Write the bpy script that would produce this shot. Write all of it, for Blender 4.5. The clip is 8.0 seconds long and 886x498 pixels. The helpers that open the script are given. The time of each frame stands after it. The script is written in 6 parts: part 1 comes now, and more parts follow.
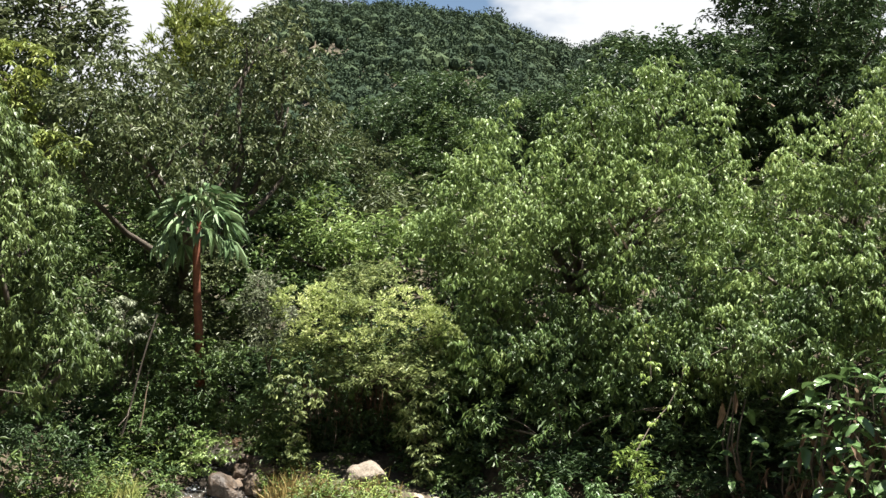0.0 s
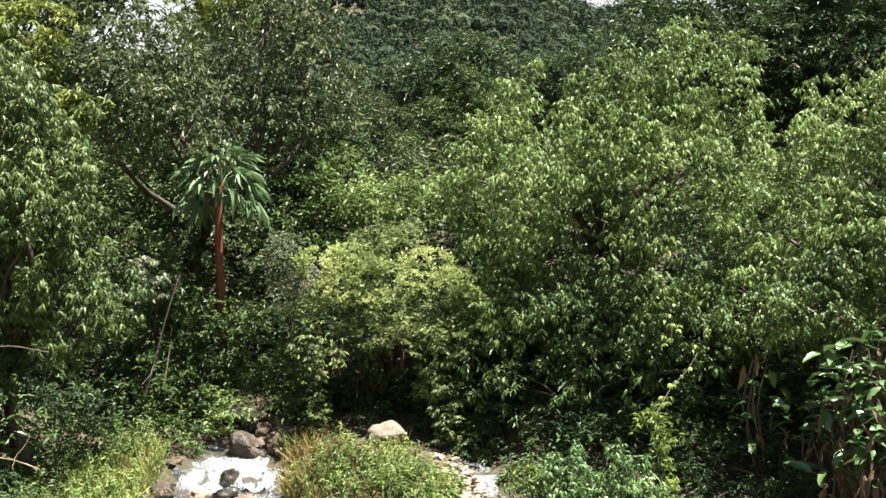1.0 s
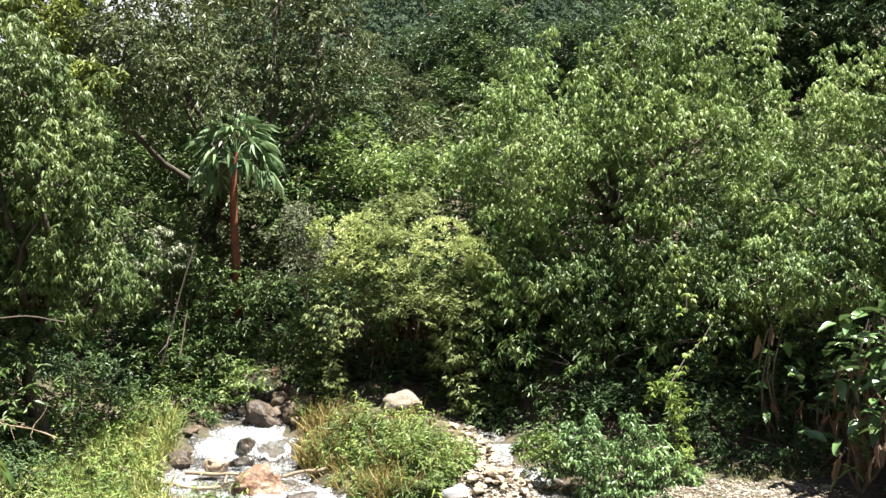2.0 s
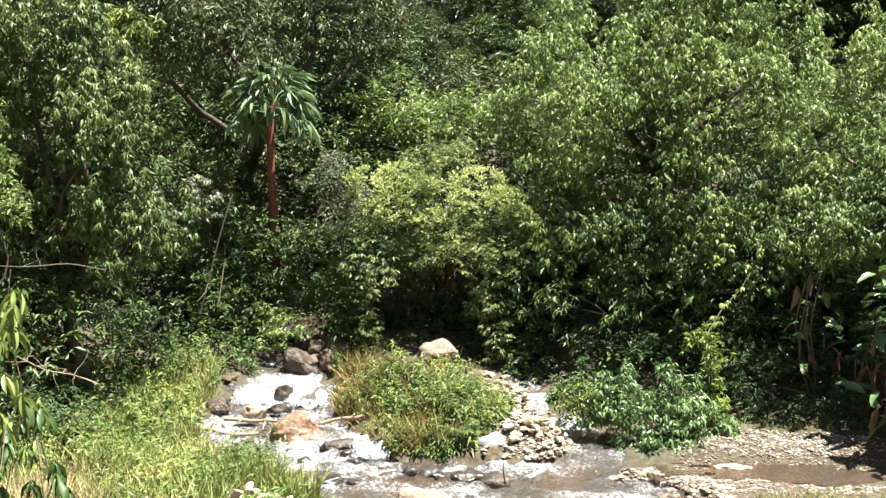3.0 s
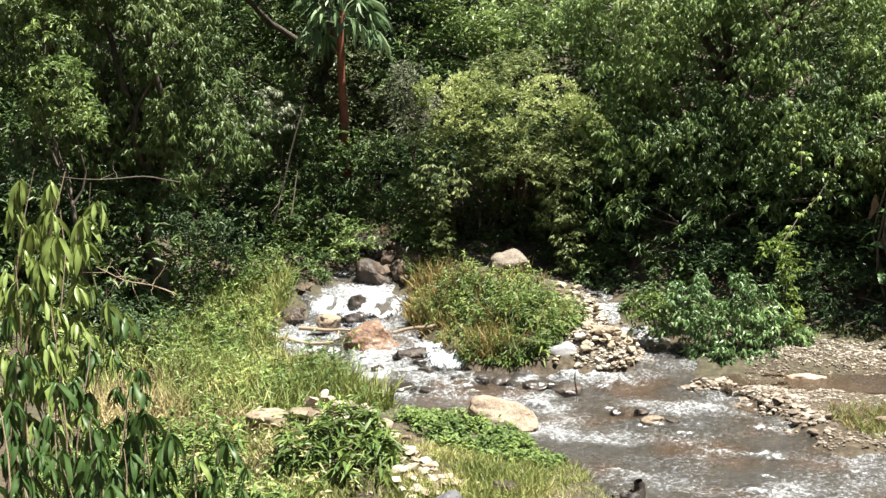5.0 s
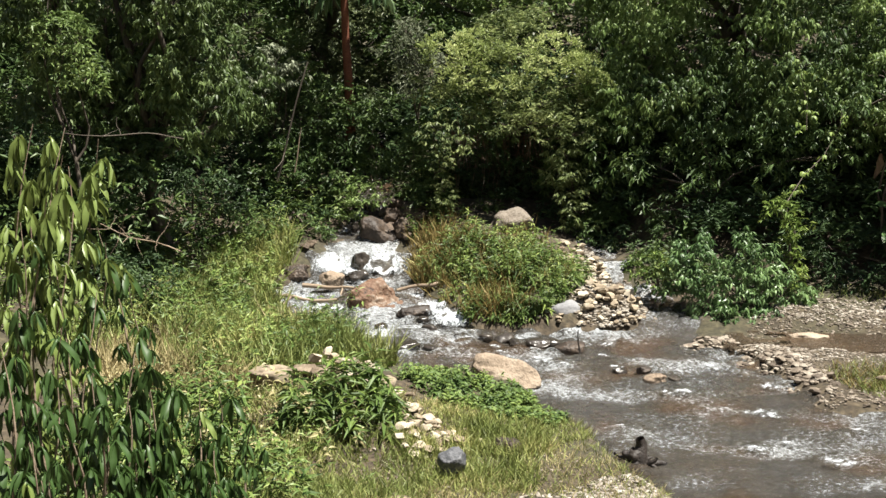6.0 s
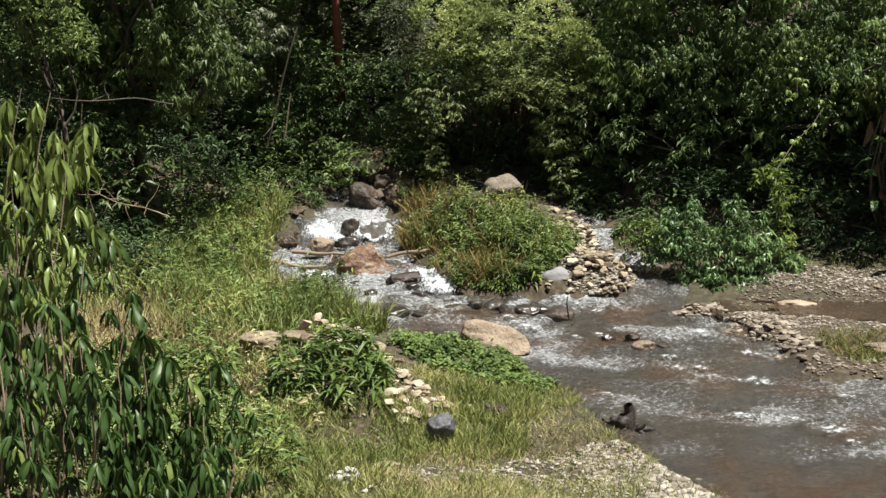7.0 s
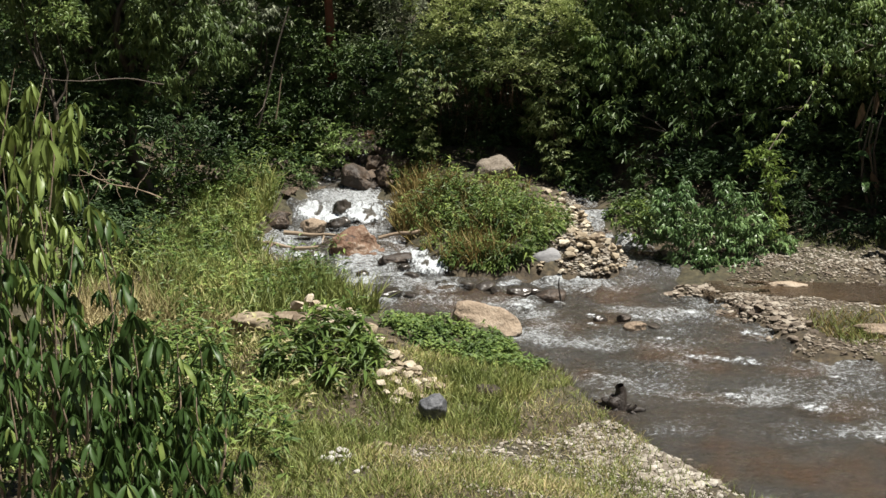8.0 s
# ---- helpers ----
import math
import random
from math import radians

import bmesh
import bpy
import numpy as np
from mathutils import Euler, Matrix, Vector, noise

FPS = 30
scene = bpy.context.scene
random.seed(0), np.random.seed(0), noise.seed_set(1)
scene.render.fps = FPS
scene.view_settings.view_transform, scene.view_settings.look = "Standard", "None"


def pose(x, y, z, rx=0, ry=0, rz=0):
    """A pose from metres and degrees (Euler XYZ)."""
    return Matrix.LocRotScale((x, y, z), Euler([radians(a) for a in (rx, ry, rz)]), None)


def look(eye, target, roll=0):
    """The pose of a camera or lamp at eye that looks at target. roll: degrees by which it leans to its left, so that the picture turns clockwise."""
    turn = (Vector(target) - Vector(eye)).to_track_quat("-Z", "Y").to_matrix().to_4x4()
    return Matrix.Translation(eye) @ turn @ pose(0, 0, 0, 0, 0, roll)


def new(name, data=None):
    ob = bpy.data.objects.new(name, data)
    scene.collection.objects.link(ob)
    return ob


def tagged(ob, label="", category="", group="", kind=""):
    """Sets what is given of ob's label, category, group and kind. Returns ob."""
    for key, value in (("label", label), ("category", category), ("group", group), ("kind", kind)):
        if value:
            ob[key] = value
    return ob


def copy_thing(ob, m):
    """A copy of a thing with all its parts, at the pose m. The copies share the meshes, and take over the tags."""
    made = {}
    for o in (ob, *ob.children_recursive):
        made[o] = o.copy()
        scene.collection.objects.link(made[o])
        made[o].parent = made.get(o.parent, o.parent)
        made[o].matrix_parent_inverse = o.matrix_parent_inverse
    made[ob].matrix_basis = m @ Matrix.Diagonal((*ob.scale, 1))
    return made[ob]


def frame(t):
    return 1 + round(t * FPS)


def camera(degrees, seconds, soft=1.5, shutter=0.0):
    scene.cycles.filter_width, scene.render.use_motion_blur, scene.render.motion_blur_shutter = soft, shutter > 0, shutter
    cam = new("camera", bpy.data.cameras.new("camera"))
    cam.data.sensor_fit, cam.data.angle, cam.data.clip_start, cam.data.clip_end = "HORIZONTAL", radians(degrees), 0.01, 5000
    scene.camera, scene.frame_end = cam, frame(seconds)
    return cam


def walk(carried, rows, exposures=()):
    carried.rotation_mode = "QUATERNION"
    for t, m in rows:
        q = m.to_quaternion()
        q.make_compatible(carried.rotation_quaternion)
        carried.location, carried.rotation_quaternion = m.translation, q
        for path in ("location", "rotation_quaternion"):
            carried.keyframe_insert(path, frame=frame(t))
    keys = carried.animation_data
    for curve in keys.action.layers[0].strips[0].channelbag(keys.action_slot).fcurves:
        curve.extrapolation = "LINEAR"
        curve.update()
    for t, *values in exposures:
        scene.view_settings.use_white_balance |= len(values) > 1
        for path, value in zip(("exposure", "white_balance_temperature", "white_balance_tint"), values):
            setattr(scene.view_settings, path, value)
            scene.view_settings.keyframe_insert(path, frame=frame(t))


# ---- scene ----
FOV, EYE = 40.0, 5.0
cam = camera(FOV, 8.0, soft=1.45)
# seconds, turn to the left, tilt up, roll: one lookout point, the camera turns about it
TURNS = [
    (0.0, 0.00, 2.00, 0.00), (0.5, 0.50, 1.32, -0.06), (1.0, 1.00, 0.17, -0.24), (1.5, 1.28, -0.42, -0.40),
    (1.7, 1.40, -0.66, -0.27), (2.8, 2.99, -3.28, -0.27), (3.0, 3.39, -3.64, -0.24), (3.5, 4.17, -4.37, -0.26),
    (4.0, 5.07, -5.37, 0.02), (4.5, 5.66, -5.97, 0.25), (4.7, 6.40, -6.79, 0.29), (5.8, 7.04, -9.46, 0.45),
    (6.0, 6.95, -9.83, 0.19), (6.5, 7.09, -10.64, -0.05), (7.0, 6.46, -11.40, -0.07), (7.5, 6.24, -11.88, -0.28),
    (8.0, 6.07, -12.29, -0.19),
]
EXPOSURES = [(0.0, 2.10), (1.7, 2.37), (2.8, 2.41), (4.5, 2.15), (5.8, 1.58), (8.0, 0.98)]
walk(cam, [(t, pose(0, 0, EYE, 0, 0, yaw) @ pose(0, 0, 0, 90 + tilt, 0, 0) @ pose(0, 0, 0, 0, 0, -roll)) for t, yaw, tilt, roll in TURNS], EXPOSURES)

# ---- daylight: high tropical sun, blue sky with white cloud ----
SUN_ELEV, SUN_AZ, SUN_POWER, SKY_POWER = 73.0, 97.0, 5.0, 0.026
world = bpy.data.worlds.new("sky")
scene.world = world
world.use_nodes = True
wn, wl = world.node_tree.nodes, world.node_tree.links
wn.clear()
w_out, w_bg = wn.new("ShaderNodeOutputWorld"), wn.new("ShaderNodeBackground")
w_sky, w_tc, w_map = wn.new("ShaderNodeTexSky"), wn.new("ShaderNodeTexCoord"), wn.new("ShaderNodeMapping")
w_noise, w_ramp, w_mix = wn.new("ShaderNodeTexNoise"), wn.new("ShaderNodeValToRGB"), wn.new("ShaderNodeMix")
w_sky.sky_type, w_sky.sun_disc = "NISHITA", False
w_sky.sun_elevation, w_sky.sun_rotation = radians(SUN_ELEV), radians(SUN_AZ)
w_sky.dust_density, w_sky.ozone_density = 0.2, 1.2
w_map.inputs["Scale"].default_value = (1.0, 1.0, 2.2)
w_map.inputs["Location"].default_value = (1.35, 0.1, 0.3)
w_noise.inputs["Scale"].default_value, w_noise.inputs["Detail"].default_value = 3.4, 6.0
w_ramp.color_ramp.elements[0].position, w_ramp.color_ramp.elements[1].position = 0.45, 0.54
w_mix.data_type = "RGBA"
w_mix.inputs["B"].default_value = (9.0, 9.15, 9.3, 1)
w_bg.inputs["Strength"].default_value = SKY_POWER
wl.new(w_tc.outputs["Generated"], w_map.inputs["Vector"])
wl.new(w_map.outputs["Vector"], w_noise.inputs["Vector"])
# cumulus banks stand over the hills, the sky overhead is clear
w_sep, w_high, w_sum = wn.new("ShaderNodeSeparateXYZ"), wn.new("ShaderNodeMapRange"), wn.new("ShaderNodeMath")
for _k, _v in (("From Min", 0.15), ("From Max", 0.6), ("To Min", 0.16), ("To Max", -0.16)):
    w_high.inputs[_k].default_value = _v
w_sum.operation = "ADD"
wl.new(w_tc.outputs["Generated"], w_sep.inputs["Vector"])
wl.new(w_sep.outputs["Z"], w_high.inputs["Value"])
wl.new(w_noise.outputs["Fac"], w_sum.inputs[0])
wl.new(w_high.outputs["Result"], w_sum.inputs[1])
wl.new(w_sum.outputs[0], w_ramp.inputs["Fac"])
wl.new(w_ramp.outputs["Color"], w_mix.inputs["Factor"])
wl.new(w_sky.outputs["Color"], w_mix.inputs["A"])
wl.new(w_mix.outputs["Result"], w_bg.inputs["Color"])
wl.new(w_bg.outputs["Background"], w_out.inputs["Surface"])
sun = new("sun", bpy.data.lights.new("sun", "SUN"))
sun.data.energy, sun.data.angle, sun.data.color = SUN_POWER, radians(0.53), (1.0, 0.95, 0.86)
_e, _a = radians(SUN_ELEV), radians(SUN_AZ)
SUN_FROM = Vector((math.cos(_e) * math.sin(_a), math.cos(_e) * math.cos(_a), math.sin(_e)))
sun.matrix_world = look(SUN_FROM * 60, (0, 0, 0))


# ---- materials ----
LEAF_TONE, STONE_TONE = (0.64, 0.70, 0.58), 0.68  # how light foliage and stone are on the whole


def material(name):
    m = bpy.data.materials.new(name)
    m.use_nodes = True
    n, l = m.node_tree.nodes, m.node_tree.links
    return m, n, l, n["Principled BSDF"], n["Material Output"]


def ramp(n, stops):
    r = n.new("ShaderNodeValToRGB")
    e = r.color_ramp.elements
    while len(e) < len(stops):
        e.new(0.5)
    for el, (p, c) in zip(e, stops):
        el.position, el.color = p, (*c, 1)
    return r


def leaf_material(name, dark, mid, light, rough=0.42, through_light=0.3, spec=0.5, pale=None, patch=0.9):
    """Leaf: colour varies leaf by leaf and in larger patches; some light comes through."""
    m, n, l, p, out = material(name)
    geo, tc = n.new("ShaderNodeNewGeometry"), n.new("ShaderNodeTexCoord")
    noi, add, mul = n.new("ShaderNodeTexNoise"), n.new("ShaderNodeMath"), n.new("ShaderNodeMath")
    noi.inputs["Scale"].default_value, noi.inputs["Detail"].default_value = patch, 4.0
    rng_map = n.new("ShaderNodeMapRange")
    rng_map.inputs["From Min"].default_value, rng_map.inputs["From Max"].default_value = 0.33, 0.67
    mul.operation, mul.inputs[1].default_value = "MULTIPLY", 0.5
    add.operation = "MULTIPLY_ADD"
    add.inputs[1].default_value = 0.5
    stops = [(0.05, dark), (0.5, mid), (0.85, light)]
    if pale:
        stops.append((0.98, pale))
    r = ramp(n, [(at, tuple(k * q for k, q in zip(LEAF_TONE, c))) for at, c in stops])
    l.new(tc.outputs["Object"], noi.inputs["Vector"])
    l.new(noi.outputs["Fac"], rng_map.inputs["Value"])
    l.new(rng_map.outputs["Result"], mul.inputs[0])
    l.new(geo.outputs["Random Per Island"], add.inputs[0])
    l.new(mul.outputs[0], add.inputs[2])
    l.new(add.outputs[0], r.inputs["Fac"])
    l.new(r.outputs["Color"], p.inputs["Base Color"])
    p.inputs["Roughness"].default_value = rough
    p.inputs["Specular IOR Level"].default_value = spec * 0.6
    tr, mx, hue = n.new("ShaderNodeBsdfTranslucent"), n.new("ShaderNodeMixShader"), n.new("ShaderNodeHueSaturation")
    hue.inputs["Hue"].default_value, hue.inputs["Value"].default_value = 0.485, 1.5
    l.new(r.outputs["Color"], hue.inputs["Color"])
    l.new(hue.outputs["Color"], tr.inputs["Color"])
    mx.inputs["Fac"].default_value = through_light * 0.5
    l.new(p.outputs["BSDF"], mx.inputs[1])
    l.new(tr.outputs["BSDF"], mx.inputs[2])
    l.new(mx.outputs["Shader"], out.inputs["Surface"])
    return m


def rough_material(name, stops, scale=3.0, fine=40.0, rough=0.85, bump=0.5, dist=0.02, by_object=0.0, stretch=(1, 1, 1)):
    """Stone, earth or bark: colour at two scales, relief from the same noise."""
    m, n, l, p, out = material(name)
    tc, mp = n.new("ShaderNodeTexCoord"), n.new("ShaderNodeMapping")
    a, b = n.new("ShaderNodeTexNoise"), n.new("ShaderNodeTexNoise")
    mp.inputs["Scale"].default_value = stretch
    a.inputs["Scale"].default_value, a.inputs["Detail"].default_value = scale, 5.0
    b.inputs["Scale"].default_value, b.inputs["Detail"].default_value = fine, 4.0
    mixf, bm_, r = n.new("ShaderNodeMath"), n.new("ShaderNodeBump"), ramp(n, [(at, tuple(STONE_TONE * q for q in c)) for at, c in stops])
    mixf.operation, mixf.inputs[1].default_value = "MULTIPLY_ADD", 0.4
    sc = n.new("ShaderNodeMath")
    sc.operation, sc.inputs[1].default_value = "MULTIPLY", 0.6
    l.new(tc.outputs["Object"], mp.inputs["Vector"])
    l.new(mp.outputs["Vector"], a.inputs["Vector"])
    l.new(mp.outputs["Vector"], b.inputs["Vector"])
    l.new(a.outputs["Fac"], sc.inputs[0])
    l.new(b.outputs["Fac"], mixf.inputs[0])
    l.new(sc.outputs[0], mixf.inputs[2])
    src = mixf.outputs[0]
    if by_object:
        info, ob = n.new("ShaderNodeObjectInfo"), n.new("ShaderNodeMath")
        geo, sm = n.new("ShaderNodeNewGeometry"), n.new("ShaderNodeMath")
        sm.operation = "ADD"
        l.new(info.outputs["Random"], sm.inputs[0])
        l.new(geo.outputs["Random Per Island"], sm.inputs[1])
        fr = n.new("ShaderNodeMath")
        fr.operation = "FRACT"
        l.new(sm.outputs[0], fr.inputs[0])
        ce = n.new("ShaderNodeMath")
        ce.operation, ce.inputs[1].default_value = "SUBTRACT", 0.5
        l.new(fr.outputs[0], ce.inputs[0])
        ob.operation, ob.inputs[1].default_value = "MULTIPLY_ADD", by_object
        l.new(ce.outputs[0], ob.inputs[0])
        l.new(src, ob.inputs[2])
        src = ob.outputs[0]
    l.new(src, r.inputs["Fac"])
    l.new(r.outputs["Color"], p.inputs["Base Color"])
    bm_.inputs["Strength"].default_value, bm_.inputs["Distance"].default_value = bump, dist
    l.new(mixf.outputs[0], bm_.inputs["Height"])
    l.new(bm_.outputs["Normal"], p.inputs["Normal"])
    p.inputs["Roughness"].default_value = rough
    return m


LEAF_MANGO = leaf_material("leaf_lance", (0.046, 0.070, 0.024), (0.180, 0.258, 0.088), (0.360, 0.450, 0.180), 0.5, 0.42, 0.6, (0.430, 0.450, 0.270), patch=0.55)
LEAF_OLIVE = leaf_material("leaf_olive", (0.085, 0.110, 0.048), (0.255, 0.300, 0.135), (0.520, 0.540, 0.280), 0.5, 0.45, 0.5, patch=1.6)
LEAF_SILVER = leaf_material("leaf_silver", (0.10, 0.11, 0.075), (0.24, 0.25, 0.19), (0.45, 0.46, 0.38), 0.55, 0.25, 0.4)
LEAF_FEATHER = leaf_material("leaf_feather", (0.09, 0.12, 0.03), (0.23, 0.27, 0.075), (0.42, 0.44, 0.15), 0.5, 0.4, 0.4)
LEAF_VINE = leaf_material("leaf_vine", (0.12, 0.18, 0.045), (0.26, 0.34, 0.10), (0.46, 0.52, 0.18), 0.45, 0.4, 0.5)
LEAF_FRESH = leaf_material("leaf_fresh", (0.092, 0.140, 0.050), (0.205, 0.285, 0.100), (0.400, 0.480, 0.200), 0.5, 0.38, 0.6)
LEAF_DARK = leaf_material("leaf_dark", (0.042, 0.056, 0.026), (0.105, 0.130, 0.060), (0.215, 0.235, 0.125), 0.5, 0.30, 0.6, (0.386, 0.400, 0.318))
LEAF_WILLOW = leaf_material("leaf_willow", (0.048, 0.077, 0.028), (0.119, 0.167, 0.058), (0.233, 0.286, 0.114), 0.5, 0.28, 0.6)
LEAF_YELLOW = leaf_material("leaf_yellow", (0.20, 0.25, 0.09), (0.48, 0.53, 0.24), (0.88, 0.86, 0.52), 0.5, 0.5, 0.4)
LEAF_SHRUB = leaf_material("leaf_shrub", (0.040, 0.070, 0.027), (0.093, 0.148, 0.049), (0.186, 0.245, 0.088), 0.5, 0.2, 0.6)
LEAF_COVER = leaf_material("leaf_cover", (0.050, 0.085, 0.028), (0.140, 0.205, 0.060), (0.290, 0.350, 0.105), 0.5, 0.30, 0.45, patch=1.8)
LEAF_BANK = leaf_material("leaf_bank", (0.047, 0.086, 0.026), (0.163, 0.232, 0.065), (0.396, 0.439, 0.155), 0.5, 0.22, 0.5)
# own deep green of the back trees; elsewhere shade put into the leaf colour
LEAF_DEEP_AND_SHADED = leaf_material("leaf_deep_and_shaded", (0.024, 0.048, 0.024), (0.064, 0.108, 0.048), (0.135, 0.190, 0.085), 0.5, 0.25, 0.5)
LEAF_LUSH = leaf_material("leaf_lush", (0.050, 0.100, 0.040), (0.130, 0.215, 0.085), (0.275, 0.385, 0.170), 0.42, 0.22, 0.7)
LEAF_PALM = leaf_material("leaf_palm", (0.10, 0.16, 0.09), (0.20, 0.29, 0.16), (0.38, 0.46, 0.30), 0.5, 0.22, 0.6)
LEAF_BIG = leaf_material("leaf_big", (0.070, 0.120, 0.056), (0.136, 0.222, 0.090), (0.274, 0.364, 0.148), 0.30, 0.25, 1.1)
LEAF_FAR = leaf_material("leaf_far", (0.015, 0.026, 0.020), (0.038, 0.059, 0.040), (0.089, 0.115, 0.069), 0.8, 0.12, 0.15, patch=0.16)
LEAF_DEAD = leaf_material("leaf_dead", (0.106, 0.063, 0.052), (0.233, 0.145, 0.117), (0.424, 0.310, 0.312), 0.7, 0.15, 0.3)
GRASS_GREEN = leaf_material("grass_green", (0.137, 0.167, 0.054), (0.272, 0.298, 0.105), (0.499, 0.456, 0.200), 0.5, 0.2, 0.4, (0.810, 0.580, 0.374))
GRASS_DRY = leaf_material("grass_dry", (0.214, 0.198, 0.089), (0.448, 0.346, 0.202), (0.697, 0.545, 0.377), 0.6, 0.25, 0.3)
LEAF_STRAW = leaf_material("leaf_straw", (0.27, 0.21, 0.11), (0.50, 0.41, 0.25), (0.74, 0.64, 0.45), 0.6, 0.3, 0.3)
REED_BROWN = leaf_material("reed_brown", (0.105, 0.085, 0.036), (0.260, 0.180, 0.075), (0.430, 0.310, 0.145), 0.55, 0.3, 0.3)
BARK = rough_material("bark", [(0.3, (0.05, 0.038, 0.028)), (0.55, (0.13, 0.105, 0.08)), (0.75, (0.25, 0.22, 0.18))], 3, 26, 0.9, 0.7, 0.03, stretch=(1, 1, 0.3))
BARK_RED = rough_material("bark_red", [(0.3, (0.10, 0.030, 0.015)), (0.55, (0.26, 0.085, 0.040)), (0.8, (0.38, 0.19, 0.11))], 2, 22, 0.85, 0.6, 0.03, stretch=(1, 1, 1.6))
DEADWOOD = rough_material("deadwood", [(0.3, (0.163, 0.112, 0.075)), (0.55, (0.375, 0.288, 0.200)), (0.8, (0.587, 0.500, 0.388))], 3, 30, 0.9, 0.6, 0.02, stretch=(0.500, 1.250, 1.250))
WETWOOD = rough_material("wetwood", [(0.3, (0.012, 0.008, 0.006)), (0.6, (0.035, 0.024, 0.017)), (0.9, (0.14, 0.10, 0.075))], 9, 40, 0.6, 0.9, 0.04)
STONE_TAN = rough_material("stone_tan", [(0.25, (0.138, 0.098, 0.067)), (0.5, (0.356, 0.274, 0.196)), (0.75, (0.552, 0.466, 0.362))], 2.2, 22, 0.88, 1.0, 0.07, 0.22)
STONE_DULL = rough_material("stone_dull", [(0.25, (0.08, 0.062, 0.046)), (0.5, (0.20, 0.165, 0.128)), (0.75, (0.36, 0.315, 0.26))], 2.6, 22, 0.9, 1.0, 0.08, 0.1)
STONE_BROWN = rough_material("stone_brown", [(0.30, (0.014, 0.009, 0.006)), (0.5, (0.045, 0.030, 0.020)), (0.72, (0.14, 0.095, 0.062))], 3.0, 20, 0.6, 1.0, 0.07, 0.1)
STONE_RUST = rough_material("stone_rust", [(0.36, (0.03, 0.018, 0.012)), (0.46, (0.16, 0.078, 0.040)), (0.56, (0.24, 0.150, 0.095)), (0.66, (0.48, 0.40, 0.32))], 2.6, 16, 0.75, 1.0, 0.08)
STONE_GREY = rough_material("stone_grey", [(0.25, (0.14, 0.14, 0.145)), (0.5, (0.29, 0.29, 0.30)), (0.75, (0.46, 0.455, 0.45))], 3.0, 30, 0.75, 0.5, 0.02, 0.15)
STONE_WET = rough_material("stone_wet", [(0.25, (0.018, 0.016, 0.014)), (0.5, (0.05, 0.042, 0.035)), (0.8, (0.13, 0.11, 0.09))], 4.0, 24, 0.25, 0.6, 0.02, 0.2)
PEBBLE = rough_material("pebble", [(0.2, (0.07, 0.05, 0.036)), (0.5, (0.22, 0.175, 0.13)), (0.8, (0.44, 0.39, 0.32))], 5.0, 40, 0.85, 0.4, 0.01, 0.5)
PEBBLE_DRY = rough_material("pebble_dry", [(0.2, (0.10, 0.08, 0.06)), (0.5, (0.29, 0.25, 0.20)), (0.8, (0.56, 0.52, 0.45))], 5.0, 40, 0.9, 0.4, 0.01, 0.5)
STONE_PALE = rough_material("stone_pale", [(0.22, (0.16, 0.115, 0.075)), (0.5, (0.40, 0.325, 0.225)), (0.78, (0.72, 0.64, 0.50))], 3.0, 26, 0.85, 0.6, 0.02, 0.5)
STONE_SLATE = rough_material("stone_slate", [(0.25, (0.045, 0.046, 0.050)), (0.5, (0.120, 0.124, 0.136)), (0.75, (0.34, 0.345, 0.36))], 3.0, 24, 0.7, 0.9, 0.05)
STONE_JUMBLE = rough_material("stone_jumble", [(0.28, (0.030, 0.020, 0.013)), (0.5, (0.125, 0.085, 0.055)), (0.75, (0.34, 0.26, 0.18))], 3.5, 18, 0.75, 1.0, 0.07, 0.2)
WHITE_RUBBLE = rough_material("white_rubble", [(0.3, (0.45, 0.42, 0.38)), (0.7, (0.78, 0.76, 0.72))], 5.0, 30, 0.8, 0.4, 0.01, 0.2)


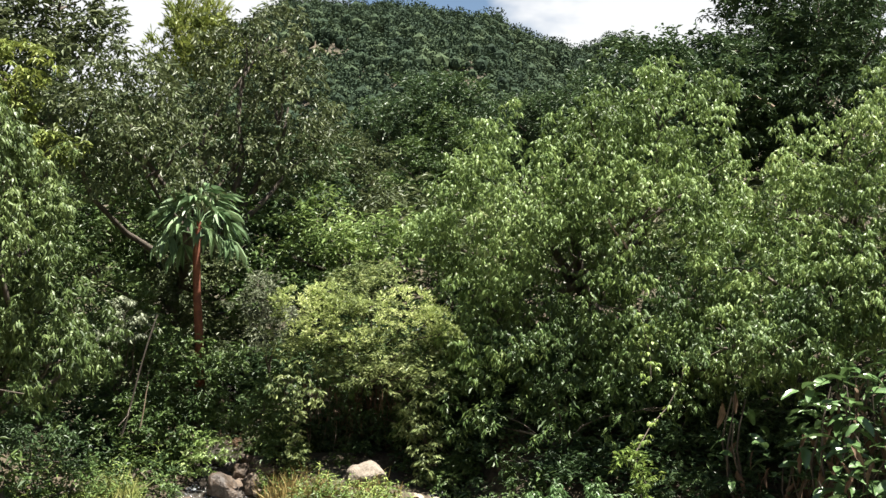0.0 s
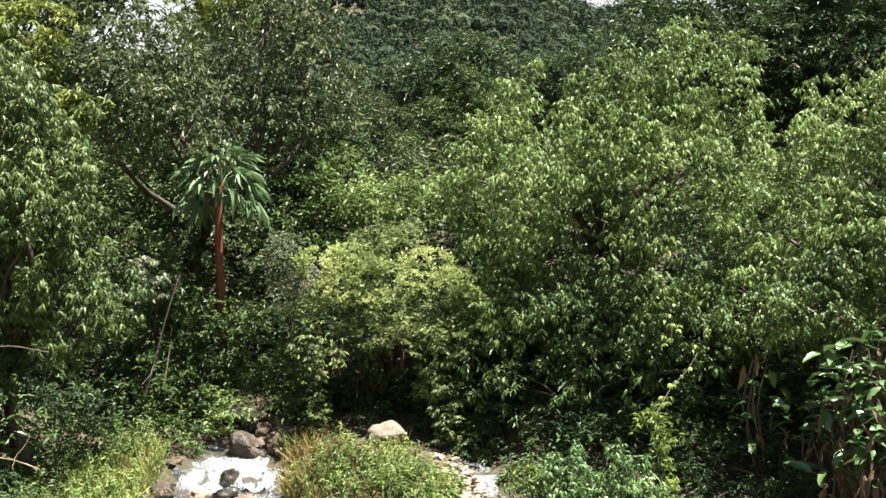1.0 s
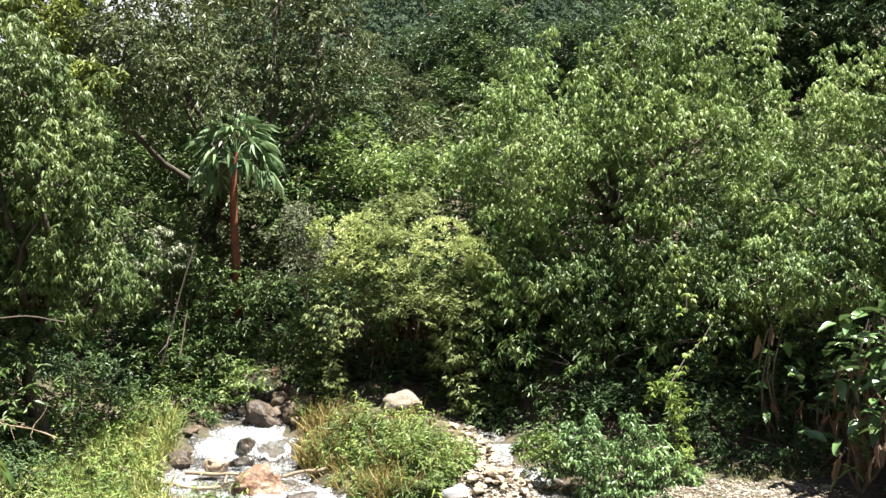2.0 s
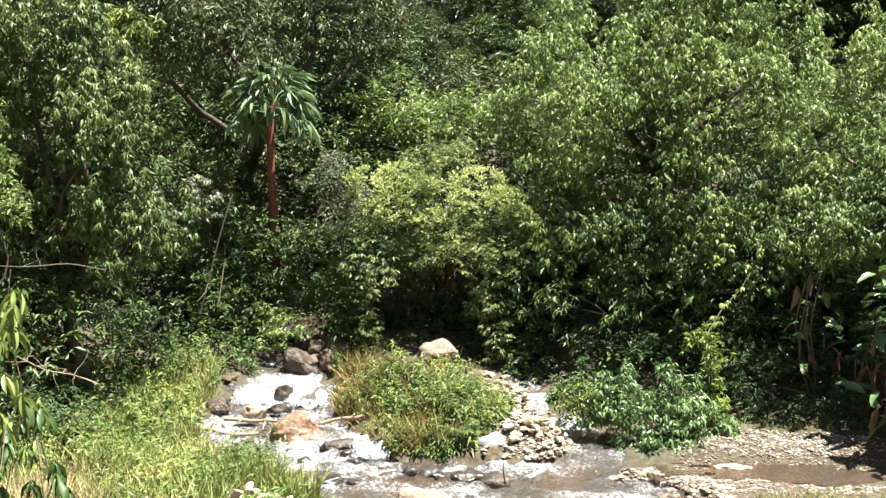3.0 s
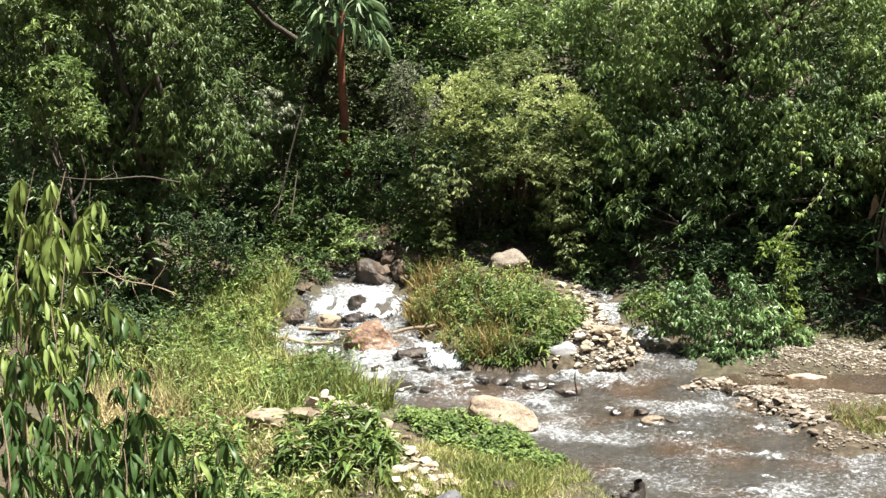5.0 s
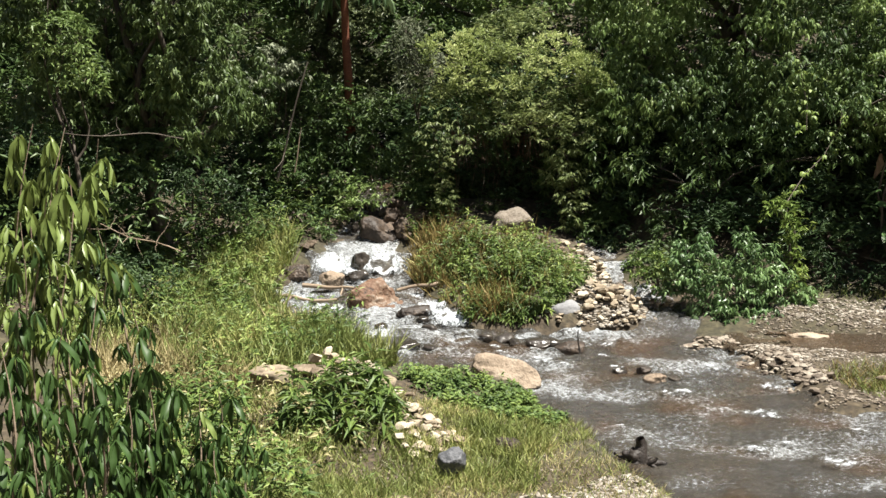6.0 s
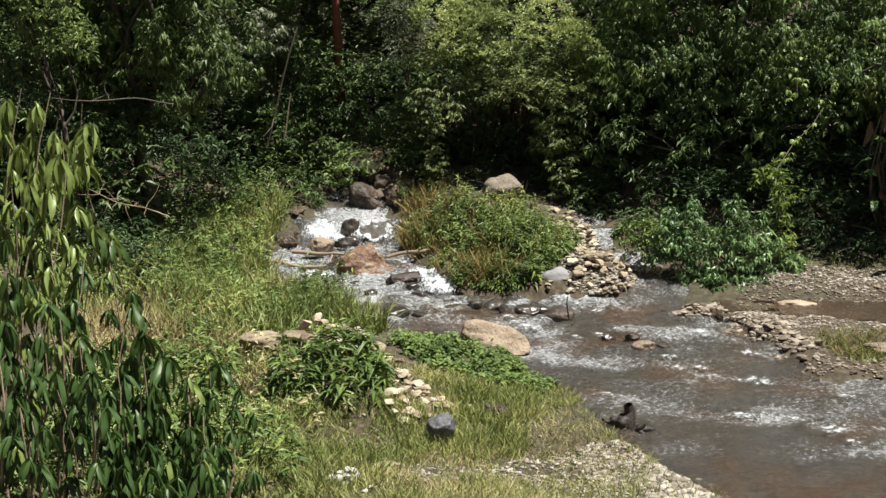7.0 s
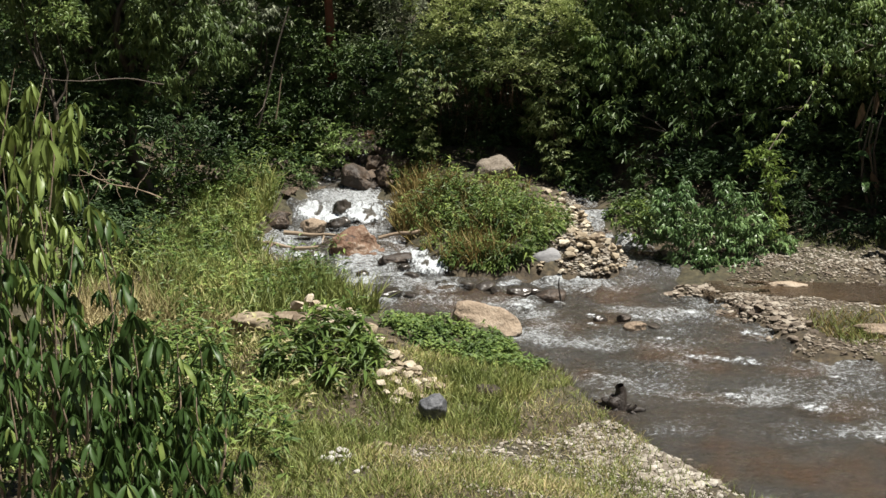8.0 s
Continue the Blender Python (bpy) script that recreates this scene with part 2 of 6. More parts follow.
def ground_material():
    """Damp brown earth: stony sand by the water, leaf litter and moss elsewhere."""
    m, n, l, p, out = material("earth")
    tc = n.new("ShaderNodeTexCoord")
    a, b, c = n.new("ShaderNodeTexNoise"), n.new("ShaderNodeTexNoise"), n.new("ShaderNodeTexVoronoi")
    a.inputs["Scale"].default_value, a.inputs["Detail"].default_value = 0.55, 5
    b.inputs["Scale"].default_value, b.inputs["Detail"].default_value = 9.0, 6
    c.inputs["Scale"].default_value = 14.0
    for q in (a, b, c):
        l.new(tc.outputs["Object"], q.inputs["Vector"])
    soil = ramp(n, [(0.3, (0.026, 0.019, 0.011)), (0.55, (0.070, 0.052, 0.030)), (0.8, (0.140, 0.108, 0.066))])
    moss = ramp(n, [(0.3, (0.030, 0.027, 0.013)), (0.7, (0.080, 0.070, 0.036))])
    pick = ramp(n, [(0.46, (0, 0, 0)), (0.60, (1, 1, 1))])
    mix, peb, bmp = n.new("ShaderNodeMix"), n.new("ShaderNodeMix"), n.new("ShaderNodeBump")
    mix.data_type = peb.data_type = "RGBA"
    peb.blend_type = "MULTIPLY"
    peb.inputs["Factor"].default_value = 0.45
    l.new(b.outputs["Fac"], soil.inputs["Fac"])
    l.new(b.outputs["Fac"], moss.inputs["Fac"])
    l.new(a.outputs["Fac"], pick.inputs["Fac"])
    l.new(pick.outputs["Color"], mix.inputs["Factor"])
    l.new(soil.outputs["Color"], mix.inputs["A"])
    l.new(moss.outputs["Color"], mix.inputs["B"])
    l.new(mix.outputs["Result"], peb.inputs["A"])
    l.new(c.outputs["Distance"], peb.inputs["B"])
    l.new(peb.outputs["Result"], p.inputs["Base Color"])
    bmp.inputs["Strength"].default_value, bmp.inputs["Distance"].default_value = 0.8, 0.04
    l.new(b.outputs["Fac"], bmp.inputs["Height"])
    l.new(bmp.outputs["Normal"], p.inputs["Normal"])
    p.inputs["Roughness"].default_value = 0.92
    return m


def water_material(name, froth_most=0.85, silts=((0.112, 0.108, 0.100), (0.112, 0.098, 0.080), (0.140, 0.092, 0.058)), murk=0.36):
    """Clear, slightly brown stream water: tinted see-through body, bright skin where it grazes."""
    m, n, l, p, out = material(name)
    n.remove(p)
    tc, mp = n.new("ShaderNodeTexCoord"), n.new("ShaderNodeMapping")
    mp.inputs["Scale"].default_value = (1.0, 1.6, 1.0)
    a, b = n.new("ShaderNodeTexNoise"), n.new("ShaderNodeTexNoise")
    a.inputs["Scale"].default_value, a.inputs["Detail"].default_value = 9.0, 5
    b.inputs["Scale"].default_value, b.inputs["Detail"].default_value = 34.0, 3
    bmp, bmp2 = n.new("ShaderNodeBump"), n.new("ShaderNodeBump")
    bmp.inputs["Strength"].default_value, bmp.inputs["Distance"].default_value = 1.0, 0.08
    bmp2.inputs["Strength"].default_value, bmp2.inputs["Distance"].default_value = 0.9, 0.03
    fr, gl, tr, mx = n.new("ShaderNodeFresnel"), n.new("ShaderNodeBsdfGlossy"), n.new("ShaderNodeBsdfTransparent"), n.new("ShaderNodeMixShader")
    df, mx0 = n.new("ShaderNodeBsdfDiffuse"), n.new("ShaderNodeMixShader")
    df.inputs["Color"].default_value = (0.092, 0.082, 0.068, 1)
    mx0.inputs["Fac"].default_value = murk
    fr.inputs["IOR"].default_value = 1.45
    gl.inputs["Roughness"].default_value = 0.12
    tr.inputs["Color"].default_value = (0.58, 0.53, 0.45, 1)
    l.new(tc.outputs["Object"], mp.inputs["Vector"])
    l.new(mp.outputs["Vector"], a.inputs["Vector"])
    l.new(mp.outputs["Vector"], b.inputs["Vector"])
    l.new(a.outputs["Fac"], bmp.inputs["Height"])
    l.new(b.outputs["Fac"], bmp2.inputs["Height"])
    l.new(bmp.outputs["Normal"], bmp2.inputs["Normal"])
    l.new(bmp2.outputs["Normal"], fr.inputs["Normal"])
    l.new(bmp2.outputs["Normal"], gl.inputs["Normal"])
    l.new(bmp2.outputs["Normal"], df.inputs["Normal"])
    silt, silt_r = n.new("ShaderNodeTexNoise"), ramp(n, list(zip((0.42, 0.52, 0.62), silts)))
    silt.inputs["Scale"].default_value, silt.inputs["Detail"].default_value = 0.7, 6
    l.new(tc.outputs["Object"], silt.inputs["Vector"])
    l.new(silt.outputs["Fac"], silt_r.inputs["Fac"])
    l.new(silt_r.outputs["Color"], df.inputs["Color"])
    l.new(tr.outputs["BSDF"], mx0.inputs[1])
    l.new(df.outputs["BSDF"], mx0.inputs[2])
    l.new(fr.outputs["Fac"], mx.inputs["Fac"])
    l.new(mx0.outputs["Shader"], mx.inputs[1])
    l.new(gl.outputs["BSDF"], mx.inputs[2])
    # air bubbles: fine white flecks in drifts, thick where the stream runs steep
    mp2, fine, drift, sep, steep = n.new("ShaderNodeMapping"), n.new("ShaderNodeTexNoise"), n.new("ShaderNodeTexNoise"), n.new("ShaderNodeSeparateXYZ"), n.new("ShaderNodeMapRange")
    mp2.inputs["Rotation"].default_value, mp2.inputs["Scale"].default_value = (0, 0, radians(-40)), (0.75, 1.0, 1.0)
    fine.inputs["Scale"].default_value, fine.inputs["Detail"].default_value, fine.inputs["Roughness"].default_value = 21.0, 7, 0.88
    drift.inputs["Scale"].default_value, drift.inputs["Detail"].default_value = 0.85, 3
    for key, v in (("From Min", 18.5), ("From Max", 22.0), ("To Min", 0.0), ("To Max", 0.06)):
        steep.inputs[key].default_value = v
    s1, s2 = n.new("ShaderNodeMath"), n.new("ShaderNodeMath")
    s1.operation, s1.inputs[1].default_value, s2.operation = "MULTIPLY_ADD", 0.62, "ADD"
    white, froth, foam_r = n.new("ShaderNodeBsdfDiffuse"), n.new("ShaderNodeMixShader"), ramp(n, [(0.845, (0, 0, 0)), (1.06, (froth_most * 0.8,) * 3)])
    white.inputs["Color"].default_value = (0.50, 0.53, 0.55, 1)
    l.new(tc.outputs["Object"], mp2.inputs["Vector"])
    l.new(mp2.outputs["Vector"], fine.inputs["Vector"])
    l.new(mp2.outputs["Vector"], drift.inputs["Vector"])
    l.new(tc.outputs["Object"], sep.inputs["Vector"])
    l.new(sep.outputs["Y"], steep.inputs["Value"])
    l.new(drift.outputs["Fac"], s1.inputs[0])
    l.new(fine.outputs["Fac"], s1.inputs[2])
    l.new(s1.outputs[0], s2.inputs[0])
    l.new(steep.outputs["Result"], s2.inputs[1])
    calm, s3 = n.new("ShaderNodeMapRange"), n.new("ShaderNodeMath")
    for key, v in (("From Min", 26.3), ("From Max", 27.3), ("To Min", 0.0), ("To Max", -0.4)):
        calm.inputs[key].default_value = v
    s3.operation = "ADD"
    l.new(sep.outputs["Y"], calm.inputs["Value"])
    l.new(s2.outputs[0], s3.inputs[0])
    l.new(calm.outputs["Result"], s3.inputs[1])
    slack, s4 = n.new("ShaderNodeMapRange"), n.new("ShaderNodeMath")
    for key, v in (("From Min", 11.5), ("From Max", 15.0), ("To Min", -0.12), ("To Max", 0.0)):
        slack.inputs[key].default_value = v
    s4.operation = "ADD"
    l.new(sep.outputs["Y"], slack.inputs["Value"])
    l.new(s3.outputs[0], s4.inputs[0])
    l.new(slack.outputs["Result"], s4.inputs[1])
    l.new(s4.outputs[0], foam_r.inputs["Fac"])
    l.new(foam_r.outputs["Color"], froth.inputs["Fac"])
    l.new(bmp2.outputs["Normal"], white.inputs["Normal"])
    l.new(mx.outputs["Shader"], froth.inputs[1])
    l.new(white.outputs["BSDF"], froth.inputs[2])
    l.new(froth.outputs["Shader"], out.inputs["Surface"])
    return m


def foam_material(name, low, high, grain, stretch, most=1.0):
    """Broken white water: streaks along the flow, thinning out to the piece's edge."""
    m, n, l, p, out = material(name)
    p.inputs["Base Color"].default_value = (0.60, 0.64, 0.67, 1)
    p.inputs["Roughness"].default_value = 0.35
    tc, mp, a, bmp = n.new("ShaderNodeTexCoord"), n.new("ShaderNodeMapping"), n.new("ShaderNodeTexNoise"), n.new("ShaderNodeBump")
    mp.inputs["Scale"].default_value = stretch
    a.inputs["Scale"].default_value, a.inputs["Detail"].default_value, a.inputs["Roughness"].default_value = grain, 7, 0.75
    bmp.inputs["Strength"].default_value, bmp.inputs["Distance"].default_value = 1.0, 0.05
    cen, ln, fade, add = n.new("ShaderNodeVectorMath"), n.new("ShaderNodeVectorMath"), n.new("ShaderNodeMapRange"), n.new("ShaderNodeMath")
    cen.operation, ln.operation, add.operation = "SUBTRACT", "LENGTH", "ADD"
    cen.inputs[1].default_value = (0.5, 0.5, 0.5)
    flat = n.new("ShaderNodeVectorMath")
    flat.operation = "MULTIPLY"
    flat.inputs[1].default_value = (1, 1, 0)
    for key, v in (("From Min", 0.14), ("From Max", 0.5), ("To Min", 0.06), ("To Max", -0.26)):
        fade.inputs[key].default_value = v
    r = ramp(n, [(low, (0, 0, 0)), (high, (most, most, most))])
    l.new(tc.outputs["Object"], mp.inputs["Vector"])
    l.new(mp.outputs["Vector"], a.inputs["Vector"])
    l.new(tc.outputs["Generated"], cen.inputs[0])
    l.new(cen.outputs["Vector"], flat.inputs[0])
    l.new(flat.outputs["Vector"], ln.inputs[0])
    l.new(ln.outputs["Value"], fade.inputs["Value"])
    l.new(a.outputs["Fac"], add.inputs[0])
    l.new(fade.outputs["Result"], add.inputs[1])
    l.new(add.outputs[0], r.inputs["Fac"])
    l.new(r.outputs["Color"], p.inputs["Alpha"])
    l.new(a.outputs["Fac"], bmp.inputs["Height"])
    l.new(bmp.outputs["Normal"], p.inputs["Normal"])
    return m


EARTH, WATER, STILL_WATER = ground_material(), water_material("stream_water"), water_material("still_water", 0.0, ((0.085, 0.062, 0.042), (0.10, 0.070, 0.045), (0.13, 0.088, 0.055)), 0.5)
FOAM = foam_material("white_water", 0.29, 0.50, 24.0, (1.0, 0.22, 1.0))
FOAM_MID = foam_material("streaked_water", 0.42, 0.66, 20.0, (1.0, 0.25, 1.0), 0.62)
FOAM_THIN = foam_material("thin_foam", 0.52, 0.70, 11.0, (0.75, 1.2, 1.0), 0.9)


# ---- the lie of the land ----
def smooth(v, a, b):
    t = np.clip((v - a) / (b - a), 0, 1)
    return t * t * (3 - 2 * t)


_perm = np.random.RandomState(5).rand(256, 256)


def vnoise(x, y):
    xi, yi = np.floor(x).astype(int), np.floor(y).astype(int)
    u, v = smooth(x - xi, 0, 1), smooth(y - yi, 0, 1)
    g = lambda i, j: _perm[i % 256, j % 256]
    return (g(xi, yi) * (1 - u) + g(xi + 1, yi) * u) * (1 - v) + (g(xi, yi + 1) * (1 - u) + g(xi + 1, yi + 1) * u) * v - 0.5


LEFT_BANK = np.array([(14, 4), (7, 7.5), (4.5, 9.2), (3, 10.5), (1.7, 11.7), (0.95, 12.9), (0.4, 14.1), (0, 15.2), (-0.55, 15.8), (-0.9, 17.2),
                      (-1.9, 17.7), (-2.6, 17.8), (-3.3, 18.1), (-4.4, 20.3), (-5.4, 21.1), (-5.9, 21.9), (-5.6, 22.9), (-5.4, 24.2), (-5.2, 25.2), (-5.1, 26.3), (-5.6, 29), (-6.5, 36)])
ISLAND = np.array([(-5.6, 36), (-4.7, 29), (-4.4, 25.9), (-3.7, 24.6), (-3.45, 22.8), (-2.9, 21.8), (-2.0, 20.6), (-1.05, 20.7), (-0.1, 20.7),
                   (0.9, 20.85), (1.05, 21.5), (0.55, 22.4), (0.2, 23.6), (-0.3, 25.6)])
RIGHT_BANK = np.array([(0.2, 25.6), (0.6, 24), (0.9, 22.8), (1.3, 22.3), (1.9, 21.4), (1.75, 20.2), (2.65, 19.2), (3.1, 17.6), (3.3, 16.4), (4.3, 16.3), (6, 15.8), (9, 14.5), (16, 11)])
SHORE = np.concatenate([LEFT_BANK, ISLAND, RIGHT_BANK])


def shore_distance(x, y):
    """Distance to the water's edge; and whether the place is in the water."""
    best, inside = np.full(x.shape, 1e9), np.zeros(x.shape, bool)
    for i in range(len(SHORE)):
        (ax, ay), (bx, by) = SHORE[i], SHORE[(i + 1) % len(SHORE)]
        dx, dy = bx - ax, by - ay
        k = np.clip(((x - ax) * dx + (y - ay) * dy) / (dx * dx + dy * dy), 0, 1)
        best = np.minimum(best, np.hypot(x - ax - k * dx, y - ay - k * dy))
        if ay != by:
            inside ^= ((ay > y) != (by > y)) & (x < (bx - ax) * (y - ay) / (by - ay) + ax)
    return best, inside


def bank_level(y):
    """The smooth fall of the valley floor."""
    return np.interp(y, [20.6, 21.0, 21.35, 22.7, 23.1, 23.8, 24.6, 25.3, 27, 30, 40, 60, 110, 200], [0, 0.12, 0.20, 0.38, 0.45, 0.72, 0.80, 0.98, 1.3, 1.8, 3.2, 5.4, 10, 12])


def water_level(y):
    """The stream drops in three steps between short pools."""
    return np.interp(y, [20.55, 20.8, 21.0, 21.35, 22.7, 23.2, 23.32, 23.62, 23.9, 24.55, 24.85, 25.3, 27, 30, 40, 60, 110, 200], [0, 0.04, 0.14, 0.20, 0.36, 0.41, 0.46, 0.71, 0.76, 0.80, 0.92, 0.98, 1.3, 1.8, 3.2, 5.4, 10, 12])


def land(x, y):
    """Height of the ground."""
    x, y = np.asarray(x, float), np.asarray(y, float)
    d, wet = shore_distance(x, y)
    base, surface = bank_level(y), water_level(y)
    xl = np.interp(y, LEFT_BANK[:, 1], LEFT_BANK[:, 0])
    isl = (y > 20.4) & (y < 26.5) & (x > np.interp(y, [20.6, 21.8, 22.8, 24.6, 25.9], [-2, -2.9, -3.45, -3.7, -4.4])) & (x < np.interp(y, [20.85, 22.4, 25.6], [1.0, 0.5, -0.3]))
    left = x < xl
    near = np.interp(y, [0, 3, 6, 9, 11.5], [3.35, 2.9, 1.5, 0.4, 0]) * smooth(d, 0, 2.5)
    hill_l = 0.42 * np.clip(np.minimum(-8.0, xl - 2.0) - x, 0, 16) + 0.2 * np.clip(-24 - x, 0, 60)
    h_left = base + 0.10 * smooth(d, 0, 0.25) + 0.07 * np.minimum(d, 4) + np.where(y < 40, hill_l, hill_l * 0.6) + near
    edge = np.interp(x, [-4, 0.3, 1.5, 8], [26.9, 26.4, 23.2, 22.8])
    h_right = base + 0.07 * smooth(d, 0, 0.25) + 0.03 * np.minimum(d, 4) + 0.45 * np.clip(y - edge, 0, 7) * smooth(x, -5.2, -3.6) + 0.3 * np.clip(x - 7, 0, 30) + near * smooth(-y, -11, -6)
    h_right = h_right - 0.2 * np.exp(-(((x - 4.9) / 2.1) ** 2 + ((y - 20.0 + 0.12 * (x - 4.9)) / 0.55) ** 2))
    h_isl = base + 0.12 * smooth(d, 0, 0.3) + 0.25 * smooth(d, 0.2, 1.3)
    h = np.where(left, h_left, np.where(isl, h_isl, h_right))
    h = h + 0.48 * np.exp(-(((x + 3.0) / 1.1) ** 2 + ((y - 14.3) / 1.0) ** 2))
    h = h + 0.36 * np.exp(-(((x + 3.5) / 0.8) ** 2 + ((y - 15.6) / 0.4) ** 2))
    h = h + (vnoise(x * 0.8, y * 0.8) * 0.16 + vnoise(x * 2.6, y * 2.6) * 0.07) * smooth(d, 0, 1.5) + vnoise(x * 7, y * 7) * 0.03
    bed = surface - 0.10 - 0.22 * smooth(d, 0.05, 1.0) + vnoise(x * 3.1, y * 3.1) * 0.10 + vnoise(x * 9, y * 9) * 0.05
    h = np.where(wet, bed, h)
    h = h + 0.55 * np.clip(-6 - y, 0, 40) + 0.35 * np.clip(np.abs(x) - 26, 0, 50) * (y < 60)
    r, az = np.hypot(x, y), np.arctan2(x, np.maximum(y, 1e-3))
    crest = np.interp(az, [-1.6, -0.30, -0.22, -0.17, -0.13, -0.02, 0.04, 0.066, 0.10, 0.16, 0.3, 0.8, 1.6], [40, 40, 62, 74, 86, 88, 84, 75, 69, 54, 48, 80, 60])
    crest2 = np.interp(az, [-1.6, 0.05, 0.10, 0.142, 0.21, 0.4, 1.6], [40, 90, 116, 126, 120, 110, 80])
    one = crest * (smooth(r, 105, 385) ** 0.85) * (1 - 0.5 * smooth(r, 400, 470))
    two = crest2 * smooth(r, 430, 630) * (1 - 0.6 * smooth(r, 640, 1500))
    far = np.where(y > 0, np.maximum(one, two), 30) + (vnoise(x / 40, y / 40) * 14 + vnoise(x / 16, y / 16) * 5) * smooth(r, 110, 260)
    return np.maximum(h, np.where(r > 100, np.minimum(h, 14) * (1 - smooth(r, 100, 260)) + far, h)) * np.where(r > 260, 0, 1) + np.where(r > 260, far, 0)


def ground_z(x, y):
    return float(land(np.array([x]), np.array([y]))[0])


def mesh_of(name, verts, faces, mat, smooth_faces=False):
    """A mesh from arrays; faces all of one corner count."""
    verts, faces = np.asarray(verts, np.float32), np.asarray(faces, np.int32)
    me, k = bpy.data.meshes.new(name), faces.shape[1]
    me.vertices.add(len(verts))
    me.vertices.foreach_set("co", verts.ravel())
    me.loops.add(faces.size)
    me.loops.foreach_set("vertex_index", faces.ravel())
    me.polygons.add(len(faces))
    me.polygons.foreach_set("loop_start", np.arange(0, faces.size, k, dtype=np.int32))
    me.polygons.foreach_set("use_smooth", np.full(len(faces), smooth_faces))
    me.update(calc_edges=True)
    me.validate()
    me.materials.append(mat)
    return me


def put(name, me, parent=None, label="", kind=""):
    """One mesh object, under a thing if one is given."""
    ob = new(name, me)
    if parent:
        ob.parent = parent
    return tagged(ob, label=label, kind=kind)


def grid_faces(nx, ny):
    i = (np.arange(ny - 1)[:, None] * nx + np.arange(nx - 1)[None, :]).ravel()
    return np.stack([i, i + 1, i + 1 + nx, i + nx], 1)


def steps(a, b, fine, far, growth=1.12):
    mid = list(np.arange(a, b, fine))
    out, s, v = [], fine, b
    while v < far:
        out.append(v)
        s *= growth
        v += s
    return mid + out + [far]


def make_ground():
    right = steps(0, 8, 0.13, 3000, 1.13)
    xs = np.array([-v for v in right[:0:-1]] + right)
    ys = np.array([-v for v in steps(0, 2, 1.0, 400, 1.3)[:0:-1]] + list(np.arange(0, 8, 0.5)) + steps(8, 30, 0.13, 3000, 1.09))
    gx, gy = np.meshgrid(xs, ys)
    gz = land(gx.ravel(), gy.ravel()) - 5 * smooth(np.hypot(gx.ravel(), gy.ravel()), 112, 190)
    tagged(put("ground", mesh_of("ground", np.stack([gx.ravel(), gy.ravel(), gz], 1), grid_faces(len(xs), len(ys)), EARTH, True)), "brown stony earth of a wooded stream valley rising to hills", "ground", kind="structure")


def make_water():
    xs, ys = np.arange(-7.2, 15, 0.07), np.arange(5, 36, 0.07)
    gx, gy = np.meshgrid(xs, ys)
    x, y = gx.ravel(), gy.ravel()
    d, wet = shore_distance(x, y)
    fast = smooth(y, 15, 21)
    z = water_level(y) - 0.03 + (vnoise(x * 1.6 + y * 0.8, y * 2.2) * 0.07 + vnoise(x * 3.5 + y * 1.5, y * 5 - x * 1.5) * 0.09 + vnoise(x * 7 + 3, y * 9) * 0.06) * (0.75 + 0.8 * fast)
    keep = wet | (d < 0.25)
    f = grid_faces(len(xs), len(ys))
    f = f[keep[f].all(1)]
    used = np.unique(f)
    remap = np.zeros(len(x), np.int32)
    remap[used] = np.arange(len(used))
    tagged(put("water", mesh_of("water", np.stack([x, y, z], 1)[used], remap[f], WATER, True)), "shallow rippled brown stream water running over stones", "stream", kind="structure")


def make_puddle():
    gx, gy = np.meshgrid(np.arange(2.2, 7.8, 0.1), np.arange(18.8, 21.3, 0.1))
    x, y = gx.ravel(), gy.ravel()
    z = 0.075 + vnoise(x * 5, y * 7) * 0.008
    f = grid_faces(gx.shape[1], gx.shape[0])
    f = f[((np.hypot((x - 4.9) / 2.8, (y - 20.0 + 0.12 * (x - 4.9)) / 0.9) + 0.9 * vnoise(x * 1.7, y * 3.1) + 0.4 * vnoise(x * 4, y * 7))[f] < 1).all(1)]
    tagged(put("puddle", mesh_of("puddle", np.stack([x, y, z], 1), f, STILL_WATER, True)), "still brown puddle behind the gravel bar", "puddle", kind="structure")


make_ground()
make_water()
make_puddle()

# ---- foliage helpers ----
FOLD = (np.array([(0, 0, 0), (-0.5, 0.4, 0.08), (0.5, 0.4, 0.08), (0, 0.45, 0), (0, 1, -0.2)]), np.array([(0, 3, 1), (0, 2, 3), (1, 3, 4), (3, 2, 4)]))
LEAN = (np.array([(0, 0, 0), (-0.5, 0.38, 0.03), (0.5, 0.38, 0.03), (-0.32, 0.72, -0.12), (0.32, 0.72, -0.12), (0, 1, -0.34)]), np.array([(0, 2, 1), (1, 2, 4), (1, 4, 3), (3, 4, 5)]))
DIAMOND = (np.array([(0, 0, 0), (-0.5, 0.45, 0.12), (0, 1, -0.06), (0.5, 0.45, 0.12)]), np.array([(0, 2, 1), (0, 3, 2)]))
_t = np.linspace(0, 1, 5)
_w = np.array([0.06, 0.42, 0.5, 0.34, 0.0])
LONG = (np.array([(0, t, -0.25 * t * t) for t in _t] + [(-w, t, 0.10 * (w > 0.1) - 0.25 * t * t) for w, t in zip(_w, _t)] + [(w, t, 0.10 * (w > 0.1) - 0.25 * t * t) for w, t in zip(_w, _t)]),
        np.array([q for i in range(4) for q in ((i, i + 1, 6 + i), (i, 6 + i, 5 + i), (i, 11 + i, i + 1), (i, 10 + i, 11 + i))]))
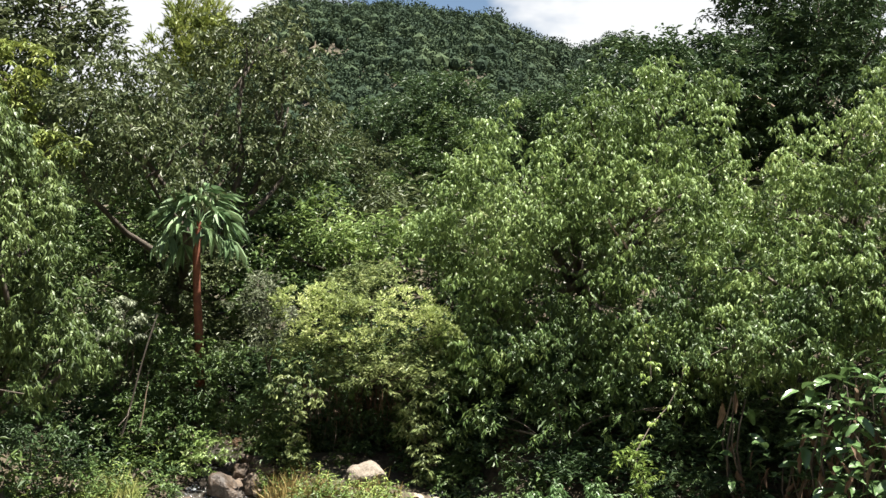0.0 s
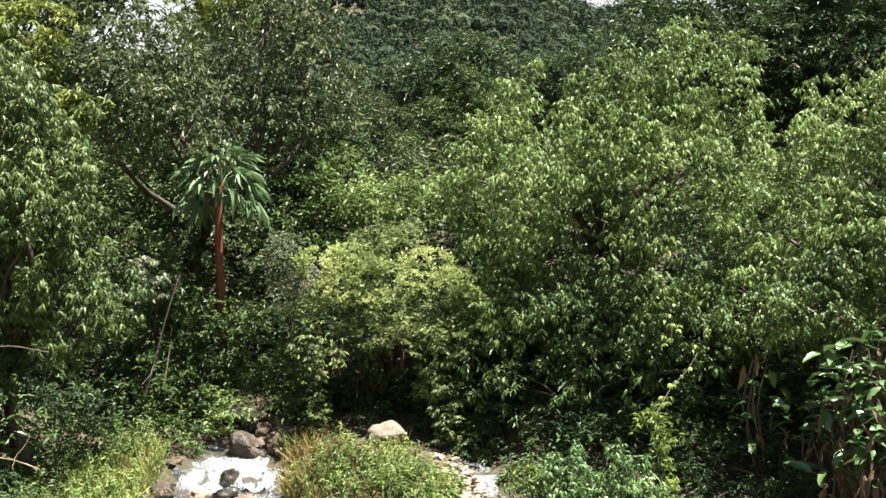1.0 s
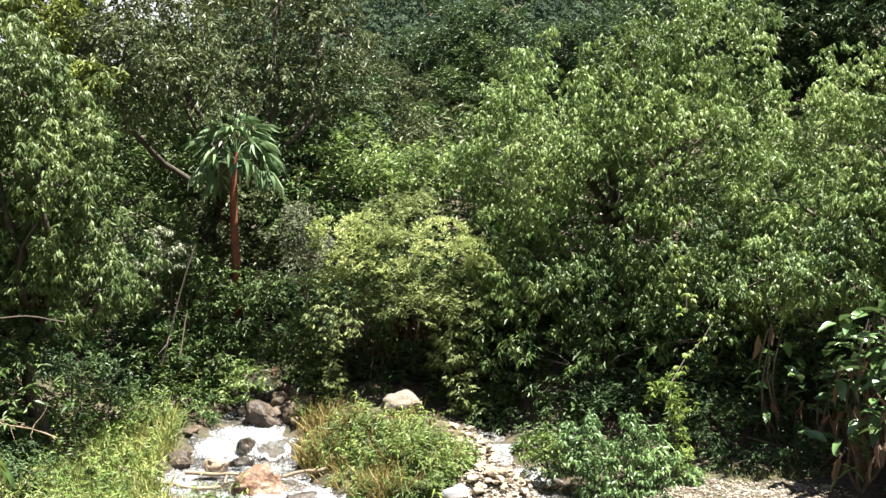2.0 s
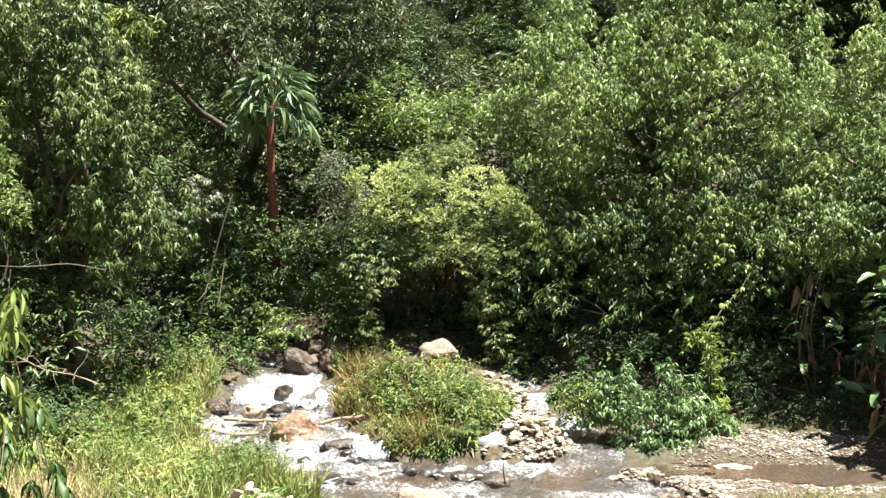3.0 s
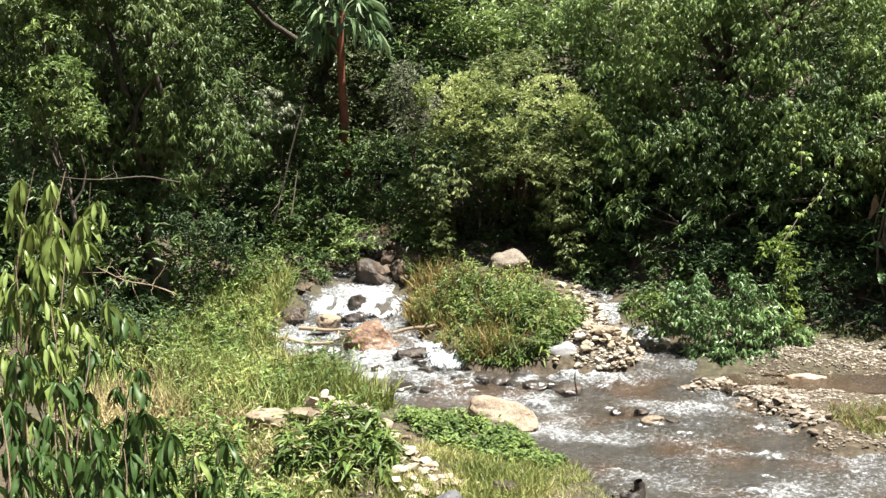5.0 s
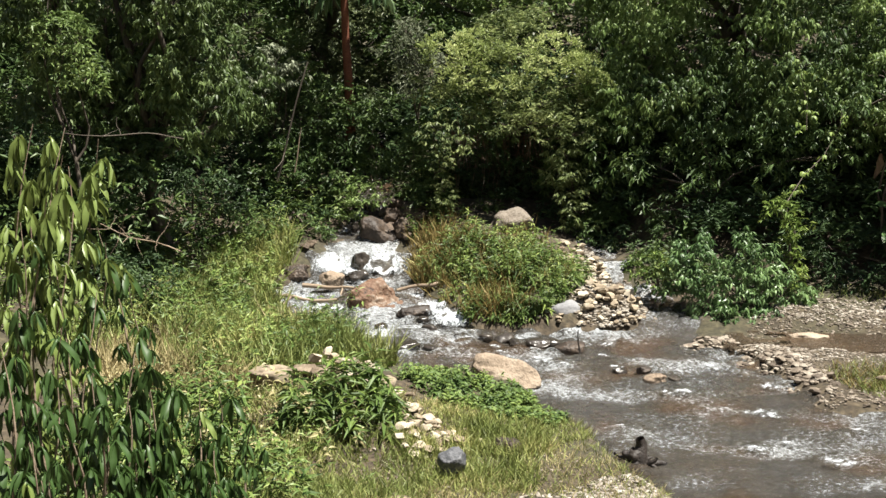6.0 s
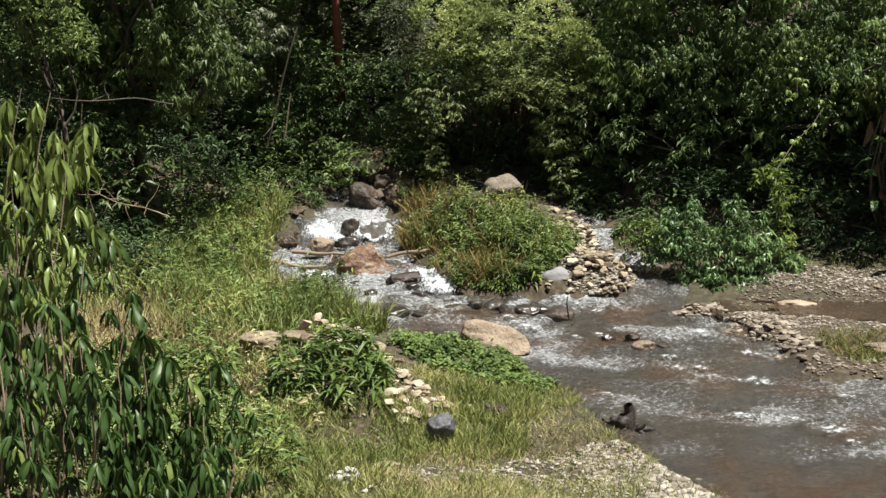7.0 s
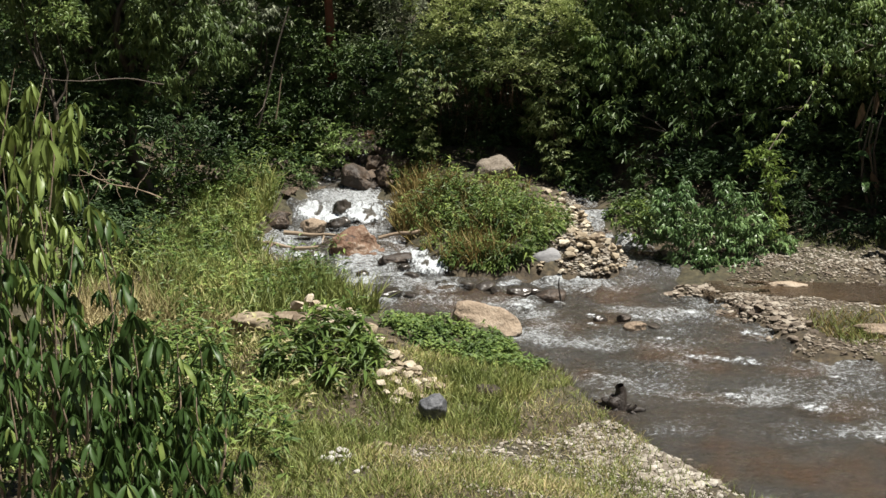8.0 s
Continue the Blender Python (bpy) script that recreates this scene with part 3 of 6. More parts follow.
BLADE = (np.array([(-0.5, 0, 0), (0.5, 0, 0), (0.3, 0.55, 0.03), (-0.3, 0.55, 0.03), (0, 1, -0.12)]), np.array([(0, 1, 2), (0, 2, 3), (3, 2, 4)]))


def unit(v):
    return v / np.maximum(np.linalg.norm(v, axis=-1, keepdims=True), 1e-9)


def leaves(rng, pos, way, length, width, shape=DIAMOND, roll=0.7):
    """Leaf faces at the given places, pointing the given ways; faces look up, more or less."""
    n = len(pos)
    way = unit(way)
    side = np.cross(way, np.array([0, 0, 1.0]) + rng.normal(0, roll, (n, 3)))
    side = unit(side)
    nor = np.cross(side, way)
    tv, tf = shape
    length, width = np.broadcast_to(length, n)[:, None, None], np.broadcast_to(width, n)[:, None, None]
    v = pos[:, None] + side[:, None] * (tv[None, :, 0:1] * width) + way[:, None] * (tv[None, :, 1:2] * length) + nor[:, None] * (tv[None, :, 2:3] * length)
    f = tf[None] + (np.arange(n) * len(tv))[:, None, None]
    return v.reshape(-1, 3), f.reshape(-1, 3)


def ball_points(rng, n):
    return unit(rng.normal(size=(n, 3)))


def crown_arrays(rng, lobes, per_m2=55, clump=0.42, length=0.16, width=0.045, droop=0.6, hang=0.0, inner=0.3, fill=0.85, shape=DIAMOND, low=-0.8, lift=0.0, tuft=6, umbrella=False):
    """Leaves in domed sprays over several uneven lobes (x, y, z, rx, ry, rz), with dark gaps between the sprays."""
    P, W = [], []
    for cx, cy, cz, rx, ry, rz in lobes:
        c, r = np.array((cx, cy, cz)), np.array((rx, ry, rz))
        area = 4 * math.pi * (((rx * ry) ** 1.6 + (rx * rz) ** 1.6 + (ry * rz) ** 1.6) / 3) ** (1 / 1.6)
        cl = min(clump, 0.6 * min(rx, ry, rz))
        n = max(7, int(area * fill / (cl * cl * 1.6)))
        u = ball_points(rng, n)
        u = u[u[:, 2] > low]
        lump = 1 + 0.18 * np.sin(u @ np.array((5.1, 2.3, 3.7)) + cx) + 0.17 * np.sin(u @ np.array((-7.3, 9.1, 4.4)) + cy * 3)
        deep = np.where(rng.random(len(u)) < inner, rng.uniform(0.5, 0.85, len(u)), rng.uniform(0.85, 1.08, len(u)))
        p = c + u * r * (lump * deep)[:, None]
        size = cl * rng.uniform(0.55, 1.3, len(u))
        out = unit(u / r)
        k = np.maximum(1, (per_m2 * size * size * 3.0 / tuft).astype(int))
        idx = np.repeat(np.arange(len(u)), k)
        v = ball_points(rng, len(idx))
        v[:, 2] = np.abs(v[:, 2]) * rng.choice([1, 1, 1, -0.6], len(idx))
        v = unit(v + out[idx] * 0.55)
        tip = p[idx] + v * (size[idx] * rng.uniform(0.45, 1.05, len(idx)))[:, None] * np.array((1.0, 1.0, 0.85))
        tip[:, 2] -= hang * rng.random(len(idx)) * size[idx] * 2
        # a tuft of leaves at each twig's tip
        j = np.repeat(np.arange(len(tip)), tuft)
        a = rng.uniform(0, 2 * math.pi, len(j))
        way = np.stack([np.cos(a), np.sin(a), rng.uniform(-0.3, 0.5, len(j))], 1) * 0.85 + v[j] * 0.45 + np.array((0, 0, lift - droop)) + rng.normal(0, 0.25, (len(j), 3))
        pos = tip[j] + rng.normal(0, 0.22 * length, (len(j), 3))
        if umbrella:
            # leaves spring from one point and arch out and down
            way = np.stack([np.cos(a), np.sin(a), np.full(len(j), -droop)], 1) + v[j] * 0.25 + rng.normal(0, 0.18, (len(j), 3))
            pos = tip[j] + rng.normal(0, 0.08 * length, (len(j), 3))
        P.append(pos)
        W.append(way)
    P, W = np.concatenate(P), np.concatenate(W)
    s = rng.uniform(0.6, 1.25, len(P))
    return leaves(rng, P, W, length * s, width * s, shape)


def tube(points, radii, sides=7):
    """A tapered round stem along points."""
    pts = [Vector(p) for p in points]
    V, F = [], []
    for i, p in enumerate(pts):
        d = (pts[min(i + 1, len(pts) - 1)] - pts[max(i - 1, 0)]).normalized()
        a = d.orthogonal().normalized()
        if abs(d.x) < 0.9:
            a = (Vector((1, 0, 0)) - d * d.x).normalized()
        b = d.cross(a)
        for k in range(sides):
            t = 2 * math.pi * k / sides
            V.append(p + (a * math.cos(t) + b * math.sin(t)) * radii[i])
    for i in range(len(pts) - 1):
        for k in range(sides):
            j = (k + 1) % sides
            F.append((i * sides + k, i * sides + j, (i + 1) * sides + j, (i + 1) * sides + k))
    return np.array([tuple(v) for v in V]), np.array(F)


def join(parts):
    V, F, o = [], [], 0
    for v, f in parts:
        V.append(v)
        F.append(f + o)
        o += len(v)
    return np.concatenate(V), np.concatenate(F)


def bent(rng, a, b, n=6, wobble=0.06):
    a, b = np.array(a, float), np.array(b, float)
    L = np.linalg.norm(b - a)
    ph = rng.uniform(0, 6, 6)
    out = []
    for i in range(n):
        t = i / (n - 1)
        s = math.sin(math.pi * t) * L * wobble
        out.append(tuple(a + (b - a) * t + np.array((math.sin(ph[0] + 3 * t), math.sin(ph[1] + 3 * t), 0.4 * math.sin(ph[2] + 4 * t))) * s))
    return out


def empty_at(name, x, y, z, label, category, group=""):
    return tagged(new(name), label, category, group) if (x, y, z) == (0, 0, 0) else _moved(tagged(new(name), label, category, group), x, y, z)


def _moved(ob, x, y, z):
    ob.location = (x, y, z)
    return ob


def tree(name, label, category, base, lobes, leaf, seed, trunk_r=0.14, bark=BARK, group="", fork=0.45, **kw):
    """A tree or shrub rooted at base: trunk, one limb to each lobe, crown of leaves."""
    rng = np.random.RandomState(seed)
    bx, by = base
    bz = ground_z(bx, by) - 0.05
    top = empty_at(name, bx, by, bz, label, category, group)
    L = [(x - bx, y - by, z - bz, a, b, c) for x, y, z, a, b, c in lobes]
    mid = np.mean([l[:3] for l in L], axis=0)
    knot = (mid[0] * fork, mid[1] * fork, max(0.3, mid[2] * fork))
    v, f = tube(bent(rng, (0, 0, 0), knot, 6), np.linspace(trunk_r * 1.25, trunk_r * 0.75, 6))
    put("trunk", mesh_of("trunk", v, f, bark, True), top)
    for l in L:
        v, f = tube(bent(rng, knot, l[:3], 6, 0.12), np.linspace(trunk_r * 0.6, trunk_r * 0.12, 6), 4)
        limb = put("limb", mesh_of("limb", v, f, bark, True), top)
        for q in range(2):
            u = ball_points(rng, 1)[0]
            u[2] = abs(u[2]) * 0.8
            e = np.array(l[:3]) + u * np.array(l[3:]) * 0.9
            v, f = tube(bent(rng, np.array(l[:3]) * 0.9 + np.array(knot) * 0.1, e, 5, 0.15), np.linspace(trunk_r * 0.22, trunk_r * 0.05, 5), 4)
            put("branch", mesh_of("branch", v, f, bark, True), limb)
    v, f = crown_arrays(rng, L, **kw)
    put("crown", mesh_of("crown", v, f, leaf), top, kind="stuff")
    return top


# ---- the trees round the stream ----
tree("broadleaf_tree", "large yellow-green tree with long drooping lance leaves", "tree", (3.6, 28.5),
     [(4.87, 26.75, 8.72, 1.25, 1.4, 1.15), (3.40, 26.40, 8.02, 1.5, 1.5, 1.3), (6.05, 27.50, 7.45, 1.1, 1.2, 1.05), (1.83, 27.00, 7.34, 1.5, 1.5, 1.4), (0.83, 27.00, 6.21, 1.2, 1.4, 1.3),
      (4.10, 25.50, 6.38, 1.8, 1.5, 1.4), (2.64, 26.30, 5.44, 1.7, 1.4, 1.4), (1.17, 26.30, 4.34, 1.3, 1.3, 1.3), 
      (-0.18, 27.80, 6.11, 0.8, 1.1, 0.8), (0.97, 25.60, 4.00, 1.2, 0.9, 0.8)],
     LEAF_MANGO, 11, 0.2, per_m2=280, clump=0.40, length=0.15, width=0.038, droop=1.15, hang=0.25, tuft=7, fill=0.66, inner=0.15, umbrella=True, shape=LEAN)
# the last three lobes stay out of view, added to shade the right bank
tree("broadleaf_tree", "bright green drooping broadleaf tree at the stony bank", "tree", (8.6, 26.5),
     [(8.34, 25.00, 7.87, 1.3, 1.4, 1.0), (9.39, 25.00, 8.33, 1.2, 1.4, 1.2), (7.42, 25.50, 6.73, 1.2, 1.3, 1.1), (8.61, 24.50, 6.32, 1.5, 1.4, 1.3), (6.34, 25.00, 5.42, 1.2, 1.2, 1.1), (7.32, 23.70, 4.85, 1.3, 1.3, 1.0), (8.82, 23.30, 4.64, 1.3, 1.3, 1.3), (6.16, 23.90, 4.07, 1.2, 1.1, 0.8), (4.86, 24.90, 3.69, 1.3, 0.9, 0.8), (6.43, 24.60, 3.70, 1.3, 0.9, 0.9), (9.3, 22.3, 5.8, 1.3, 1.3, 1.0), (10.3, 23.2, 7.4, 1.5, 1.4, 1.1), (9.1, 20.9, 5.2, 1.1, 1.1, 0.8)],
     LEAF_FRESH, 12, 0.16, per_m2=250, clump=0.40, length=0.15, width=0.038, droop=1.15, hang=0.2, tuft=7, fill=0.74, inner=0.2, umbrella=True, shape=LEAN)
# lower lobes of the two bright trees, split off to paint them shaded
tree("shaded_lower_boughs", "drooping lower boughs of the bright trees, leaves coloured darker for shade", "tree", (5.2, 26.2),
     [(4.28, 25.10, 4.54, 1.8, 1.3, 1.1), (2.64, 25.20, 3.67, 1.5, 1.1, 0.85), (4.90, 24.80, 3.58, 1.4, 1.1, 0.85), (2.90, 25.20, 3.61, 1.3, 0.9, 0.8), (5.5, 22.9, 4.0, 0.8, 0.5, 0.4), (6.3, 22.3, 4.0, 0.8, 0.5, 0.4), (7.6, 22.8, 4.75, 1.0, 0.8, 0.6), (6.6, 22.9, 4.35, 0.8, 0.7, 0.5)],
     LEAF_SHRUB, 28, 0.12, per_m2=260, clump=0.38, length=0.15, width=0.038, droop=1.15, hang=0.25, tuft=7, fill=0.8, inner=0.2, umbrella=True, shape=LEAN)
tree("shade_tree", "tall dark green tree behind the bright crowns", "tree", (13.0, 41),
     [(9.87, 38.00, 12.56, 1.7, 1.8, 1.5), (11.66, 38.00, 13.81, 2.0, 2.0, 1.6), (13.78, 38.00, 12.92, 2.0, 2.0, 1.8), (10.03, 38.00, 10.42, 1.5, 1.7, 1.5), (11.50, 37.00, 11.32, 1.8, 1.8, 1.6), (9.71, 38.00, 14.89, 1.3, 1.6, 1.0), (14.46, 38.00, 10.24, 2.0, 1.8, 1.8), (11.43, 38.00, 9.00, 1.8, 1.7, 1.4)],
     LEAF_DEEP_AND_SHADED, 13, 0.28, per_m2=110, length=0.22, width=0.065, droop=0.6)
tree("shade_tree", "tall dark tree with small glossy leaves", "tree", (-6.9, 30.5),
     [(-5.09, 31.70, 10.86, 1.4, 1.4, 1.25), (-4.05, 31.70, 9.82, 1.1, 1.25, 1.35), (-6.50, 30.70, 9.35, 1.5, 1.4, 1.05), (-7.10, 27.00, 9.04, 1.3, 1.4, 1.1), (-6.59, 26.50, 7.79, 1.5, 1.4, 1.05), (-5.29, 31.20, 8.28, 1.4, 1.3, 1.0), (-3.90, 31.70, 8.49, 0.85, 1.1, 0.75), (-8.08, 26.50, 8.53, 1.25, 1.4, 1.25), (-4.58, 32.20, 11.86, 0.75, 1.0, 0.65)],
     LEAF_DARK, 14, 0.22, per_m2=100, length=0.19, width=0.06, droop=0.9, clump=0.34)
tree("shade_tree", "tall open dark-leaved tree on the slope", "tree", (-11.5, 33),
     [(-10.35, 31.00, 11.61, 1.2, 1.4, 1.1), (-9.11, 31.50, 11.49, 0.8, 1.0, 0.8), (-10.98, 30.00, 10.69, 1.2, 1.4, 1.3), (-9.78, 31.00, 12.78, 1.2, 1.3, 0.8), (-10.30, 30.50, 9.78, 1.2, 1.3, 1.2), (-11.84, 30.00, 11.82, 1.3, 1.4, 1.4)],
     LEAF_DARK, 15, 0.2, per_m2=85, length=0.22, width=0.075, droop=0.5)
tree("feathery_tree", "feathery yellow-green tree top against the sky", "tree", (-8.6, 44),
     [(-8.52, 42.00, 13.75, 1.2, 1.3, 1.1), (-9.10, 42.00, 12.96, 0.9, 1.0, 0.9), (-7.73, 42.00, 13.16, 0.9, 1.0, 0.9)],
     LEAF_FEATHER, 16, 0.14, per_m2=150, length=0.30, width=0.035, droop=-0.7)
tree("broadleaf_tree", "tree with yellowing olive leaves on the wooded slope", "tree", (-10.6, 26.5),
     [(-9.05, 25.6, 9.75, 0.75, 0.6, 0.45), (-9.25, 25.5, 9.1, 0.6, 0.5, 0.45), (-8.2, 25.3, 7.95, 0.75, 0.5, 0.3), (-8.9, 25.6, 8.3, 0.6, 0.5, 0.4)],
     LEAF_FEATHER, 19, 0.12, per_m2=150, length=0.2, width=0.06, droop=0.7, tuft=7, umbrella=True)
tree("willowy_tree", "tall tree with fine drooping foliage over the grassy bank", "tree", (-8.2, 22.6),
     [(-9.77, 21.60, 7.84, 0.9, 0.99, 1.2), (-9.86, 21.20, 6.30, 0.7, 0.77, 1), (-9.39, 21.20, 4.89, 0.65, 0.715, 0.9), (-9.23, 22.00, 6.86, 0.7, 0.77, 1), (-8.60, 22.00, 7.97, 0.9, 0.99, 0.9), (-7.76, 21.80, 7.03, 0.85, 0.935, 0.9), (-7.49, 21.70, 5.90, 0.75, 0.825, 0.9), (-8.52, 22.00, 5.71, 0.6, 0.66, 0.9), (-8.03, 21.90, 4.57, 0.65, 0.715, 0.9), (-7.29, 22.10, 4.67, 0.6, 0.66, 0.8), (-7.13, 22.20, 3.75, 0.6, 0.66, 0.7), (-7.89, 22.00, 3.50, 0.6, 0.66, 0.7), (-8.98, 22.20, 4.14, 0.6, 0.66, 0.8), (-8.72, 22.00, 2.87, 0.55, 0.605, 0.7), (-6.71, 23.20, 3.99, 0.4, 0.44, 0.6), (-9.73, 21.60, 3.54, 0.6, 0.66, 0.8)],
     LEAF_WILLOW, 17, 0.15, per_m2=330, length=0.17, width=0.034, droop=1.05, hang=0.3, clump=0.36, tuft=11, umbrella=True, shape=LEAN)
tree("broadleaf_tree", "leafy green tree high on the wooded slope", "tree", (-14.5, 29.5),
     [(-12.98, 28.00, 7.64, 1.5, 1.4, 1.4), (-13.51, 27.00, 6.41, 1.5, 1.3, 1.4), (-12.81, 29.00, 9.21, 1.5, 1.4, 1.4), (-14.07, 28.00, 8.31, 1.5, 1.4, 1.4), (-11.90, 29.50, 8.58, 1.2, 1.2, 1.2), (-12.52, 26.50, 5.24, 1.3, 1.2, 1.2)],
     LEAF_WILLOW, 18, 0.18, per_m2=85, length=0.2, width=0.06, droop=0.7)
for k, (b, lob, leaf, lab) in enumerate([
        ((0.5, 47), [(0.34, 45.00, 10.16, 1.6, 1.7, 1.4), (-1.11, 44.00, 9.22, 1.3, 1.5, 1.2), (-1.88, 43.00, 7.92, 1.4, 1.5, 1.3), (1.12, 43.00, 8.72, 1.4, 1.5, 1.3)], LEAF_SHRUB, "rounded green tree in the valley"),
        ((-4.0, 41), [(-3.61, 40.00, 9.21, 1.3, 1.5, 1.1), (-2.61, 39.00, 8.20, 1.2, 1.4, 1.2), (-4.49, 38.00, 8.29, 1.2, 1.4, 1.1), (-5.23, 37.00, 7.86, 1.1, 1.3, 1.1)], LEAF_DARK, "dark green tree in the valley"),
        ((-2.8, 33), [(-3.08, 31.00, 6.67, 0.85, 0.95, 0.75), (-2.36, 31.00, 5.81, 0.9, 0.9, 0.8), (-3.66, 31.00, 5.81, 0.8, 0.9, 0.8), (-1.50, 31.00, 5.95, 0.9, 1.0, 0.9)], LEAF_FRESH, "young light green tree by the stream"),
        ((-6.6, 32), [(-8.71, 31.00, 7.11, 1.3, 1.3, 1.0), (-7.57, 30.50, 6.65, 1.1, 1.2, 0.9), (-8.69, 30.00, 5.64, 1.3, 1.2, 1.1), (-4.95, 31.00, 6.24, 0.9, 1.0, 0.9), (-4.37, 30.00, 5.09, 0.8, 0.9, 0.9)], LEAF_SHRUB, "leafy understorey tree on the wooded slope")]):
    tree("valley_tree", lab, "tree", b, lob, leaf, 30 + k, 0.13, per_m2=100, length=0.2, width=0.06, droop=0.5, group="trees of the valley floor")

# ---- shrubs over and beside the stream ----
tree("flowering_shrub", "arching shrub with pale yellow flowering sprays over a dark hollow", "shrub", (-1.6, 28.3),
     [(-2.80, 25.6, 4.60, 0.6, 0.45, 0.38), (-2.30, 25.6, 4.82, 0.5, 0.4, 0.3), (-2.55, 25.4, 4.15, 0.5, 0.4, 0.3), (-0.83, 25.4, 4.62, 0.55, 0.45, 0.38), (-0.33, 25.3, 4.33, 0.5, 0.4, 0.3), (0.05, 25.3, 4.15, 0.38, 0.35, 0.22), (-1.85, 25.3, 3.98, 0.45, 0.35, 0.2)],
     LEAF_YELLOW, 21, 0.07, per_m2=380, length=0.09, width=0.03, droop=-0.3, clump=0.26)
tree("shrub", "olive-green small-leaved shrub arching over the hollow", "shrub", (-2.0, 28.2),
     [(-1.72, 25.9, 4.35, 0.75, 0.6, 0.5), (-1.7, 26.8, 4.95, 0.9, 0.8, 0.5), (-2.3, 25.8, 3.65, 0.7, 0.5, 0.4), (-1.1, 25.7, 3.65, 0.75, 0.5, 0.4), (-0.3, 25.8, 3.55, 0.5, 0.5, 0.4), (-3.0, 25.9, 3.85, 0.5, 0.45, 0.4), (-1.75, 24.95, 3.25, 0.40, 0.25, 0.2), (-1.2, 24.9, 3.3, 0.40, 0.25, 0.22), (-0.65, 24.9, 3.25, 0.40, 0.25, 0.25), (-0.25, 24.9, 3.05, 0.3, 0.25, 0.3), (-1.0, 24.9, 3.65, 0.5, 0.25, 0.25)],
     LEAF_OLIVE, 23, 0.07, per_m2=300, length=0.11, width=0.034, droop=0.4, clump=0.3)
tree("shrub", "silvery grey-green shrub beside the flowering sprays", "shrub", (-4.0, 27.9),
     [(-3.9, 26.2, 4.75, 0.5, 0.5, 0.45), (-3.5, 26.1, 4.25, 0.5, 0.5, 0.4)],
     LEAF_SILVER, 24, 0.05, per_m2=300, length=0.11, width=0.035, droop=0.3, clump=0.28)
tree("shrub", "pale bluish-leaved shrub in the shade of the slope", "shrub", (-7.2, 27.0),
     [(-6.75, 25.6, 4.6, 0.4, 0.35, 0.25), (-6.35, 25.7, 4.2, 0.35, 0.35, 0.25), (-6.95, 25.7, 4.05, 0.35, 0.3, 0.25)],
     LEAF_SILVER, 27, 0.04, per_m2=200, length=0.15, width=0.045, droop=0.6, clump=0.26, tuft=8, umbrella=True, shape=LEAN)
tree("shrub", "light green leaf curtain hanging beside the hollow", "shrub", (0.0, 26.6),
     [(-0.55, 25.0, 2.7, 0.32, 0.25, 0.4), (-0.40, 24.9, 2.1, 0.32, 0.25, 0.45), (-0.30, 24.8, 1.45, 0.3, 0.25, 0.4), (-0.75, 25.2, 2.2, 0.2, 0.2, 0.35)],
     LEAF_OLIVE, 25, 0.04, per_m2=230, length=0.13, width=0.042, droop=0.8, clump=0.26, tuft=7, umbrella=True)
tree("shrub", "dull green leaf curtain on the stream side of the hollow", "shrub", (-3.7, 27.2),
     [(-3.10, 24.9, 3.24, 0.30, 0.22, 0.38), (-3.02, 24.9, 2.55, 0.20, 0.2, 0.40), (-3.0, 24.9, 1.85, 0.20, 0.2, 0.32), (-2.65, 24.9, 2.9, 0.2, 0.2, 0.3)],
     LEAF_OLIVE, 26, 0.04, per_m2=230, length=0.12, width=0.038, droop=0.8, clump=0.26, tuft=7, umbrella=True)
tree("shrub", "overhanging green shrub at the stream bank", "shrub", (-2.6, 28.0),
     [(-2.75, 26.50, 3.36, 0.8, 0.7, 0.5), (-1.51, 26.30, 3.37, 0.8, 0.7, 0.5), (-3.33, 26.30, 2.77, 0.5, 0.6, 0.6), (-0.29, 26.40, 3.24, 0.6, 0.6, 0.6), (-0.53, 26.00, 2.19, 0.35, 0.4, 0.7)],
     LEAF_SHRUB, 22, 0.07, per_m2=240, length=0.13, width=0.04, droop=0.6)
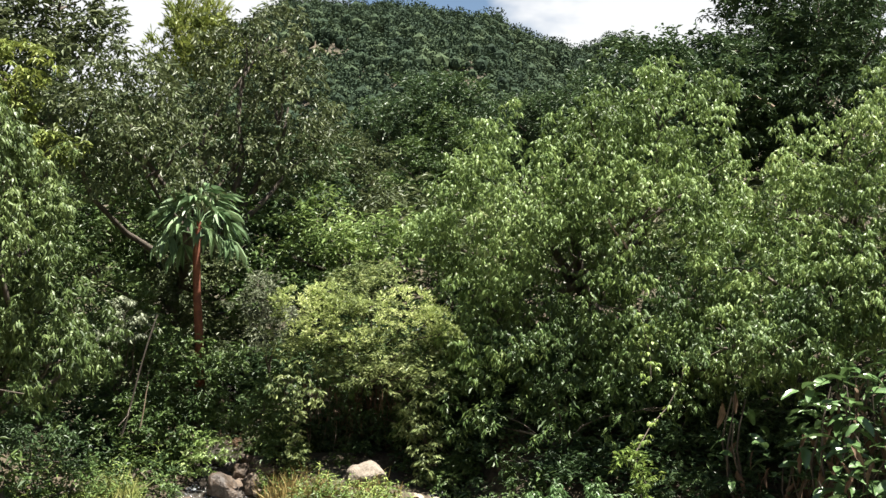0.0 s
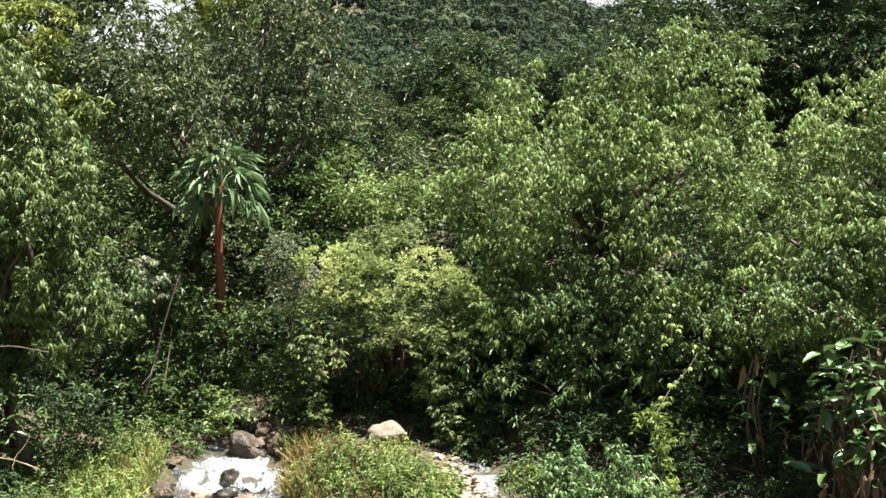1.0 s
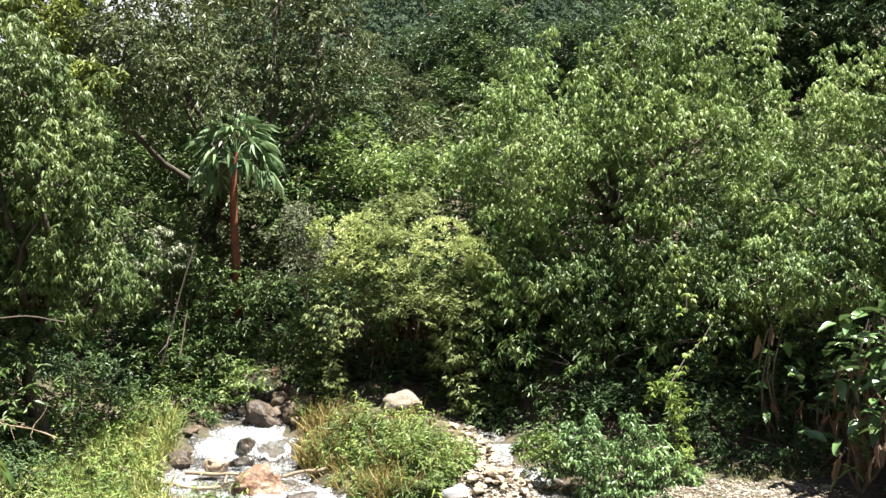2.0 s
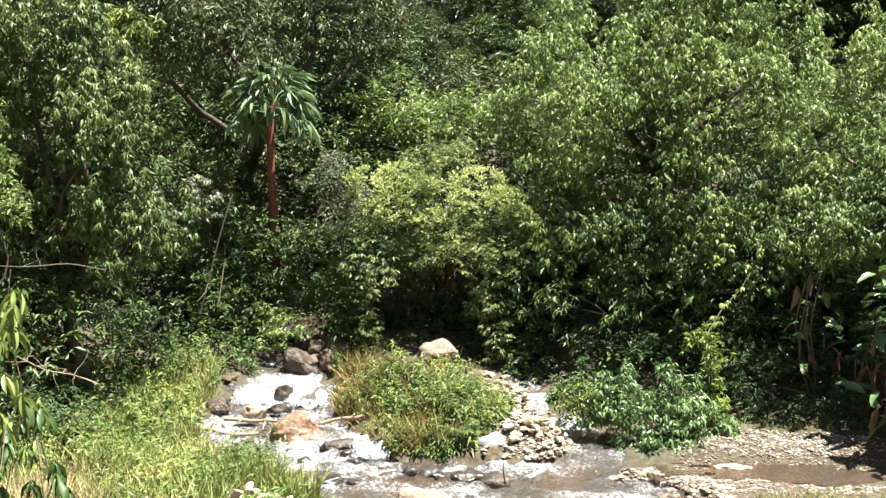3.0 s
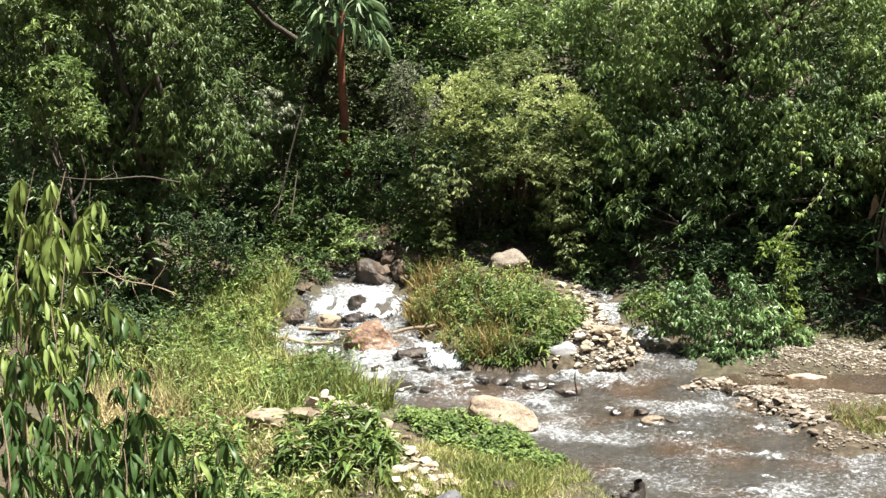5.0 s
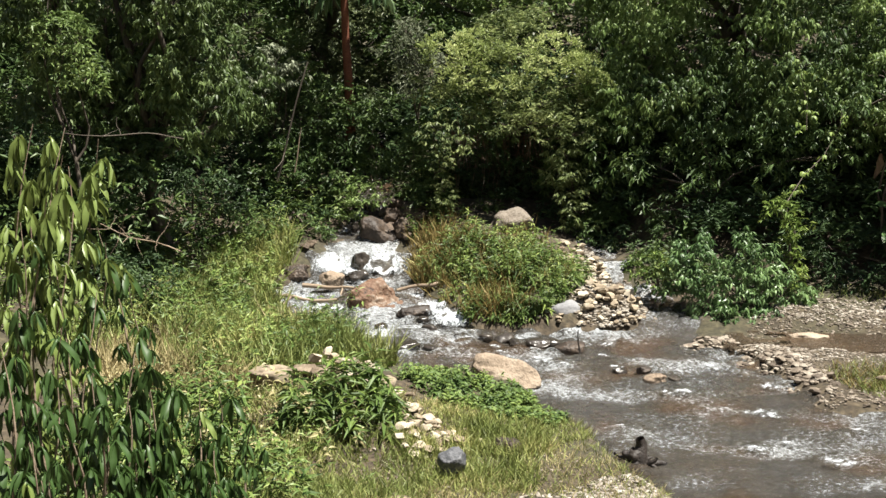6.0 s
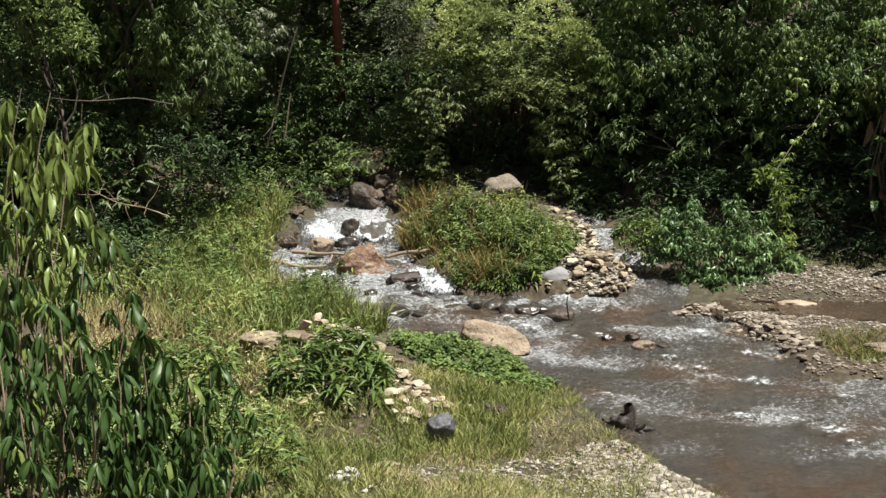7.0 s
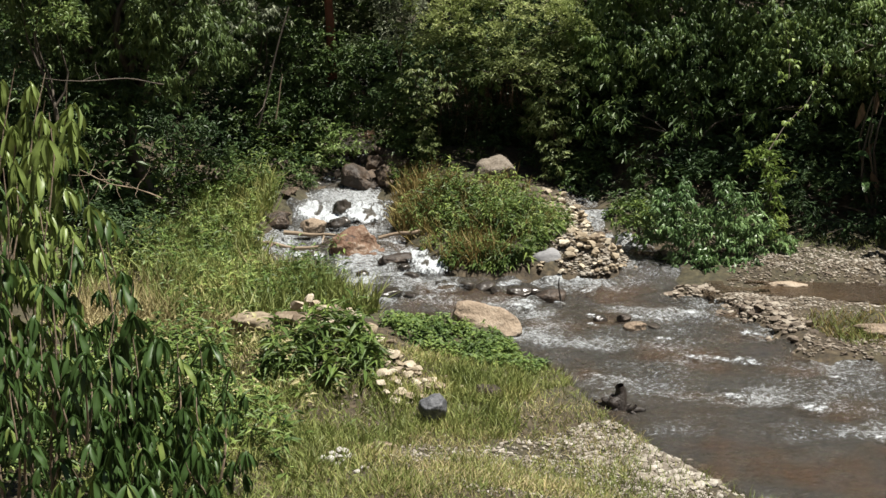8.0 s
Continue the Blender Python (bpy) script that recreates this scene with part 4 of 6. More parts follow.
SHRUBS = [
    ((-5.4, 26.4), [(-5.35, 26.2, 2.9, 0.5, 0.3, 0.6), (-5.3, 26.1, 2.0, 0.45, 0.3, 0.6), (-5.38, 26.4, 3.30, 0.75, 0.4, 0.6), (-4.75, 26.7, 3.35, 0.5, 0.5, 0.45), (-5.55, 26.5, 2.26, 0.6, 0.5, 0.6), (-4.72, 26.6, 2.25, 0.5, 0.5, 0.6)], LEAF_SHRUB, "broad-leaved shrub under the palm-like tree"),
    ((-7.5, 27.6), [(-6.81, 27.00, 4.45, 0.8, 0.7, 0.7), (-7.04, 26.50, 3.36, 0.8, 0.7, 0.8), (-6.37, 27.30, 3.56, 0.6, 0.6, 0.8), (-6.66, 26.00, 2.31, 0.5, 0.5, 0.5)], LEAF_SHRUB, "tangled shrub with leaning stems on the shaded bank"),
    ((-6.4, 24.9), [(-5.97, 24.80, 0.97, 0.6, 0.5, 0.48), (-6.25, 24.20, 0.74, 0.4, 0.4, 0.3), (-5.87, 26.00, 1.20, 0.5, 0.5, 0.4)], LEAF_SHRUB, "rounded green shrub at the water's edge"),
    ((-7.4, 24.0), [(-7.03, 24.00, 0.76, 0.45, 0.4, 0.4), (-6.55, 23.50, 0.51, 0.35, 0.35, 0.3), (-7.10, 23.00, 0.31, 0.4, 0.4, 0.3)], LEAF_FRESH, "light green shrub on the grassy bank"),
    ((-5.7, 26.2), [(-4.78, 25.45, 1.72, 0.42, 0.3, 0.25), (-5.05, 25.4, 1.38, 0.35, 0.3, 0.25)], LEAF_MANGO, "yellowish shrub above the top of the rapids"),
    ((-3.4, 27.0), [(-3.71, 26.60, 1.09, 0.35, 0.4, 0.35), (-3.44, 27.00, 1.36, 0.3, 0.35, 0.4)], LEAF_SHRUB, "small shrub beside the upper rocks"),
    # the deepest leaf colour from here on paints shade in hollow and thickets
    ((-2.2, 27.8), [(-3.19, 27.00, 1.87, 0.55, 0.5, 0.45), (-2.29, 26.80, 2.34, 0.6, 0.5, 0.45), (-1.40, 26.60, 1.94, 0.5, 0.5, 0.5), (-2.70, 27.20, 1.22, 0.4, 0.4, 0.4), (-1.80, 27.20, 1.36, 0.45, 0.4, 0.4)], LEAF_DEEP_AND_SHADED, "dark shaded shrub filling the hollow behind the mound"),
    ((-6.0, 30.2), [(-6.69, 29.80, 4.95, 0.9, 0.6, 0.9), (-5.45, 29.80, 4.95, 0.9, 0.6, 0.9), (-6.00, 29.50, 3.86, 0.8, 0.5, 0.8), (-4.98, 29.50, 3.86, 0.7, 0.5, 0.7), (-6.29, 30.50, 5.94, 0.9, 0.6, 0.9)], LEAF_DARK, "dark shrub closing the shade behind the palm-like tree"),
    ((0.2, 28.6), [(-3.2, 27.6, 2.0, 0.7, 0.5, 0.6), (-2.2, 28.2, 2.3, 0.8, 0.5, 0.7), (-1.2, 27.6, 2.0, 0.7, 0.5, 0.6), (-0.3, 27.9, 2.2, 0.7, 0.5, 0.7), (0.7, 27.2, 2.1, 0.7, 0.5, 0.7), (1.4, 26.4, 2.2, 0.7, 0.5, 0.7), (-1.7, 28.8, 3.0, 0.9, 0.5, 0.7), (0.2, 28.6, 3.0, 0.9, 0.5, 0.7)], LEAF_DEEP_AND_SHADED, "dense leafy growth covering the bank behind the mound"),
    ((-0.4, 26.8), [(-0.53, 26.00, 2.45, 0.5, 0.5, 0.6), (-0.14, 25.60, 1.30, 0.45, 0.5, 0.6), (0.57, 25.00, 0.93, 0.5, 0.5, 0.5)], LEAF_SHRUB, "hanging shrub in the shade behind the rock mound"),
    ((2.0, 24.6), [(1.03, 26.00, 1.99, 0.8, 0.6, 0.7), (2.18, 26.00, 2.72, 0.9, 0.7, 0.8), (2.19, 25.40, 1.37, 0.7, 0.6, 0.5), (0.92, 24.90, 0.84, 0.5, 0.5, 0.4)], LEAF_DEEP_AND_SHADED, "dense shaded shrub below the large tree"),
    ((4.6, 24.4), [(3.66, 25.60, 2.31, 0.9, 0.7, 0.8), (5.03, 25.20, 2.71, 0.9, 0.7, 0.9), (4.20, 26.00, 3.79, 0.9, 0.8, 0.8), (4.96, 24.90, 1.27, 0.6, 0.5, 0.4), (6.09, 24.80, 1.98, 0.8, 0.7, 0.9)], LEAF_DEEP_AND_SHADED, "dense shaded thicket with dead leaves"),
    ((-8.9, 20.6), [(-9.03, 20.40, 5.04, 0.5, 0.45, 0.4), (-9.39, 20.60, 5.97, 0.45, 0.45, 0.4), (-8.75, 20.40, 4.40, 0.35, 0.35, 0.3), (-9.66, 20.60, 6.75, 0.5, 0.5, 0.45)], LEAF_FRESH, "broad bright-leaved climber over the willowy tree"),
    # dark leaf colour paints the black recess under the willowy tree
    ((-8.3, 24.2), [(-7.95, 23.7, 1.0, 0.45, 0.4, 0.4), (-7.6, 23.9, 1.7, 0.45, 0.4, 0.45), (-8.1, 23.6, 2.1, 0.45, 0.4, 0.4), (-7.4, 23.8, 0.9, 0.4, 0.4, 0.3)], LEAF_DEEP_AND_SHADED, "shrub under the willowy tree, leaves coloured dark for shade"),
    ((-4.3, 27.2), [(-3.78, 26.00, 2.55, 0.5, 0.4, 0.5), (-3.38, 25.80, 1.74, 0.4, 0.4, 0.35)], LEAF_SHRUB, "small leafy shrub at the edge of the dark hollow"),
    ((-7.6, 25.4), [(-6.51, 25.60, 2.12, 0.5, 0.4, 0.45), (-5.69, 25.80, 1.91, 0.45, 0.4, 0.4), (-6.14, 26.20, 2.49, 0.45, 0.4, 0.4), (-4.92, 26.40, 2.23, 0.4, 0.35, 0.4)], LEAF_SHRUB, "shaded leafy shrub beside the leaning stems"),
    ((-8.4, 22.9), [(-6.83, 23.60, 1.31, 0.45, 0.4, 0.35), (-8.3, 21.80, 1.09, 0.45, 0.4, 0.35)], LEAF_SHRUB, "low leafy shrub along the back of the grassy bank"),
    ((0.3, 25.2), [(0.40, 24.60, 0.47, 0.4, 0.35, 0.35), (-0.07, 25.20, 0.77, 0.35, 0.35, 0.35), (0.84, 23.70, 0.30, 0.3, 0.3, 0.25), (-0.62, 25.70, 1.28, 0.4, 0.35, 0.4)], LEAF_DEEP_AND_SHADED, "dark low shrub behind the stone heap"),
    ((6.2, 22.9), [(4.04, 22.50, 0.62, 0.3, 0.25, 0.3), (4.63, 22.40, 0.55, 0.35, 0.25, 0.3), (5.31, 22.30, 0.59, 0.4, 0.25, 0.32), (6.00, 22.30, 0.66, 0.45, 0.3, 0.35), (4.40, 23.00, 1.18, 0.5, 0.4, 0.4), (5.52, 23.00, 1.25, 0.6, 0.4, 0.45)], LEAF_DEEP_AND_SHADED, "low shrub coloured dark for deep shade, with dead leaves"),
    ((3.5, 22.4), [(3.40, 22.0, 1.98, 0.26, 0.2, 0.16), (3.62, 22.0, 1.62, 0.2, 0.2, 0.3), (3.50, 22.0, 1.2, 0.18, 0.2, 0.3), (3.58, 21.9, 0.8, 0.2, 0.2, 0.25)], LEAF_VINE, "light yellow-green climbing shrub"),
    ((-9.2, 19.5), [(-9.7, 20.9, 1.39, 0.8, 0.7, 0.7), (-8.6, 20.5, 0.87, 0.7, 0.6, 0.5), (-7.41, 19.50, 0.79, 0.5, 0.5, 0.35), (-9.1, 21.1, 2.30, 0.7, 0.7, 0.6), (-8.4, 21.6, 2.66, 0.6, 0.6, 0.6), (-9.9, 20.9, 2.71, 0.7, 0.7, 0.7)], LEAF_DEEP_AND_SHADED, "leafy shrub at the foot of the willowy tree, coloured dark for shade"),
]
for k, (b, lob, leaf, lab) in enumerate(SHRUBS):
    coarse = leaf is LEAF_COVER or "thicket" in lab or "dense shaded" in lab
    tree("shrub", lab, "shrub", b, lob, leaf, 50 + k, 0.05, per_m2=(170 if leaf is LEAF_COVER else 150) if coarse else 260, length=(0.22 if leaf is LEAF_COVER else 0.16) if coarse else 0.13, width=0.052 if coarse else 0.042, droop=0.9 if leaf is LEAF_COVER else 0.6, lift=0.3 if leaf is LEAF_COVER else 0.0, shape=FOLD if coarse else DIAMOND, group="shrubs along the stream")

tree("shrub", "lush blue-green waterside shrub with drooping leaf whorls", "shrub", (2.3, 22.2),
     [(1.56, 21.6, 1.05, 0.22, 0.2, 0.22), (1.48, 21.5, 0.55, 0.2, 0.2, 0.2), (1.90, 21.5, 1.20, 0.24, 0.2, 0.22), (1.87, 21.4, 0.80, 0.22, 0.2, 0.25), (1.97, 21.3, 0.40, 0.22, 0.2, 0.2), (2.36, 21.5, 0.92, 0.26, 0.2, 0.22), (2.42, 21.3, 0.53, 0.24, 0.2, 0.22), (2.34, 21.1, 0.22, 0.24, 0.2, 0.14), (2.78, 21.6, 1.16, 0.24, 0.2, 0.24), (2.84, 21.5, 0.82, 0.24, 0.2, 0.22), (2.82, 21.3, 0.43, 0.24, 0.2, 0.2), (2.90, 21.1, 0.15, 0.26, 0.2, 0.12), (3.26, 21.6, 0.86, 0.22, 0.2, 0.22), (3.30, 21.4, 0.50, 0.22, 0.2, 0.2), (3.22, 21.3, 0.2, 0.22, 0.2, 0.14), (3.75, 21.7, 0.55, 0.2, 0.2, 0.14), (3.80, 21.6, 0.3, 0.2, 0.2, 0.12), (2.02, 21.7, 1.48, 0.10, 0.1, 0.14), (2.72, 21.8, 1.50, 0.10, 0.1, 0.16), (3.22, 21.8, 1.22, 0.12, 0.1, 0.14), (1.62, 21.7, 1.34, 0.1, 0.1, 0.1)],
     LEAF_LUSH, 91, 0.03, per_m2=560, length=0.125, width=0.030, droop=0.8, clump=0.26, tuft=9, fill=1.1, umbrella=True, shape=LEAN)
tree("shrub", "yellow-green bush at the edge of the side channel", "shrub", (1.3, 22.6),
     [(1.12, 21.9, 1.0, 0.24, 0.2, 0.24), (1.16, 21.8, 0.68, 0.22, 0.2, 0.2), (1.36, 21.9, 0.85, 0.2, 0.2, 0.22), (0.9, 22.3, 0.85, 0.2, 0.2, 0.2)],
     LEAF_BANK, 92, 0.03, per_m2=240, length=0.13, width=0.04, droop=0.5, clump=0.2)
tree("shrub", "sparse hanging branches with dull leaves below the large tree", "shrub", (2.6, 24.6),
     [(0.42, 25.20, 2.63, 0.5, 0.5, 0.7), (1.32, 24.60, 2.46, 0.6, 0.5, 0.7), (2.30, 24.20, 2.61, 0.7, 0.5, 0.6), (4.12, 23.70, 2.77, 0.7, 0.5, 0.6), (1.74, 24.20, 1.61, 0.5, 0.4, 0.4)],
     LEAF_SHRUB, 90, 0.06, per_m2=150, length=0.17, width=0.05, droop=1.0, hang=0.3, tuft=5, fill=0.5)


def vine(label, points, every, seed, leaf=LEAF_VINE, length=0.115):
    """A thin climbing stem with whorls of drooping leaves along it."""
    rng = np.random.RandomState(seed)
    o = np.array(points[0], float)
    path = np.array(points, float) - o
    top = empty_at("vine", *points[0], label, "vine", "vines on the thicket")
    v, f = tube([tuple(p) for p in path], np.linspace(0.012, 0.006, len(path)), 5)
    put("stem", mesh_of("stem", v, f, BARK, True), top)
    run = np.concatenate([[0], np.cumsum(np.linalg.norm(np.diff(path, axis=0), axis=1))])
    at = np.arange(0.02, run[-1], every)
    P = np.stack([np.interp(at, run, path[:, k]) for k in range(3)], 1) + rng.normal(0, 0.10, (len(at), 3))
    j = np.repeat(np.arange(len(P)), 6)
    a = rng.uniform(0, 2 * math.pi, len(j))
    way = np.stack([np.cos(a), np.sin(a), np.full(len(j), -0.6)], 1) + rng.normal(0, 0.2, (len(j), 3))
    s = rng.uniform(0.7, 1.25, len(j))
    v, f = leaves(rng, P[j], way, length * s, length * 0.42 * s, LEAN, 0.3)
    put("foliage", mesh_of("foliage", v, f, leaf), top, kind="stuff")


vine("yellow-green vine climbing through the dark thicket", [(3.35, 22.0, 1.9), (3.85, 22.7, 2.5), (4.25, 23.0, 2.85), (4.55, 23.2, 3.4), (4.6, 23.3, 3.7)], 0.11, 631)
vine("light green vine hanging down the face of the large tree", [(3.95, 23.2, 3.3), (3.95, 23.3, 3.8), (3.85, 23.3, 4.2), (3.75, 23.2, 4.7)], 0.07, 632)
vine("pale green vine hanging over the shaded thicket", [(5.6, 23.2, 3.6), (5.5, 23.0, 4.1), (5.2, 23.0, 4.4)], 0.12, 633)


def hanging_brush():
    """Dead stalks and rootlets that hang from the roof of the hollow."""
    rng = np.random.RandomState(640)
    n = 300
    P = np.stack([rng.uniform(-3.1, -0.6, n), rng.uniform(26.3, 27.1, n), rng.uniform(2.2, 3.4, n)], 1)
    way = rng.normal(0, 0.22, (n, 3)) + np.array((0, 0, -1.0))
    v, f = leaves(rng, P, way, rng.uniform(0.4, 1.2, n), rng.uniform(0.012, 0.03, n), BLADE, 1.0)
    tagged(put("hanging_brush", mesh_of("hanging_brush", v, f, LEAF_DEAD)), "dry brown stalks hanging in the mouth of the dark hollow", "brush", kind="stuff")


hanging_brush()


def hill_forest():
    """Closed forest of small crowns on the hills."""
    rng = np.random.RandomState(3)
    P, S = [], []
    for n, r0, r1, a0, a1, size in ((2600, 150, 400, -0.22, 0.16, 2.9), (700, 570, 645, 0.04, 0.26, 3.9)):
        r = np.sqrt(rng.uniform(r0 ** 2, r1 ** 2, n))
        a = rng.uniform(a0, a1, n)
        x, y = r * np.sin(a), r * np.cos(a)
        P.append(np.stack([x, y, land(x, y)], 1))
        S.append(rng.uniform(0.6, 1.35, n) * size)
    P, S = np.concatenate(P), np.concatenate(S)
    k = 84
    u = ball_points(rng, len(P) * k)
    u[:, 2] = np.abs(u[:, 2]) * 1.1 - 0.15
    c, s = np.repeat(P, k, 0), np.repeat(S, k)
    pos = c + u * s[:, None] * rng.uniform(0.56, 0.74, (len(u), 1)) * np.array((1, 1, 1.25)) + np.array((0, 0, 1.0)) * (s * 0.9)[:, None]
    way = u + rng.normal(0, 0.6, u.shape) + np.array((0, 0, -0.4))
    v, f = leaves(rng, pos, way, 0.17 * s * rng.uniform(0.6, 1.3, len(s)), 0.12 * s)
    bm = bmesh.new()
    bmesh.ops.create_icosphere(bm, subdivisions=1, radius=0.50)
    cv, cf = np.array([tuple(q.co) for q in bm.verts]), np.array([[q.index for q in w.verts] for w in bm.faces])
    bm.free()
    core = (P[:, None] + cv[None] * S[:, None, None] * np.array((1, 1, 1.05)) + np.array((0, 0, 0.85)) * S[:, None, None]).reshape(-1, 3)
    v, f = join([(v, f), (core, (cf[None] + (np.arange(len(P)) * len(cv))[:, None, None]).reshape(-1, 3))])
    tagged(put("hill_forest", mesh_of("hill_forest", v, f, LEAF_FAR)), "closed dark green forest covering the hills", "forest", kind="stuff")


hill_forest()


def forest_trees():
    """Trees of the valley between the stream and the hills: two grown, the rest alike."""
    rng = np.random.RandomState(9)
    protos = []
    for q in range(3):
        lob = [(60 + q * 12 + rng.uniform(-1.6, 1.6), 60 + rng.uniform(-1.6, 1.6), 0, rng.uniform(1.3, 2.0), rng.uniform(1.3, 2.0), rng.uniform(1.1, 1.6)) for _ in range(6)]
        gz = ground_z(60 + q * 12, 60)
        lob = [(x, y, gz + rng.uniform(2.5, 6.5), a, b, c) for x, y, z, a, b, c in lob]
        protos.append(tree("forest_tree", "green forest tree of the valley slope", "tree", (60 + q * 12, 60), lob, (LEAF_DEEP_AND_SHADED, LEAF_SHRUB, LEAF_DEEP_AND_SHADED)[q], 70 + q, 0.16, group="forest trees", per_m2=60, length=0.25, width=0.10, droop=0.4))
    placed = []
    for _ in range(900):
        y = rng.uniform(34, 112)
        x = rng.uniform(-0.36, 0.36) * y
        if y < 50 and abs(x - 1) < 0.12 * y and rng.random() < 0.7:
            continue
        if all((x - a) ** 2 + (y - b) ** 2 > (2.6 + 0.02 * y) ** 2 for a, b in placed):
            placed.append((x, y))
    for i, (x, y) in enumerate(placed[:62]):
        s = rng.uniform(0.75, 1.15) * (0.85 if y < 60 else 1.0)
        m = pose(x, y, ground_z(x, y) - 0.2, 0, 0, rng.uniform(0, 360))
        ob = copy_thing(protos[i % 3], m)
        ob.scale = (s, s, s)


forest_trees()


def undergrowth():
    """Low leafy plants on the floor of the wood."""
    rng = np.random.RandomState(40)
    L = []
    while len(L) < 230:
        x, y = rng.uniform(-15, 11), rng.uniform(20, 35)
        d, wet = shore_distance(np.array([x]), np.array([y]))
        if wet[0] or d[0] < 0.45 or (-4.2 < x < 1.2 and y < 26.4) or (x > -8.4 and y < 23.2) or (x > 1 and y < (23.2 if x < 3.4 else 22.3)):
            continue
        s = rng.uniform(0.4, 0.85)
        L.append((x, y, ground_z(x, y) + s * 0.35, s, s, s * rng.uniform(0.6, 1.1)))
    for _ in range(60):
        x = rng.uniform(0.4, 8.0)
        y = (25.0 if x < 1.6 else 23.3) + rng.uniform(0, 2.5)
        s = rng.uniform(0.35, 0.6)
        L.append((x, y, ground_z(x, y) + s * 0.3, s, s, s * 0.9))
    for _ in range(60):
        x, y = rng.uniform(-4.6, 1.6), rng.uniform(26.9, 30.5)
        s = rng.uniform(0.4, 0.7)
        L.append((x, y, ground_z(x, y) + s * 0.3, s, s, s * 0.9))
    # forest-floor shade is put into the dark leaf colour
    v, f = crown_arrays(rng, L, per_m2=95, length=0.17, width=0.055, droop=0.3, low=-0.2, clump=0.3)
    tagged(put("undergrowth", mesh_of("undergrowth", v, f, LEAF_DEEP_AND_SHADED)), "low leafy undergrowth coloured dark for the shaded forest floor", "undergrowth", kind="stuff")


undergrowth()

def slope_cover():
    """Head-high growth over the rising ground behind the stream trees."""
    rng = np.random.RandomState(46)
    L = []
    while len(L) < 170:
        y = rng.uniform(28.5, 46)
        x = rng.uniform(-0.34, 0.42) * y
        if (-6.4 < x < -4.4 and y < 33) or (-4.6 < x < 0.5 and y < 30.5):
            continue
        s = rng.uniform(0.8, 1.3)
        L.append((x, y, ground_z(x, y) + s * 0.5, s, s, s))
    v, f = crown_arrays(rng, L, per_m2=20, length=0.28, width=0.11, droop=0.4, low=-0.1, clump=0.45)
    tagged(put("slope_cover", mesh_of("slope_cover", v, f, LEAF_DARK)), "head-high dark growth covering the rising ground", "thicket", kind="stuff")


slope_cover()


def slope_thicket():
    """Taller growth closing the wooded slope beside the stream."""
    rng = np.random.RandomState(44)
    L = []
    while len(L) < 85:
        x, y = rng.uniform(-20, -8.6), rng.uniform(19, 38)
        s = rng.uniform(0.7, 1.2)
        L.append((x, y, ground_z(x, y) + s * 0.7, s, s, s * 1.1))
    v, f = crown_arrays(rng, L, per_m2=52, length=0.2, width=0.06, droop=0.5, low=-0.2, clump=0.4)
    tagged(put("slope_thicket", mesh_of("slope_thicket", v, f, LEAF_SHRUB)), "dense leafy thicket on the wooded slope", "thicket", kind="stuff")


slope_thicket()


# ---- the tall tree with a tuft of divided leaves ----
def tuft_tree():
    rng = np.random.RandomState(61)
    hx, hy, hz = -5.38, 26.80, 6.55
    fx, fy, fz = -5.34, 26.80, 3.84
    bx, by = fx + 0.02, fy
    bz = ground_z(bx, by) - 0.05
    top = empty_at("tufted_tree", bx, by, bz, "slender palm-like tree with a bare reddish-brown trunk", "tree")
    path = [(0, 0, 0), (fx - bx, 0, (fz - bz) * 0.6), (fx - bx - 0.01, 0, fz - bz), (fx - bx - 0.07, 0, fz - bz + 1.0), (fx - bx - 0.09, 0, fz - bz + 2.0), (hx - bx, hy - by, hz - bz)]
    v, f = tube(path, [0.14, 0.12, 0.105, 0.09, 0.085, 0.05], 12)
    put("trunk", mesh_of("trunk", v, f, BARK_RED, True), top)
    made = []
    for q in range(2):
        parts = [tube([(0, 0, 0), (0, 0.3, 0.10), (0, 0.62, 0.06)], [0.018, 0.014, 0.010], 5)]
        parts[0] = (parts[0][0], np.concatenate([parts[0][1][:, [0, 1, 2]], parts[0][1][:, [0, 2, 3]]]))
        n = 9
        a = np.radians(np.linspace(-115, 115, n) + rng.uniform(-6, 6, n))
        way = np.stack([np.sin(a), np.cos(a) * 0.9 + 0.25, np.full(n, -0.85) + rng.uniform(-0.15, 0.15, n)], 1)
        parts.append(leaves(rng, np.tile((0, 0.62, 0.06), (n, 1)).astype(float), way, rng.uniform(0.5, 0.72, n), 0.105, LONG, 0.1))
        v, f = join(parts)
        made.append(mesh_of("frond", v, f, LEAF_PALM))
    for i in range(17):
        a, e = i * 137.5, 65 - 80 * (i / 16) ** 0.9
        ob = put("frond", made[i % 2], top)
        ob.matrix_basis = pose(hx - bx, hy - by, hz - bz - 0.022 * i, 0, 0, a) @ pose(0, 0, 0, e, 0, 0) @ Matrix.Scale(rng.uniform(0.85, 1.2), 4)


tuft_tree()


# ---- big-leaved herbs at the edge of the stony bank ----
def big_leaf_mesh(rng, length, width, mat, torn=0.0):
    n = 9
    t = np.linspace(0, 1, n)
    w = np.sin(np.pi * np.clip(t * 0.96 + 0.03, 0, 1)) ** 0.65 * 0.5 * width
    z = -0.45 * length * t ** 2
    V = []
    for i in range(n):
        for k, s in enumerate((-1, -0.5, 0, 0.5, 1)):
            V.append((s * w[i] * (1 - torn * rng.random() * (abs(s) == 1)), t[i] * length, z[i] + abs(s) * w[i] * 0.35 + rng.uniform(-1, 1) * 0.012))
    quads = grid_faces(5, n)
    return mesh_of("leaf", np.array(V), quads, mat, True)


